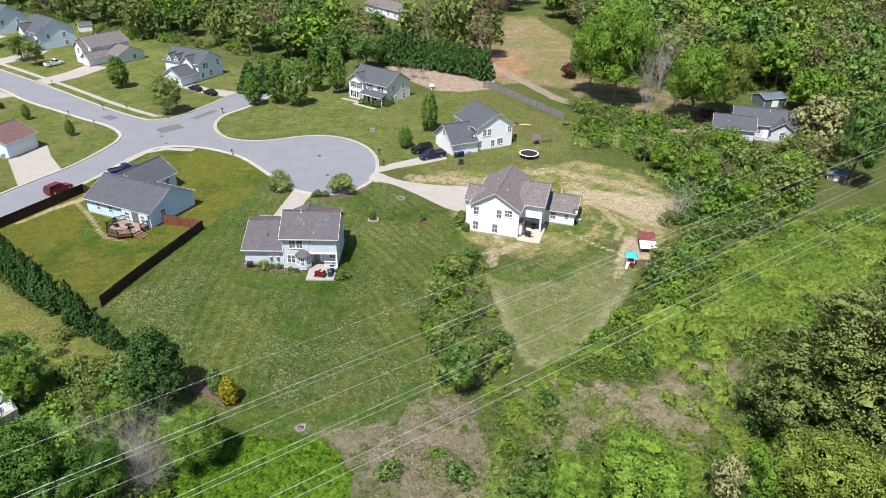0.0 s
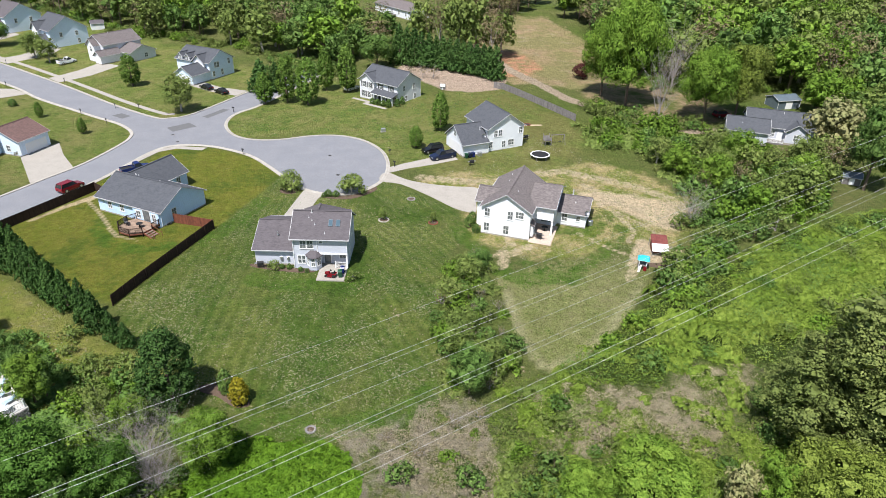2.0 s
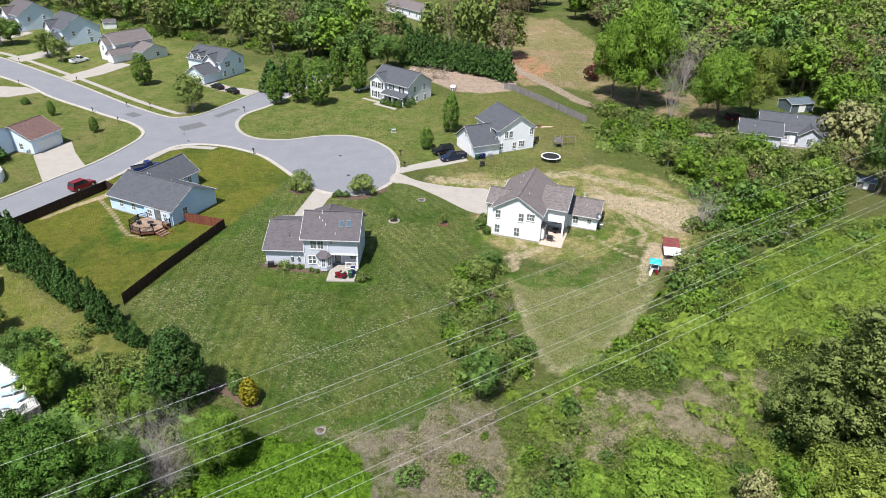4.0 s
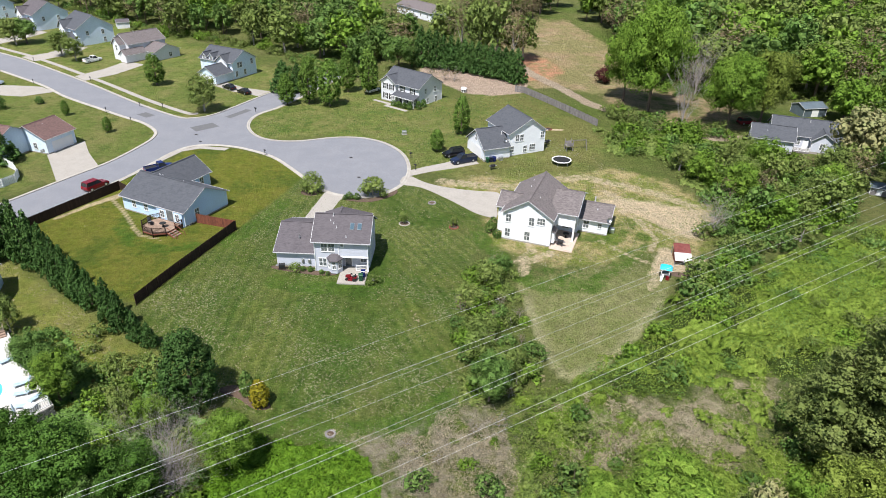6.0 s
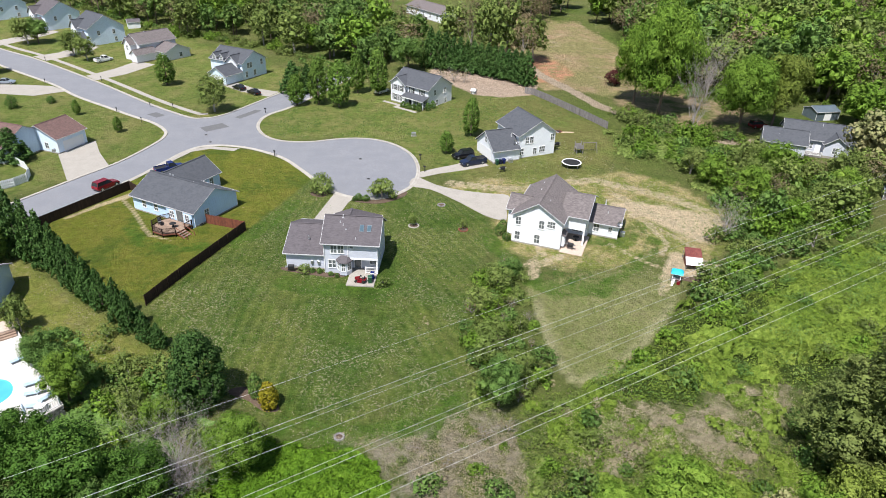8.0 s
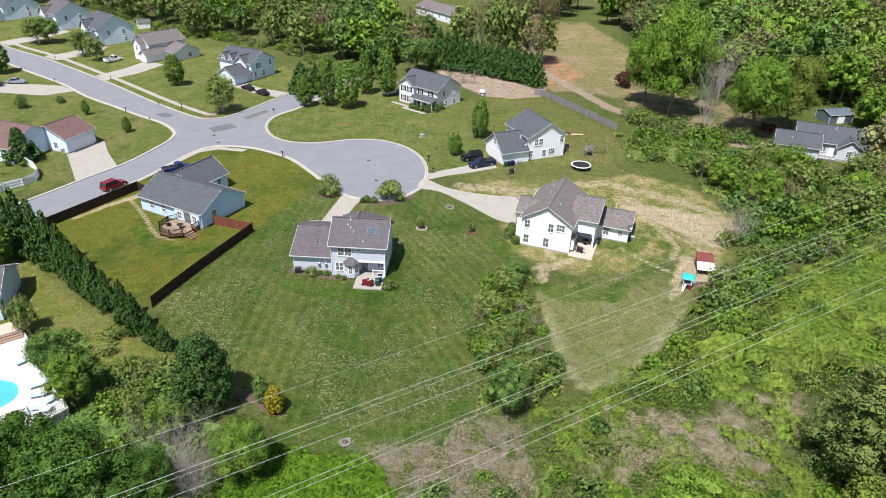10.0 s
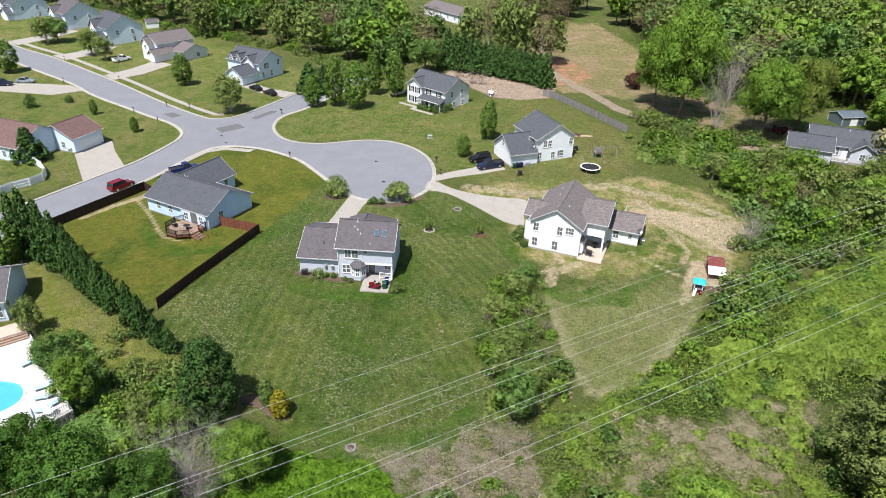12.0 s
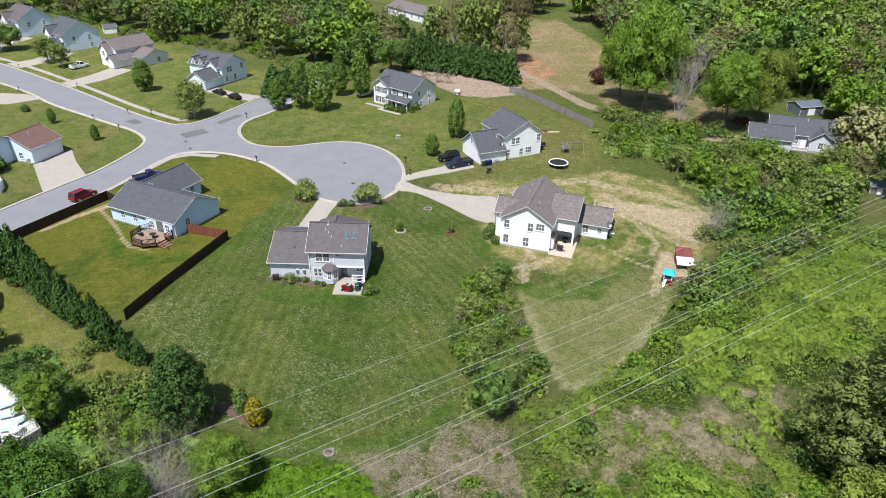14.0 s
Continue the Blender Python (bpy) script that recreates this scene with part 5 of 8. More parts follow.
def round_block():
    """Corners of a ball of radius 1, in 24 four-sided faces."""
    out = []
    for ax in range(3):
        for sign in (-1, 1):
            for u in (-1, 0):
                for v in (-1, 0):
                    q = np.array([[u, v], [u + 1, v], [u + 1, v + 1], [u, v + 1]], float)
                    f = np.insert(q, ax, sign, axis=1)
                    out.append(f[::sign if ax != 1 else -sign] / np.linalg.norm(f, axis=1)[::sign if ax != 1 else -sign, None])
    return np.array(out)


BLOCK = round_block()


def crown_points(kind, n, core):
    """A crown about 1 high and 1 wide: leaves on clumps, clumps on lobes, with hollows between. core: how far the twiggy
    middle of a lobe fills it. Gives the leaves' places and normals, the lobes, and the middles' corners and normals."""
    lobe, r, squash = lobes_of(kind)
    flat = np.array((1, 1, squash))
    per = 6
    want = max(12, n // per)
    share = np.minimum(r, 0.22) ** 2
    w = rng.choice(len(lobe), want * 4, p=share / share.sum())
    d = rng.normal(size=(len(w), 3))
    d[:, 2] += 0.25
    d /= np.linalg.norm(d, axis=1)[:, None]
    c = lobe[w] + d * (r[w] * (0.82 + 0.26 * rng.random(len(w))))[:, None] * flat
    keep = c[:, 2] > 0.0
    for q, rr in zip(lobe, r):
        keep &= np.linalg.norm((c - q) / flat, axis=1) > 0.74 * rr
    at = np.flatnonzero(keep)[:want]
    c, d, w = c[at], d[at], w[at]
    size = r[w] * 0.26 * (0.65 + 0.7 * rng.random(len(c)))
    off = rng.normal(size=(len(c), per, 3)) + d[:, None, :] * 0.9
    off /= np.linalg.norm(off, axis=2)[..., None]
    reach = size[:, None, None] * (0.75 + 0.45 * rng.random((len(c), per, 1)))
    p = (c[:, None, :] + off * reach * flat).reshape(-1, 3)
    nrm = (off * 0.55 + d[:, None, :] * 0.85).reshape(-1, 3)
    up = 0.5 if kind == "tiers" else 0.15
    nrm[:, 2] += up
    mid = lobe[:, None, None] + BLOCK[None] * (r * core)[:, None, None, None] * (0.88 + 0.24 * rng.random((len(lobe), 24, 1, 1))) * flat
    mid, mn = mid.reshape(-1, 4, 3), np.tile(BLOCK, (len(lobe), 1, 1)) + rng.normal(size=(24 * len(lobe), 1, 3)) * 0.75 + (0, 0, up)
    keep = mid.mean(1)[:, 2] > -0.02
    for k, (q, rr) in enumerate(zip(lobe, r)):
        keep &= (np.linalg.norm((mid.mean(1) - q) / flat, axis=1) > 0.7 * rr) | (np.arange(len(mid)) // 24 == k)
    keep &= core > 0.3
    return p, nrm, lobe, mid[keep], mn[keep]


def twigs(bm, base, tip, r, depth, spread):
    """A branch that forks."""
    base, tip = Vector(base), Vector(tip)
    mid = base.lerp(tip, 0.5) + Vector(rng.normal(size=3)) * (tip - base).length * 0.07
    tube(bm, [base, mid, tip], [r, r * 0.75, r * 0.45], 5 if depth > 1 else 4)
    if depth:
        d = tip - base
        for k in range(3 if depth > 1 else 4):
            q = Vector(rng.normal(size=3)) * spread * d.length
            q.z = abs(q.z) * 0.6
            twigs(bm, base.lerp(tip, 0.5 + 0.5 * rng.random()), tip + d * 0.45 + q, r * 0.45, depth - 1, spread)


def make_tree(name, kind, leaf, bark, n, leaf_size, height, width, trunk, label="", category="tree"):
    """A prototype tree: trunk with limbs, and a crown of many leaves."""
    t = new(name)
    t.empty_display_size = 0.5
    tagged(t, label=label, category=category)
    bm = bmesh.new()
    tr = 0.016 * height + 0.03
    if kind == "bare":
        tube(bm, [(0, 0, -0.3), (0.01 * height, 0, height * 0.3)], [tr * 1.2, tr], 7)
        for k in range(n or 11):
            a = k * 2.4 + rng.random()
            out = 0.13 + 0.16 * rng.random()
            twigs(bm, (0.005 * height, 0, height * (0.08 + 0.22 * k / (n or 11))), (math.cos(a) * width * out, math.sin(a) * width * out, height * (0.22 + 0.42 * k / (n or 11))), tr * (0.4 if not n else 0.22), 3 if height > 8 else 2, 0.34)
        part("trunk", bm, M[bark], t)
        p, nrm, *_ = crown_points("round", 300, 0.0)
        p = p * (width, width, height * 0.8) + (0, 0, height * 0.2)
        link("crown", raw_quads("crown", leaf_quads(p, leaf_size, nrm), M[leaf], nrm), t, "sparse brown buds and twigs")
        return t
    core = {"leaf_olive": 0.55, "leaf_brown": 0.0, "leaf_pine": 0.5, "leaf_cream": 0.55}.get(leaf, 0.64)
    p, nrm, c, mid, mn = crown_points(kind, n, core)
    size = np.array((width, width, height - trunk))
    p, c, mid = [q * size + (0, 0, trunk) for q in (p, c, mid)]
    if "shrub" in label:
        mid, mn = mid[::2], mn[::2]
    lean = rng.normal(size=2) * 0.02 * height
    topz = trunk + (height - trunk) * (0.9 if kind in ("cone", "tiers", "oval") else 0.6)
    tube(bm, [(0, 0, -0.3), (lean[0] * 0.3, lean[1] * 0.3, topz * 0.35), (lean[0] * 0.7, lean[1] * 0.7, topz * 0.7), (lean[0], lean[1], topz)], [tr * 1.25, tr, tr * 0.65, tr * 0.2], 7)
    if kind in ("round", "mound"):
        for q in c[:: max(1, len(c) // (14 if n > 2000 else 5))]:
            b = Vector((lean[0] * 0.5, lean[1] * 0.5, trunk * 0.8 + 0.35 * (q[2] - trunk * 0.8)))
            m1 = b.lerp(Vector(q), 0.5) + Vector((0, 0, -0.03 * height))
            tube(bm, [b, m1, Vector(q)], [tr * 0.45, tr * 0.28, tr * 0.08], 5)
    part("trunk", bm, M[bark], t)
    sz = leaf_size * (0.7 + 0.6 * rng.random(len(p)))
    co = np.concatenate([mid, leaf_quads(p, sz, nrm, stray=0.35)])
    nrm = nrm / np.linalg.norm(nrm, axis=1)[:, None] + rng.normal(size=nrm.shape) * 0.38
    SOFT[t.name] = (len(mid), np.concatenate([mn, np.repeat(nrm[:, None], 4, axis=1)]))
    link("crown", raw_quads("crown", co, M[leaf], SOFT[t.name][1]), t)
    return t


PROTO, SIZE, SOFT, USED = {}, {}, {}, set()


def proto(key, name, kind, leaf, bark, n, leaf_size, height, width, trunk, label, category="tree", variants=3):
    for i in range(variants):
        PROTO[f"{key}{i}"] = make_tree(name, kind, leaf, bark, n, leaf_size, height, width, trunk, label, category)
        SIZE[f"{key}{i}"] = (width, height)
        PROTO[f"{key}{i}"].location = (0, 0, -900)


def plant(key, x, y, width, height, label="", group=""):
    """Stands a plant of a kind on the ground, width and height in metres."""
    key = f"{key}{rng.integers(sum(k[:-1] == key for k in PROTO))}"
    src, (w, h) = PROTO[key], SIZE[key]
    m = pose(x, y, fz(x, y), 0, 0, rng.random() * 360)
    if key in USED:
        src = copy_thing(src, m)
    else:
        src.matrix_basis = m
        USED.add(key)
    src.scale = (width / w, width / w, height / h)
    return tagged(src, label=label, group=group)


proto("pear", "tree", "oval", "leaf_pear", "bark", 4600, 0.2, 9, 5, 0.9, "upright green lawn tree in full leaf")
proto("olive", "tree", "round", "leaf_olive", "grey_bark", 5200, 0.16, 10, 7.5, 0.4, "olive green tree in thin spring leaf")
proto("broad", "tree", "round", "leaf", "bark", 7500, 0.19, 13, 10, 1.6, "broad green tree in spring leaf")
proto("lime", "tree", "round", "leaf_lime", "bark", 7000, 0.19, 12, 9, 1.6, "bright green leafy tree")
proto("crape", "tree", "mound", "leaf_olive", "grey_bark", 2200, 0.17, 4.4, 4.5, 0.4, "small ornamental tree with thin olive leaves")
proto("cone", "evergreen", "cone", "leaf_dark", "bark", 4200, 0.17, 9, 4.4, 0.2, "dark green conical evergreen in a row", "evergreen")
proto("widecone", "evergreen", "oval", "leaf_dark", "bark", 12000, 0.15, 9, 6.2, 0.1, "dense dark green conifer beside the lawn", "evergreen", 1)
proto("hedge", "evergreen", "cone", "leaf_dark", "bark", 2400, 0.3, 10, 7.0, 0.0, "dense dark evergreen in a tall hedge", "evergreen")
proto("redbush", "shrub", "mound", "leaf_red", "bark", 1600, 0.2, 4, 4, 0.2, "dark red leafed shrub", "shrub", 1)
proto("bare", "tree", "bare", "leaf_brown", "twig", 0, 0.2, 12, 8, 0, "grey leafless tree with fine twigs", "tree", 2)
proto("yellow", "shrub", "oval", "leaf_yellow", "bark", 3600, 0.12, 3.2, 2.1, 0.05, "golden yellow garden shrub", "shrub", 1)
proto("ball", "shrub", "oval", "leaf", "bark", 1400, 0.14, 2.6, 2.2, 0.05, "rounded green garden shrub", "shrub", 2)
proto("cream", "tree", "round", "leaf_cream", "bark", 3000, 0.36, 11, 9, 1.2, "tree in cream coloured blossom", "tree", 2)
proto("pine", "tree", "tiers", "leaf_pine", "bark", 22000, 0.15, 18, 10, 1.5, "tall dark pine with layered boughs", "pine", 2)
proto("nearoak", "tree", "round", "leaf_oak", "bark", 20000, 0.15, 12, 11, 1.6, "broad yellow-green tree in fresh leaf", "tree", 2)
proto("nearbroad", "tree", "round", "leaf_lime", "bark", 20000, 0.14, 9, 9, 1.0, "broad green tree at the thicket's edge", "tree", 2)
proto("deepbroad", "tree", "round", "leaf_deep", "bark", 18000, 0.14, 9, 9, 1.0, "broad dark green tree among brambles", "tree", 2)
proto("wood", "tree", "round", "leaf", "bark", 1900, 0.29, 13, 9, 0.8, "leafy green woodland tree")
proto("woodlime", "tree", "round", "leaf_lime", "bark", 1900, 0.29, 13, 9, 0.8, "bright green woodland tree")
proto("woodolive", "tree", "round", "leaf_olive", "grey_bark", 1900, 0.28, 13, 8, 0.8, "olive green woodland tree in new leaf")
proto("woodbud", "tree", "round", "leaf_brown", "grey_bark", 1700, 0.24, 13, 8, 1.2, "brownish budding woodland tree")
proto("shrub", "shrub", "mound", "leaf", "bark", 640, 0.17, 2.6, 3.6, 0.0, "green wild shrub in the thicket", "shrub")
proto("limeshrub", "shrub", "mound", "leaf_lime", "bark", 640, 0.17, 2.4, 3.6, 0.0, "bright green wild shrub in the thicket", "shrub")
proto("oliveshrub", "shrub", "mound", "leaf_olive", "grey_bark", 640, 0.15, 2.8, 3.4, 0.0, "olive green scrubby shrub", "shrub")
proto("brush", "shrub", "bare", "leaf_brown", "twig", 34, 0.10, 8.2, 8.6, 0, "dense grey leafless brush with fine twigs", "shrub", 1)
proto("drybush", "shrub", "bare", "leaf_brown", "twig", 0, 0.16, 3, 3.5, 0, "grey leafless brush with fine twigs", "shrub", 2)

# ---- trees and shrubs that stand by themselves: x, y, width, height ----
STANDING = dict(
    pear=[(-74.2, 82.3, 5.8, 8.6), (-34.2, 66.9, 4.9, 8.1), (-28.8, 68.6, 5.6, 12.1), (-23.1, 66.8, 6.8, 12.0), (-20.1, 80.3, 5.0, 11.3), (-14.0, 78.4, 5.9, 12.8), (10.8, 45.1, 4.4, 9.1), (5.3, 34.8, 3.4, 5.0), (-128.1, 88.2, 7.0, 9.3), (-61.6, -16.2, 5.0, 7.2), (-85.0, 53.7, 2.1, 3.7), (-69.8, 42.5, 2.2, 3.7)],
    olive=[(-136.0, 121.9, 9.2, 9.1), (-114.8, 110.1, 8.0, 8.2), (64, 17, 7, 8), (74.5, 9, 8, 8.5), (56, 27, 6, 6), (68, 27, 7, 8), (84, 20, 8, 9), (-53.4, 59.6, 9.0, 9.6), (-107.9, 105.0, 6.4, 7.9), (-48.5, -32.1, 3.6, 5.5), (-27.4, -46.4, 3.7, 5.7)],
    broad=[(-7.4, 102.8, 10.8, 10.9), (-133.1, 123.0, 8.4, 8.6), (-41.2, -39.2, 4.8, 6.0), (-35.6, -42.6, 4.6, 5.6), (-38.8, -41.2, 4.4, 5.4), (93.3, 14.7, 10.1, 18.2), ],
    crape=[(-17.8, 12.8, 4.2, 4.4), (-6.4, 11.0, 5.2, 4.6), (-0.1, 0.5, 1.5, 3.0), (8.5, -0.3, 1.3, 2.6)],
    cone=[(-82.2, 23.2, 7.4, 7.3), (-62.6, -11.6, 4.6, 9.8), (-59.4, -13.2, 5.0, 11.4), (-56.4, -14.7, 4.4, 10.4), (-53.3, -16.6, 4.2, 9.6), (-50.4, -18.7, 3.9, 8.8), (-47.8, -20.8, 3.6, 7.8), (-45.6, -22.6, 3.3, 7.6), (-43.0, -24.8, 3.6, 7.2),
          (-40.6, -26.4, 3.3, 6.4), (-37.3, -28.7, 3.2, 6.6), (-34.9, -30.7, 3.3, 6.3), (-32.3, -32.4, 2.6, 4.6), (-30.3, -33.4, 2.3, 3.8)],
    hedge=[(-37.6, 78.4, 8.6, 9.0), (-33.8, 79.6, 6.4, 8.0), (-0.6, 107.6, 8.1, 12.5), (1.8, 106.8, 7.3, 11.4), (4.2, 104.9, 7.3, 11.5), (6.4, 104.1, 6.7, 10.4), (8.7, 102.2, 6.9, 10.5), (10.8, 101.7, 6.5, 9.7), (12.8, 100.2, 6.8, 9.9), (14.8, 99.2, 6.4, 9.3), (16.8, 97.2, 6.7, 9.7), (18.7, 96.2, 6.4, 9.1), (20.6, 94.2, 6.9, 9.4), (22.5, 93.2, 6.5, 8.9), (24.4, 91.3, 6.9, 9.4), (26.0, 89.8, 6.6, 9.2), (27.6, 87.4, 7.1, 9.9)],
    redbush=[(52.8, 88.8, 4.8, 5.6), (-65.6, -7.9, 2.5, 2.2)],
    lime=[(-36.4, -43.6, 5.0, 6.6), (40.6, -57.8, 5.1, 7.6), (62, 12, 7, 8.2), (70, 21, 8, 9.5), (57.5, 20.5, 6, 6.4), (79, 12, 7.5, 8.5), (66, 3.5, 6, 6)],
    nearoak=[(84.0, 54.2, 13.8, 19.5), (45.6, -59.4, 11.0, 10.5), (52.0, -61.0, 9.0, 9.0)],
    nearbroad=[(-15.2, -51.2, 6.2, 7.4), (59.1, 63.3, 17.0, 27.5), (54.8, 71.8, 12.5, 21.0), (75.0, 51.5, 13.9, 19.0), (29.4, -56.8, 9.6, 7.3), (22.5, -57.3, 6.1, 6.4), ],
    deepbroad=[(-29.2, -56.7, 9.7, 9.3), (-23.4, -55.7, 7.2, 7.3), (-35.5, -54.4, 7.8, 8.3)],
    bare=[(63.4, 50.3, 6.0, 16), (76.3, 78.6, 8.0, 15), (52.9, -1.0, 4.7, 5.7)],
    brush=[(-21.2, -52.0, 6.6, 6.4), (-19.4, -54.4, 4.6, 4.8)],
    widecone=[(-22.1, -42.0, 7.0, 10.1)],
    yellow=[(-14.3, -42.1, 2.5, 3.6)],
    ball=[(-16.2, -40.6, 2.0, 3.6), (-102.8, 57.0, 3.1, 3.4), (-96.1, 62.3, 2.3, 1.9)],
    cream=[(93.4, 28.2, 12.5, 14.5), (37.6, -57.4, 3.9, 6.7)],
    pine=[(55.7, -53.1, 13.5, 24.5), (51.2, -50.8, 14.0, 20.5), (49.0, -47.4, 10.0, 14.5), (62.7, -44.2, 13.8, 22.0), (58.0, -48.0, 13.0, 20.0)],
)
for key, rows in STANDING.items():
    for row in rows:
        plant(key, *row)


# ---- woods and thickets ----
def scatter(poly, spacing, seed):
    """Places about one spacing apart inside an outline."""
    g = np.random.default_rng(seed)
    xs, ys = [p[0] for p in poly], [p[1] for p in poly]
    out = []
    for x in np.arange(min(xs), max(xs), spacing):
        for y in np.arange(min(ys), max(ys), spacing):
            q = (x + g.uniform(-0.45, 0.45) * spacing, y + g.uniform(-0.45, 0.45) * spacing)
            if inside(poly, np.array(q[0]), np.array(q[1])) > 0:
                out.append((round(q[0], 2), round(q[1], 2)))
    return out


def wood(poly, spacing, mix, size, seed, near=1e9):
    """Fills an outline with trees or shrubs; those beyond y = near are joined into one growth of each leaf colour."""
    far = {}
    for x, y in scatter(poly, spacing, seed):
        k = mix[rng.integers(len(mix))]
        h = rng.uniform(*size)
        w = h * rng.uniform(0.72, 0.98) if "shrub" not in k else h * rng.uniform(1.1, 1.6)
        if y < near or k == "drybush":
            plant(k, x, y, w, h)
        else:
            far.setdefault(k, []).append((x, y, w, h))
    for k, rows in far.items():
        co, soft, bm, leaf = [], [], bmesh.new(), None
        for x, y, w, h in rows:
            i = f"{k}{rng.integers(sum(q[:-1] == k for q in PROTO))}"
            me = next(o for o in PROTO[i].children if o.name.startswith("crown")).data
            leaf = me.materials[0]
            v = np.empty(len(me.vertices) * 3, np.float32)
            me.vertices.foreach_get("co", v)
            v = v.reshape(-1, 4, 3)
            take = rng.random(len(v)) < (0.95 if y < 0 else 0.62 if "shrub" in k else 0.5)
            pw, ph = SIZE[i]
            a = rng.random() * 6.28
            r = np.array(((math.cos(a), math.sin(a), 0), (-math.sin(a), math.cos(a), 0), (0, 0, 1)))
            take[:SOFT[PROTO[i].name][0]] = True
            soft.append(SOFT[PROTO[i].name][1][take] @ r)
            co.append((v[take] @ r) * (w / pw, w / pw, h / ph) + (x, y, fz(x, y)))
            z = fz(x, y)
            tube(bm, [(x, y, z - 0.3), (x + 0.15, y, z + h * 0.4), (x, y + 0.2, z + h * 0.85)], [0.018 * h, 0.013 * h, 0.004 * h], 5)
            if "shrub" not in k:
                for j in range(4):
                    b = rng.random() * 6.28
                    tube(bm, [(x + 0.1, y, z + h * (0.3 + 0.08 * j)), (x + math.cos(b) * w * 0.35, y + math.sin(b) * w * 0.35, z + h * (0.55 + 0.09 * j))], [0.007 * h, 0.002 * h], 4)
        what = {"wood": "leafy green trees of the wood", "woodlime": "bright green trees of the wood", "woodolive": "olive green trees of the wood in new leaf", "woodbud": "brownish budding trees of the wood",
                "shrub": "green wild shrubs in the thicket", "limeshrub": "bright green shrubs in the thicket", "oliveshrub": "olive green scrub in the thicket"}[k]
        ob = tagged(new("thicket" if "shrub" in k else "woodland"), label=what, category="thicket" if "shrub" in k else "woodland", kind="stuff")
        tagged(part("trunks", bm, M["bark"], ob), kind="stuff")
        tagged(link("leaves", raw_quads("leaves", np.concatenate(co), leaf, np.concatenate(soft)), ob), kind="stuff")


WEST_WOOD = [(-200, 190), (-185, 182), (-152, 180), (-118, 157), (-102, 141), (-82, 135), (-54, 124), (-44, 114), (-36, 106), (-24, 114), (-16, 143), (-20, 178), (-22, 200), (-200, 200)]
TOP_WOOD = [(14, 205), (22, 176), (30, 158), (38, 160), (50, 188), (62, 205), (62, 212), (14, 212)]
EAST_WOOD = [(66, 132), (64, 96), (74, 74), (84, 86), (100, 80), (125, 70), (160, 110), (205, 170), (205, 200), (66, 200), (60, 180)]
SOUTH_EAST_WOOD = [(109, 66), (104, 50), (101, 30), (130, 26), (160, 60), (160, 110), (124, 78)]
wood(WEST_WOOD, 8.0, ("wood", "woodolive", "woodolive", "woodbud", "woodlime"), (9, 15), 1, 130)
wood(TOP_WOOD, 7.0, ("woodolive", "woodbud", "wood"), (10, 16), 2, 0)
for x, y, w, h, k in ((6, 121, 11, 17, "woodolive"), (12, 116, 11, 19, "woodbud"), (18, 113, 12, 20, "woodolive"), (23.5, 109, 12, 20, "woodolive"), (28, 105, 10, 17, "woodbud"), (20, 120, 11, 18, "woodbud"), (32, 112, 10, 15, "woodolive")):
    plant(k, x, y, w, h)
wood(EAST_WOOD, 8.2, ("wood", "woodolive", "woodlime", "woodolive", "woodlime", "woodolive", "woodbud"), (11, 20), 3, 96)
wood(SOUTH_EAST_WOOD, 6.5, ("wood", "woodlime", "woodolive"), (7, 13), 4, 60)
wood([(-22, 106), (-8, 112), (-2, 118), (-6, 150), (-14, 145)], 7.0, ("woodolive", "woodbud", "wood"), (9, 13), 5)
wood([(-44, 94), (-34, 92), (-20, 94), (-12, 100), (-26, 106), (-38, 108)], 3.4, ("shrub", "oliveshrub", "shrub"), (1.6, 3.4), 6)
# undergrowth along the edges of the woods
wood([(-150, 178), (-119, 156), (-102, 139), (-82, 133), (-54, 122), (-44, 112), (-36, 104), (-32, 109), (-44, 119), (-54, 129), (-82, 140), (-102, 147), (-119, 164), (-150, 185)], 3.2, ("shrub", "oliveshrub", "oliveshrub", "limeshrub"), (1.6, 3.8), 41, 0)
wood([(-28, 108), (-14, 114), (-12, 140), (-22, 140), (-30, 118)], 3.6, ("shrub", "oliveshrub"), (1.4, 3.0), 42, 0)
wood([(64, 130), (62, 94), (72, 72), (84, 84), (100, 77), (118, 70), (122, 78), (100, 88), (84, 96), (74, 90), (70, 130)], 3.8, ("shrub", "oliveshrub", "limeshrub"), (1.4, 3.6), 43, 0)
wood([(44.5, 60), (51, 65.5), (58, 57), (66, 50.5), (76, 47.5), (76, 43), (66, 45), (57, 48), (50, 54)], 3.0, ("oliveshrub", "shrub", "limeshrub", "oliveshrub"), (2.4, 4.6), 44, 8)
# belt between the white house and the wood
wood([(44, 50), (45, 37), (55, 28), (58, 11), (54, 2), (62, -6), (76, 2), (95, 28), (76, 33), (66, 40), (54, 52)], 3.4,
     ("shrub", "limeshrub", "oliveshrub", "limeshrub", "shrub", "limeshrub"), (2.2, 5.2), 7, 8)
wood([(58, 10), (64, 0), (78, 4), (95, 26), (78, 29), (66, 22)], 6.5, ("woodolive", "wood", "woodolive", "woodbud", "woodolive"), (5, 9), 8)
wood([(49, 0), (53, -6), (46, -15), (42, -21), (45, -24), (56, -12), (62, -4), (54, 2)], 2.8, ("shrub", "shrub", "limeshrub", "oliveshrub"), (1.6, 3.2), 9)
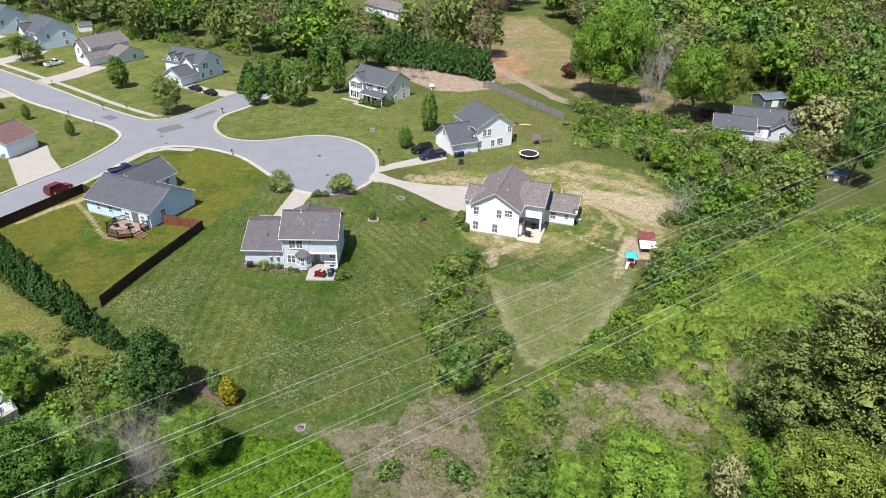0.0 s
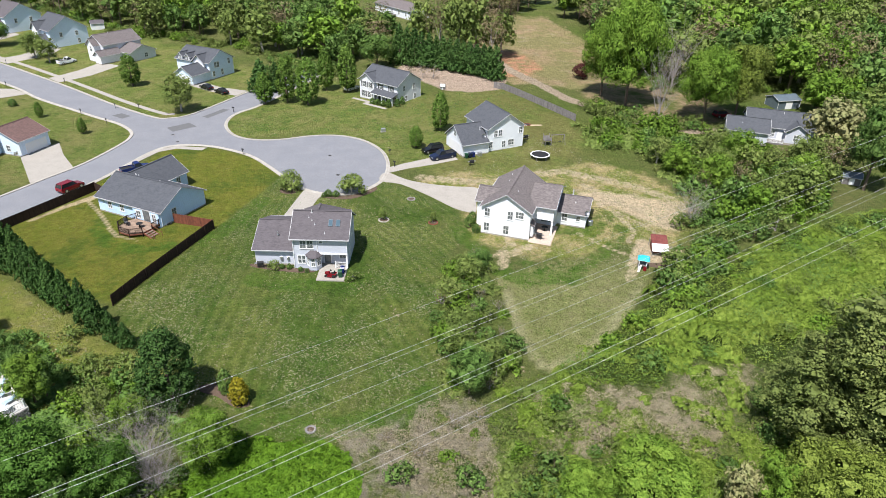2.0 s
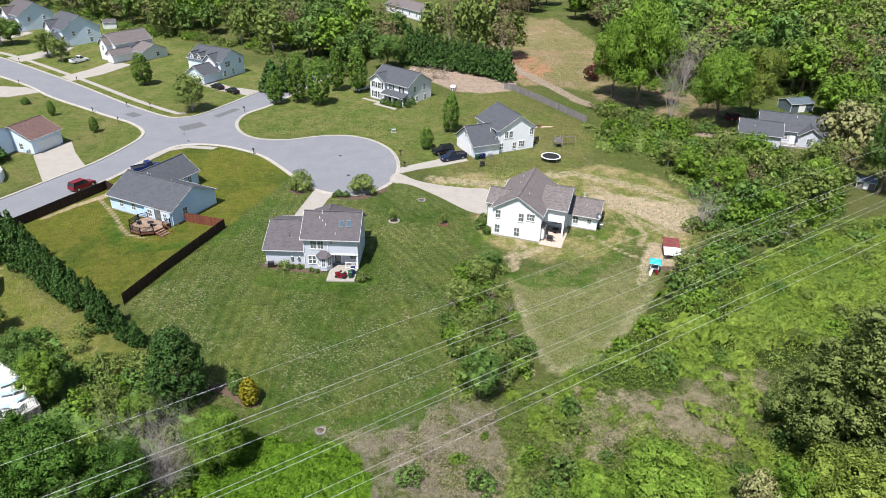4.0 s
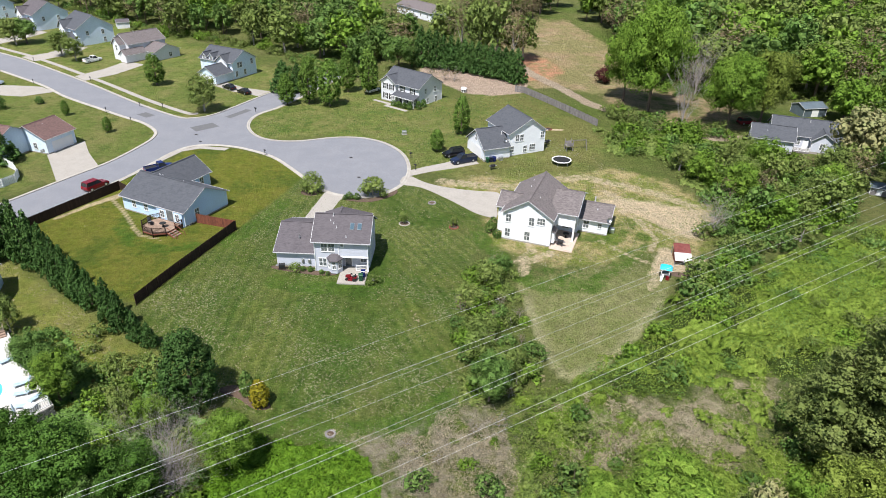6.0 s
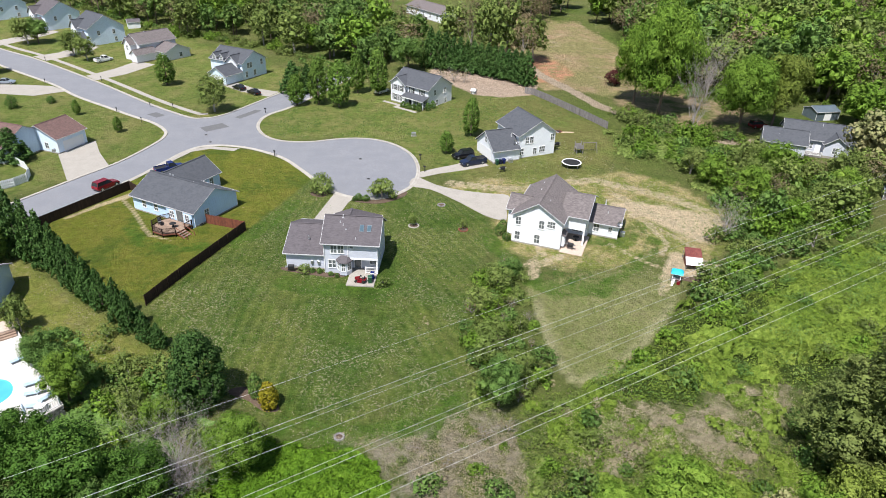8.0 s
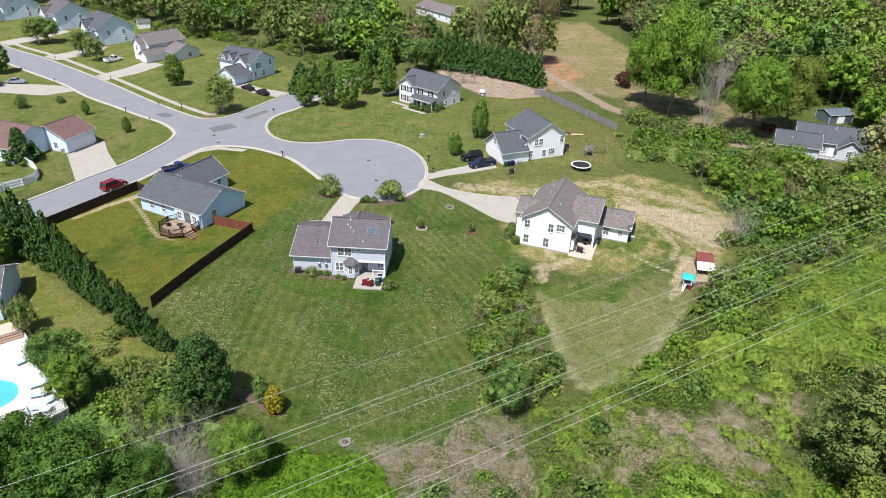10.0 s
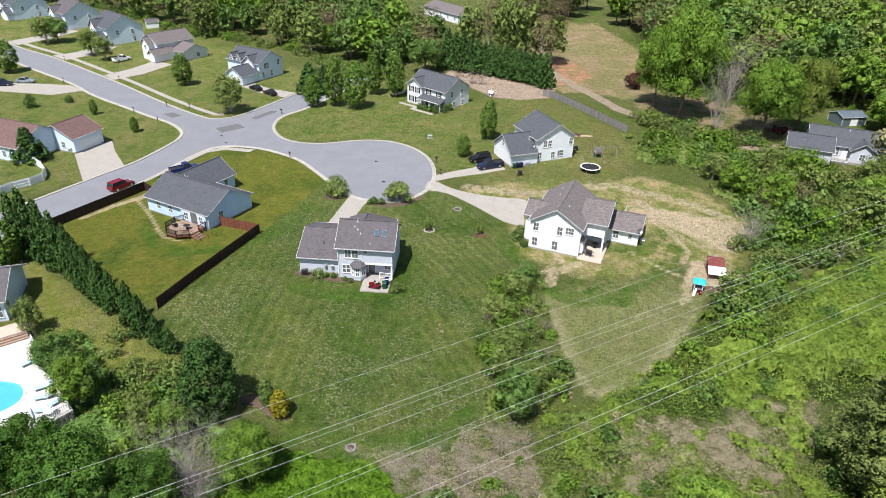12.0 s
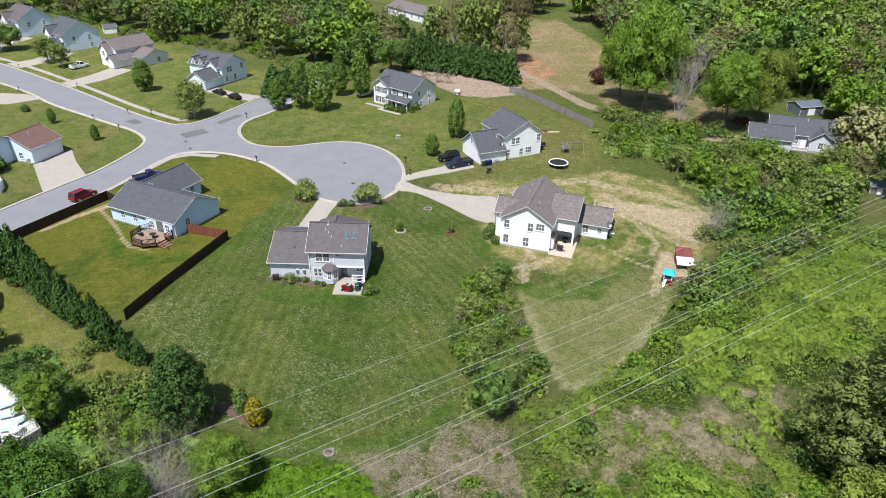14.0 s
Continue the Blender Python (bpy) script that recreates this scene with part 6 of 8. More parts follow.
# thicket between the two lawns
wood([(9, -15), (17, -13), (17.6, -22), (18.6, -31), (19, -36), (15.5, -40.5), (11, -42), (9.4, -37), (8.6, -28)], 2.3, ("oliveshrub", "limeshrub", "oliveshrub", "limeshrub", "shrub", "drybush"), (1.4, 3.0), 10)
for x, y, w, h, k in ((12.4, -40.8, 5.4, 7.0, "broad"), (14.6, -36.6, 4.6, 4.8, "olive"), (11.6, -34.6, 4.4, 4.6, "olive"), (12, -31, 4.4, 4, "olive"), (13.5, -19, 4.6, 3.8, "olive"), (15.5, -15.5, 4, 3.2, "broad"), (10.5, -24, 4.2, 3.8, "olive")):
    plant(k, x, y, w, h)
# thicket round the pool terrace and down to the south-west corner
wood([(-47, -30.5), (-42, -33.5), (-38.5, -31.5), (-31, -36), (-25, -43), (-19, -46.5), (-18, -50), (-24, -47), (-30, -50), (-32, -42), (-33, -44), (-38, -40)], 2.9,
     ("shrub", "oliveshrub", "shrub", "limeshrub"), (1.3, 2.8), 11)
wood([(-40, -53), (-34, -51), (-28, -49.5), (-23, -50.5), (-17, -53), (-17, -62), (-48, -62)], 3.4, ("shrub", "limeshrub", "shrub"), (2.0, 3.6), 12)
wood([(-42, -58), (-22, -57), (-20, -64), (-46, -64)], 6.0, ("broad", "lime", "broad"), (5, 7), 13)
wood([(-36, -36), (-31, -34.5), (-25, -39), (-24, -44), (-30, -46), (-34, -41)], 2.3, ("oliveshrub", "shrub", "oliveshrub", "limeshrub"), (1.2, 2.8), 18)
plant("lime", -24.6, -47.4, 4.6, 5.4)
# low growth along the south edge
wood([(16, -47), (16, -42), (22, -39), (30, -42), (30, -47), (22, -52), (24, -60), (16, -60)], 3.0, ("shrub", "limeshrub", "oliveshrub", "drybush", "oliveshrub"), (0.5, 1.5), 14, -100)
wood([(14, -56), (44, -57), (46, -64), (12, -64)], 4.0, ("lime", "broad", "shrub"), (3.2, 5.5), 15)
wood([(45, -42), (50, -39), (66, -35), (70, -60), (47, -58)], 3.6, ("shrub", "limeshrub", "shrub"), (2.2, 4.5), 16, -100)
wood([(60, -34), (78, -4), (110, 8), (110, -50), (70, -50)], 5.0, ("shrub", "limeshrub", "oliveshrub"), (2.0, 4.0), 17, -40)

TOWER_EDGE = [(46.5, -14), (52, -7.5), (54.4, -1.5), (57.5, -5), (51, -15), (44.8, -23.7), (41.4, -27), (40.5, -24.5), (43, -18.5)]
wood(TOWER_EDGE, 2.5, ("shrub", "oliveshrub", "limeshrub", "shrub"), (2.2, 4.2), 53)
# dry shrubs on the mulched slope
for x, y, w, h in ((3.2, 92.6, 3.4, 3.4), (6.8, 91.0, 3.6, 3.6), (9.8, 89.6, 3.2, 3.6)):
    plant("drybush", x, y, w, h, label="brown half-dead shrub on the mulched slope")
# a few bushes among the cut stalks
for x, y, w, h, k in ((9.6, -50.4, 2.4, 1.5, "limeshrub"), (4.6, -52.6, 3.4, 1.6, "shrub"), (12.6, -47.2, 1.5, 1.2, "limeshrub"), (1.6, -49.2, 1.3, 0.8, "oliveshrub"), (8.2, -47.0, 1.2, 0.7, "oliveshrub"),
                      (11.6, -53.4, 3.6, 2.2, "shrub"), (13.4, -44.4, 2.6, 1.5, "drybush"), (10.4, -45.4, 2.2, 1.2, "drybush"), (6.4, -49.6, 2.4, 1.2, "drybush"), (3.0, -47.4, 1.8, 0.9, "drybush")):
    plant(k, x, y, w, h)
# bushes that rise out of the vines and the rough slope
wood([(24, -37), (33, -30), (42, -23), (56, -13), (76, 0), (76, -30), (50, -36), (40, -34), (30, -39)], 5.0, ("limeshrub", "shrub", "shrub", "oliveshrub"), (1.3, 2.9), 51, -100)
wood([(16, -50), (15, -43), (20, -40.5), (26, -41), (24, -48), (40, -50), (46, -46), (48, -54), (16, -56)], 4.0, ("limeshrub", "shrub", "oliveshrub", "shrub"), (1.1, 2.5), 52, -100)


# ---- climbing weeds that cover the ground ----
def carpet(name, poly, per_m2, height, size, material, seed, label, patchy=0.0, stand=0.45, aspect=1.3, lumps=2.4, ragged=4.0, bed=0.0):
    """Growth over an outline, in lumps with hollows between; stand: how far the leaves turn away from the lumps."""
    g = np.random.default_rng(seed)
    xs, ys = [p[0] for p in poly], [p[1] for p in poly]
    n = int((max(xs) - min(xs)) * (max(ys) - min(ys)) * per_m2)
    X, Y = g.uniform(min(xs), max(xs), n), g.uniform(min(ys), max(ys), n)
    d = inside(poly, X, Y) + ragged * (grain(X, Y, 2.2 if ragged < 5 else 4.0, seed) - 0.5)
    keep = (d > 0) & (g.random(n) < 1 - patchy * ease(0.54, 0.44, grain(X, Y, 5.0, seed + 90)))
    X, Y, d = X[keep], Y[keep], d[keep]

    def lump(x, y):
        rise = 0.55 + 0.9 * grain(x, y, lumps * 3.1, seed + 50)
        return height * (0.72 * domes(x, y, lumps, seed + 51) + 0.28 * domes(x, y, lumps * 0.36, seed + 52)) * rise
    hh = lump(X, Y)
    fall = np.clip(d / 1.5, 0.15, 1)
    nrm = np.stack([(hh - lump(X + 0.12, Y)) / 0.12, (hh - lump(X, Y + 0.12)) / 0.12, np.full(len(X), 1.0)], 1)
    nrm /= np.linalg.norm(nrm, axis=1)[:, None]
    c = np.stack([X, Y, gz(X, Y) + hh * fall * (0.84 + 0.2 * g.random(len(X))) + 0.05], 1)
    co = leaf_quads(c, size * (0.7 + 0.6 * g.random(len(X))), nrm, aspect, stand)
    soft = np.repeat((nrm + g.normal(size=nrm.shape) * 0.3)[:, None], 4, axis=1)
    if bed:
        # matted growth below the leaves
        gx, gy = np.meshgrid(np.arange(min(xs), max(xs), bed), np.arange(min(ys), max(ys), bed))
        gd = inside(poly, gx, gy) + ragged * (grain(gx, gy, 2.2 if ragged < 5 else 4.0, seed) - 0.5)
        gd -= 9 * patchy * ease(0.52, 0.46, grain(gx, gy, 5.0, seed + 90))
        gh = lump(gx, gy)
        gn = g.normal(size=(*gx.shape, 3)) * 0.55 + np.stack([(gh - lump(gx + 0.12, gy)) / 0.12, (gh - lump(gx, gy + 0.12)) / 0.12, np.ones(gx.shape)], -1)
        gp = np.stack([gx, gy, gz(gx, gy) + gh * np.clip(gd / 1.5, 0.0, 1) * 0.72 - 0.08], -1)
        ok = (gd[:-1, :-1] > 0) & (gd[1:, 1:] > 0) & (gd[1:, :-1] > 0) & (gd[:-1, 1:] > 0)
        co, soft = [np.concatenate([np.stack([q[:-1, :-1], q[:-1, 1:], q[1:, 1:], q[1:, :-1]], 2)[ok], r]) for q, r in ((gp, co), (gn, soft))]
    return tagged(link(name, raw_quads(name, co, material, soft)), label=label, category="undergrowth", kind="stuff")


EAST_FIELD = [(22, -37.5), (32, -31), (40, -22), (45, -24), (57, -12), (78, 2), (112, 8), (112, -40), (60, -36), (48, -37), (43, -35), (36, -40), (28, -40)]
carpet("undergrowth", EAST_FIELD, 48, 2.2, 0.15, M["leaf_field"], 21, "bright green vines covering the slope", 0.35, lumps=4.2, bed=0.4)
carpet("undergrowth", EAST_FIELD, 14, 2.6, 0.16, M["leaf"], 22, "darker green weeds among the vines", 0.97, lumps=3.0)
carpet("undergrowth", [(-16.5, -46.2), (-9.5, -46.6), (-4.5, -47.2), (-0.2, -50), (1, -56), (4, -64), (-18, -64), (-17, -52)], 120, 1.0, 0.15, M["leaf_vine"], 23, "dense bright green vine carpet", lumps=1.7, bed=0.3)
carpet("undergrowth", [(-50, -30), (-38, -31), (-28, -36), (-18, -44), (-17, -54), (-46, -56), (-36, -45)], 22, 1.1, 0.16, M["leaf"], 25, "green weeds and brambles on rough ground", 0.97, bed=0.4)
carpet("undergrowth", [(9, -16), (17.5, -13), (18.2, -24), (19.5, -35), (15, -41), (10, -42), (8.5, -30)], 34, 1.4, 0.16, M["leaf_olive"], 26, "olive weeds between the lawns", 0.8, bed=0.35)
carpet("undergrowth", [(42, 50), (43, 35), (54, 26), (57, 10), (60, 8), (95, 28), (66, 44)], 12, 1.4, 0.26, M["leaf_olive"], 27, "olive scrub along the wood's edge", 0.5, bed=0.5)
STRAW = [(21, -40.6), (25.9, -39.1), (30.3, -40.6), (34.1, -41.3), (41.2, -36.2), (48.6, -36.8), (46.1, -41.3), (40.8, -46.3), (37.5, -50.2), (34.1, -47.7), (28.8, -49), (20.3, -49.4), (19.6, -45.6)]
carpet("dry_grass", STRAW, 130, 0.9, 0.032, M["dry_blade"], 28, "pale dry grass on the slope", 0.8, 0.9, 10.0, 1.7, 5.0)
carpet("undergrowth", STRAW, 16, 1.1, 0.14, M["leaf_field"], 36, "green brambles among the dry grass", 0.97, lumps=1.8, ragged=-7.0, bed=0.35)
carpet("dry_grass", [(-6.2, -46.2), (0, -45.6), (4.4, -44.6), (8.9, -41.1), (12.1, -43), (14.6, -45), (14, -49), (16, -62), (-4, -62), (0.5, -53.7), (-0.2, -50.2), (-2.9, -48)], 100, 0.7, 0.03, M["dry_blade"], 29, "pale dry grass and cut stalks", 0.85, 1.2, 10.0, 1.4, 5.0)
carpet("dry_grass", [(-12, -45.8), (2, -45), (9, -40), (10, -41.5), (3, -47.4), (-4, -48)], 16, 0.12, 0.035, M["dry_blade"], 30, "pale grass cuttings at the lawn's edge", 0.8, 0.8, 6.0)
SLOPE = [(13.2, -54), (15.2, -49), (13.8, -45.5), (16, -40), (24, -37), (30, -38.5), (26, -43), (30, -45.5), (40, -47.5), (48, -43), (60, -38), (60, -62), (10, -62)]
carpet("undergrowth", SLOPE, 56, 1.3, 0.14, M["leaf_field"], 32, "bright green brambles on the rough slope", 0.75, bed=0.35)
carpet("undergrowth", SLOPE, 40, 1.1, 0.12, M["leaf_olive"], 31, "mixed olive weeds on the rough slope", 0.9, 0.7, 1.8, 1.6, bed=0.4)
carpet("dry_grass", SLOPE, 22, 0.4, 0.03, M["dry_blade"], 33, "dry stalks on the rough slope", 0.9, 1.2, 9.0)


# ---- tufts, clippings and stones on the grass ----
def strewn(name, poly, count, size, material, seed, label, cluster=3.0, flat=0.35, aspect=1.6, lo=0.46, hi=0.62):
    """Small pieces lying or growing in drifts over an outline."""
    g = np.random.default_rng(seed)
    xs, ys = [p[0] for p in poly], [p[1] for p in poly]
    X, Y = g.uniform(min(xs), max(xs), count * 5), g.uniform(min(ys), max(ys), count * 5)
    keep = (inside(poly, X, Y) > 0.2) & (g.random(len(X)) < 0.06 + ease(lo, hi, grain(X, Y, cluster, seed)))
    X, Y = X[keep][:count], Y[keep][:count]
    up = np.tile((0.0, 0.0, 1.0), (len(X), 1))
    co = leaf_quads(np.stack([X, Y, gz(X, Y) + 0.01], 1), size * (0.5 + g.random(len(X)) ** 2), up, aspect, flat)
    return tagged(link(name, raw_quads(name, co, material, up + g.normal(size=up.shape) * 0.2)), label=label, category="grass", kind="stuff")


LAWN, NORTH_LAWN = ZONES["lawn"], [(-37, 58), (-38, 49), (-34, 42), (-25, 42), (-15, 45), (-6, 42), (0, 35), (8, 36), (20, 46), (30, 50), (38, 58), (28, 76), (12, 74), (-2, 70), (-12, 70), (-22, 64), (-33, 68)]
OPEN_SIDE = [(14, -8), (24, -14), (40, -16), (48, -9), (54, 2), (56, 12), (50, 23), (42, 30), (30, 46), (20, 28), (8, 19), (14, 15), (30, 17), (40, 12), (36, -2), (28, -6), (17, -4)]
strewn("clippings", LAWN, 5200, 0.12, M["dry_thatch"], 61, "pale dry clippings lying on the mown lawn", 2.6, 0.3, 2.0)
strewn("weeds", LAWN, 5000, 0.15, M["leaf_deep"], 62, "dark green weeds in the mown lawn", 2.2, 0.4)
strewn("weeds", NORTH_LAWN, 6500, 0.20, M["leaf_deep"], 63, "dark green tufts in the north lawn", 2.8, 0.4)
strewn("clippings", NORTH_LAWN, 2200, 0.16, M["dry_thatch"], 64, "pale dry grass in the north lawn", 3.5, 0.4)
strewn("stones", OPEN_SIDE, 3600, 0.12, M["pale_stone"], 65, "pale stones and clods on worn ground", 2.2, 0.3, 1.2)
strewn("weeds", OPEN_SIDE, 4200, 0.15, M["leaf_olive"], 66, "olive tufts on worn ground", 3.0, 0.5)
strewn("clippings", ZONES["meadow"], 2000, 0.12, M["dry_thatch"], 67, "dry straw on the cut meadow", 2.5, 0.4, 2.0)
strewn("stones", ZONES["litter"], 1100, 0.11, M["dry_thatch"], 71, "pale chips and cut stalks on bare ground", 1.8, 0.4, 1.8)
strewn("stones", STRAW, 600, 0.12, M["dry_thatch"], 72, "pale clods among dry grass", 1.8, 0.4, 1.4)
strewn("weeds", ZONES["meadow"], 2600, 0.16, M["leaf_olive"], 68, "olive tufts on the cut meadow", 2.5, 0.5)
strewn("clippings", ZONES["side"], 2200, 0.18, M["dry_thatch"], 70, "pale dry tufts on the rough grass", 2.4, 0.5)


# ---- fences ----
def board_fence(points, height, wood_name, label, gap=0.155, rail=True, group=""):
    """A fence of upright boards on rails and posts."""
    f = thing("fence", *points[0], 0, z=0, label=label, category="fence", group=group)
    f.location = (0, 0, 0)
    meshes = []
    for k in range(3):
        bm = bmesh.new()
        h = height * (0.985 + 0.015 * k)
        box(bm, -gap * 0.46, gap * 0.46, -0.012, 0.012, 0.04, h)
        meshes.append(mesh_of(bm, "board", M[wood_name]))
    bm = bmesh.new()
    box(bm, -0.055, 0.055, -0.055, 0.055, -0.4, height * 0.99)
    post_me = mesh_of(bm, "post", M[wood_name])
    count = 0
    for a, b in zip(points, points[1:]):
        a, b = Vector(a), Vector(b)
        d = b - a
        ang = math.atan2(d.y, d.x)
        side = Vector((-d.y, d.x)).normalized() * 0.07
        n = int(d.length / gap)
        for i in range(n):
            p = a.lerp(b, (i + 0.5) / n)
            o = link("board", meshes[i % 3], f)
            o.matrix_local = Matrix.Translation((p.x, p.y, fz(p.x, p.y))) @ Matrix.Rotation(ang, 4, "Z")
        m = max(1, round(d.length / 2.4))
        for i in range(m + 1):
            p = a.lerp(b, i / m) + side
            o = link("post", post_me, f)
            o.matrix_local = Matrix.Translation((p.x, p.y, fz(p.x, p.y))) @ Matrix.Rotation(ang, 4, "Z")
        for i in range(m):
            p, q = a.lerp(b, i / m) + side * 0.5, a.lerp(b, (i + 1) / m) + side * 0.5
            for z in (0.35, height * 0.5, height - 0.3):
                bm = bmesh.new()
                obox(bm, (p.x, p.y, fz(p.x, p.y) + z), (q.x, q.y, fz(q.x, q.y) + z), 0.04, 0.09)
                part("rail", bm, M[wood_name], f)
    return f


board_fence([(-64, -9.4), (-60, -1.5), (-53.5, 11.4), (-50.8, 9.2)], 1.8, "fence_dark", "stained wooden privacy fence along the street, coloured darker for shade")
board_fence([(-35.0, -1.2), (-27.8, -3.4)], 1.75, "fence_red", "red stained wooden fence beside the blue house")
board_fence([(-27.8, -3.4), (-35.2, -25.6)], 1.75, "fence_dark", "stained wooden privacy fence beside the lawn, coloured darker for shade")
board_fence([(26.4, 78.4), (28.7, 76.9), (43.6, 51.3)], 1.8, "fence_grey", "weathered grey wooden fence behind the yard")
board_fence([(-95, 31.6), (-87.6, 26.8), (-81.9, 22.4), (-77.6, 19.2), (-75, 16.2), (-74, 13.6), (-75, 11.2), (-77, 8.8), (-79, 4)], 1.7, "white", "white panelled vinyl fence round a yard", 0.3)


# ---- vehicles ----
def loft(bm, sections):
    """A hull through rings of points."""
    rings = [[bm.verts.new(p) for p in s] for s in sections]
    k = len(rings[0])
    for a, b in zip(rings, rings[1:]):
        for i in range(k):
            bm.faces.new((a[i], a[(i + 1) % k], b[(i + 1) % k], b[i]))
    bm.faces.new(rings[0][::-1])
    bm.faces.new(rings[-1])


def vehicle(kind, x, y, rot, paint, label):
    """A parked car: hull, glasshouse, wheels, lamps. The front looks along local x."""
    L, W = {"sedan": (4.7, 1.8), "suv": (4.8, 1.9), "pickup": (5.7, 1.95)}[kind]
    v = thing("pickup_truck" if kind == "pickup" else "car", x, y, rot, label=label, category="truck" if kind == "pickup" else "car")
    v.location.z += 0.05
    deckz = {"sedan": 0.92, "suv": 1.05, "pickup": 1.12}[kind]
    top = {"sedan": 1.45, "suv": 1.75, "pickup": 1.85}[kind]
    h, w = L / 2, W / 2

    def ring(px, z0, z1, ww):
        return [(px, -ww, z0), (px, ww, z0), (px, ww * 1.0, (z0 + z1) / 2), (px, ww * 0.93, z1), (px, -ww * 0.93, z1), (px, -ww * 1.0, (z0 + z1) / 2)]
    bm = bmesh.new()
    nose = deckz * 0.8
    prof = [(-h, 0.45, deckz * 0.9, w * 0.86), (-h + 0.12, 0.3, deckz * 0.98, w * 0.95), (-h + 0.6, 0.25, deckz, w), (0.2 * h, 0.25, deckz, w), (0.45 * h, 0.25, deckz * 0.98, w), (h - 0.25, 0.28, nose, w * 0.95), (h, 0.4, nose * 0.82, w * 0.8)]
    loft(bm, [ring(*p) for p in prof])
    bmesh.ops.bevel(bm, geom=[e for e in bm.edges if e.calc_face_angle(0) > 0.6], offset=0.05, segments=2, affect="EDGES")
    part("body", bm, M[paint], v)
    back, front, roof0, roof1 = {"sedan": (-0.72 * h, 0.36 * h, -0.40 * h, 0.08 * h), "suv": (-0.95 * h, 0.38 * h, -0.85 * h, 0.12 * h), "pickup": (-0.12 * h, 0.48 * h, -0.06 * h, 0.24 * h)}[kind]
    z = deckz - 0.03
    tw = w * 0.76
    bm = bmesh.new()
    lo = [bm.verts.new(p) for p in ((back, -w * 0.9, z), (front, -w * 0.9, z), (front, w * 0.9, z), (back, w * 0.9, z))]
    hi = [bm.verts.new(p) for p in ((roof0, -tw, top - 0.05), (roof1, -tw, top - 0.05), (roof1, tw, top - 0.05), (roof0, tw, top - 0.05))]
    for i in range(4):
        bm.faces.new((lo[i], lo[(i + 1) % 4], hi[(i + 1) % 4], hi[i]))
    bm.faces.new(hi)
    part("window_glass", bm, M["car_glass"], v, "dark tinted glass")
    bm = bmesh.new()
    box(bm, roof0 - 0.06, roof1 + 0.06, -tw - 0.02, tw + 0.02, top - 0.07, top)
    bmesh.ops.bevel(bm, geom=bm.edges[:], offset=0.04, segments=2, affect="EDGES")
    part("roof", bm, M[paint], v)
    for sx, base, tip in ((-1, Vector((back, -w * 0.9, z)), Vector((roof0, -tw, top - 0.05))), (1, Vector((front, -w * 0.9, z)), Vector((roof1, -tw, top - 0.05)))):
        for sy in (1, -1):
            bm = bmesh.new()
            obox(bm, (base.x, base.y * sy, base.z), (tip.x, tip.y * sy, tip.z), 0.08, 0.07)
            part("pillar", bm, M[paint], v)
    if kind == "pickup":
        bm = bmesh.new()
        box(bm, -h + 0.12, -0.2 * h, -w * 0.8, w * 0.8, deckz - 0.02, deckz + 0.012)
        part("bed_liner", bm, M["dark"], v)
        for sy in (-1, 1):
            bm = bmesh.new()
            box(bm, -h + 0.06, -0.14 * h, sy * w * 0.9 - 0.06, sy * w * 0.9 + 0.06, deckz - 0.1, deckz + 0.14)
            part("bed_side", bm, M[paint], v)
        bm = bmesh.new()
        box(bm, -h + 0.02, -h + 0.1, -w * 0.9, w * 0.9, deckz - 0.35, deckz + 0.14)
        part("tailgate", bm, M[paint], v)
    r = 0.38 if kind != "sedan" else 0.33
    for sx in (-0.62, 0.64):
        for sy in (-1, 1):
            bm = bmesh.new()
            tube(bm, [(sx * h, sy * (w - 0.2), r), (sx * h, sy * (w + 0.01), r)], [r, r], 16)
            t = part("wheel", bm, M["dark"], v)
            bm = bmesh.new()
            tube(bm, [(sx * h, sy * (w - 0.05), r), (sx * h, sy * (w + 0.03), r)], [r * 0.6, r * 0.55], 10)
            part("rim", bm, M["steel"], t)
    for sy in (-1, 1):
        for sx, m in ((1, "white"), (-1, "lamp_red")):
            bm = bmesh.new()
            px = sx * (h - (0.1 if sx > 0 else 0.03))
            box(bm, px - 0.06, px + 0.06, sy * w * 0.62 - 0.18, sy * w * 0.62 + 0.18, nose * 0.72 if sx > 0 else deckz * 0.7, nose * 0.86 if sx > 0 else deckz * 0.84)
            part("headlight" if sx > 0 else "tail_light", bm, M[m], v)
    return v


vehicle("suv", -58.2, 11.9, 63, "paint_red", "red sport utility car parked on the street")
vehicle("pickup", -49.7, 20.8, 40, "paint_blue", "blue pickup truck on a driveway")
vehicle("pickup", 11.0, 28.8, 206, "paint_navy", "dark blue pickup truck on a driveway")
vehicle("suv", 8.9, 32.2, 206, "paint_black", "black car parked beside a pickup truck")
vehicle("sedan", -53.2, 80.2, 140, "paint_black", "black sedan parked on a driveway")
vehicle("sedan", -48.0, 76.2, 140, "paint_black", "black sedan parked near the street")
vehicle("pickup", -102.6, 104.6, 60, "paint_white", "white pickup truck beside a driveway")
vehicle("suv", -121.5, 75.0, 12, "paint_navy", "dark blue car parked on a driveway")
vehicle("sedan", -117.5, 78.6, 12, "paint_silver", "silver sedan parked on a driveway")
vehicle("suv", 81.5, 55.6, 15, "paint_red", "red car parked in tree shade")
vehicle("sedan", -13.2, 80.5, 55, "paint_white", "white car beside the cream house")


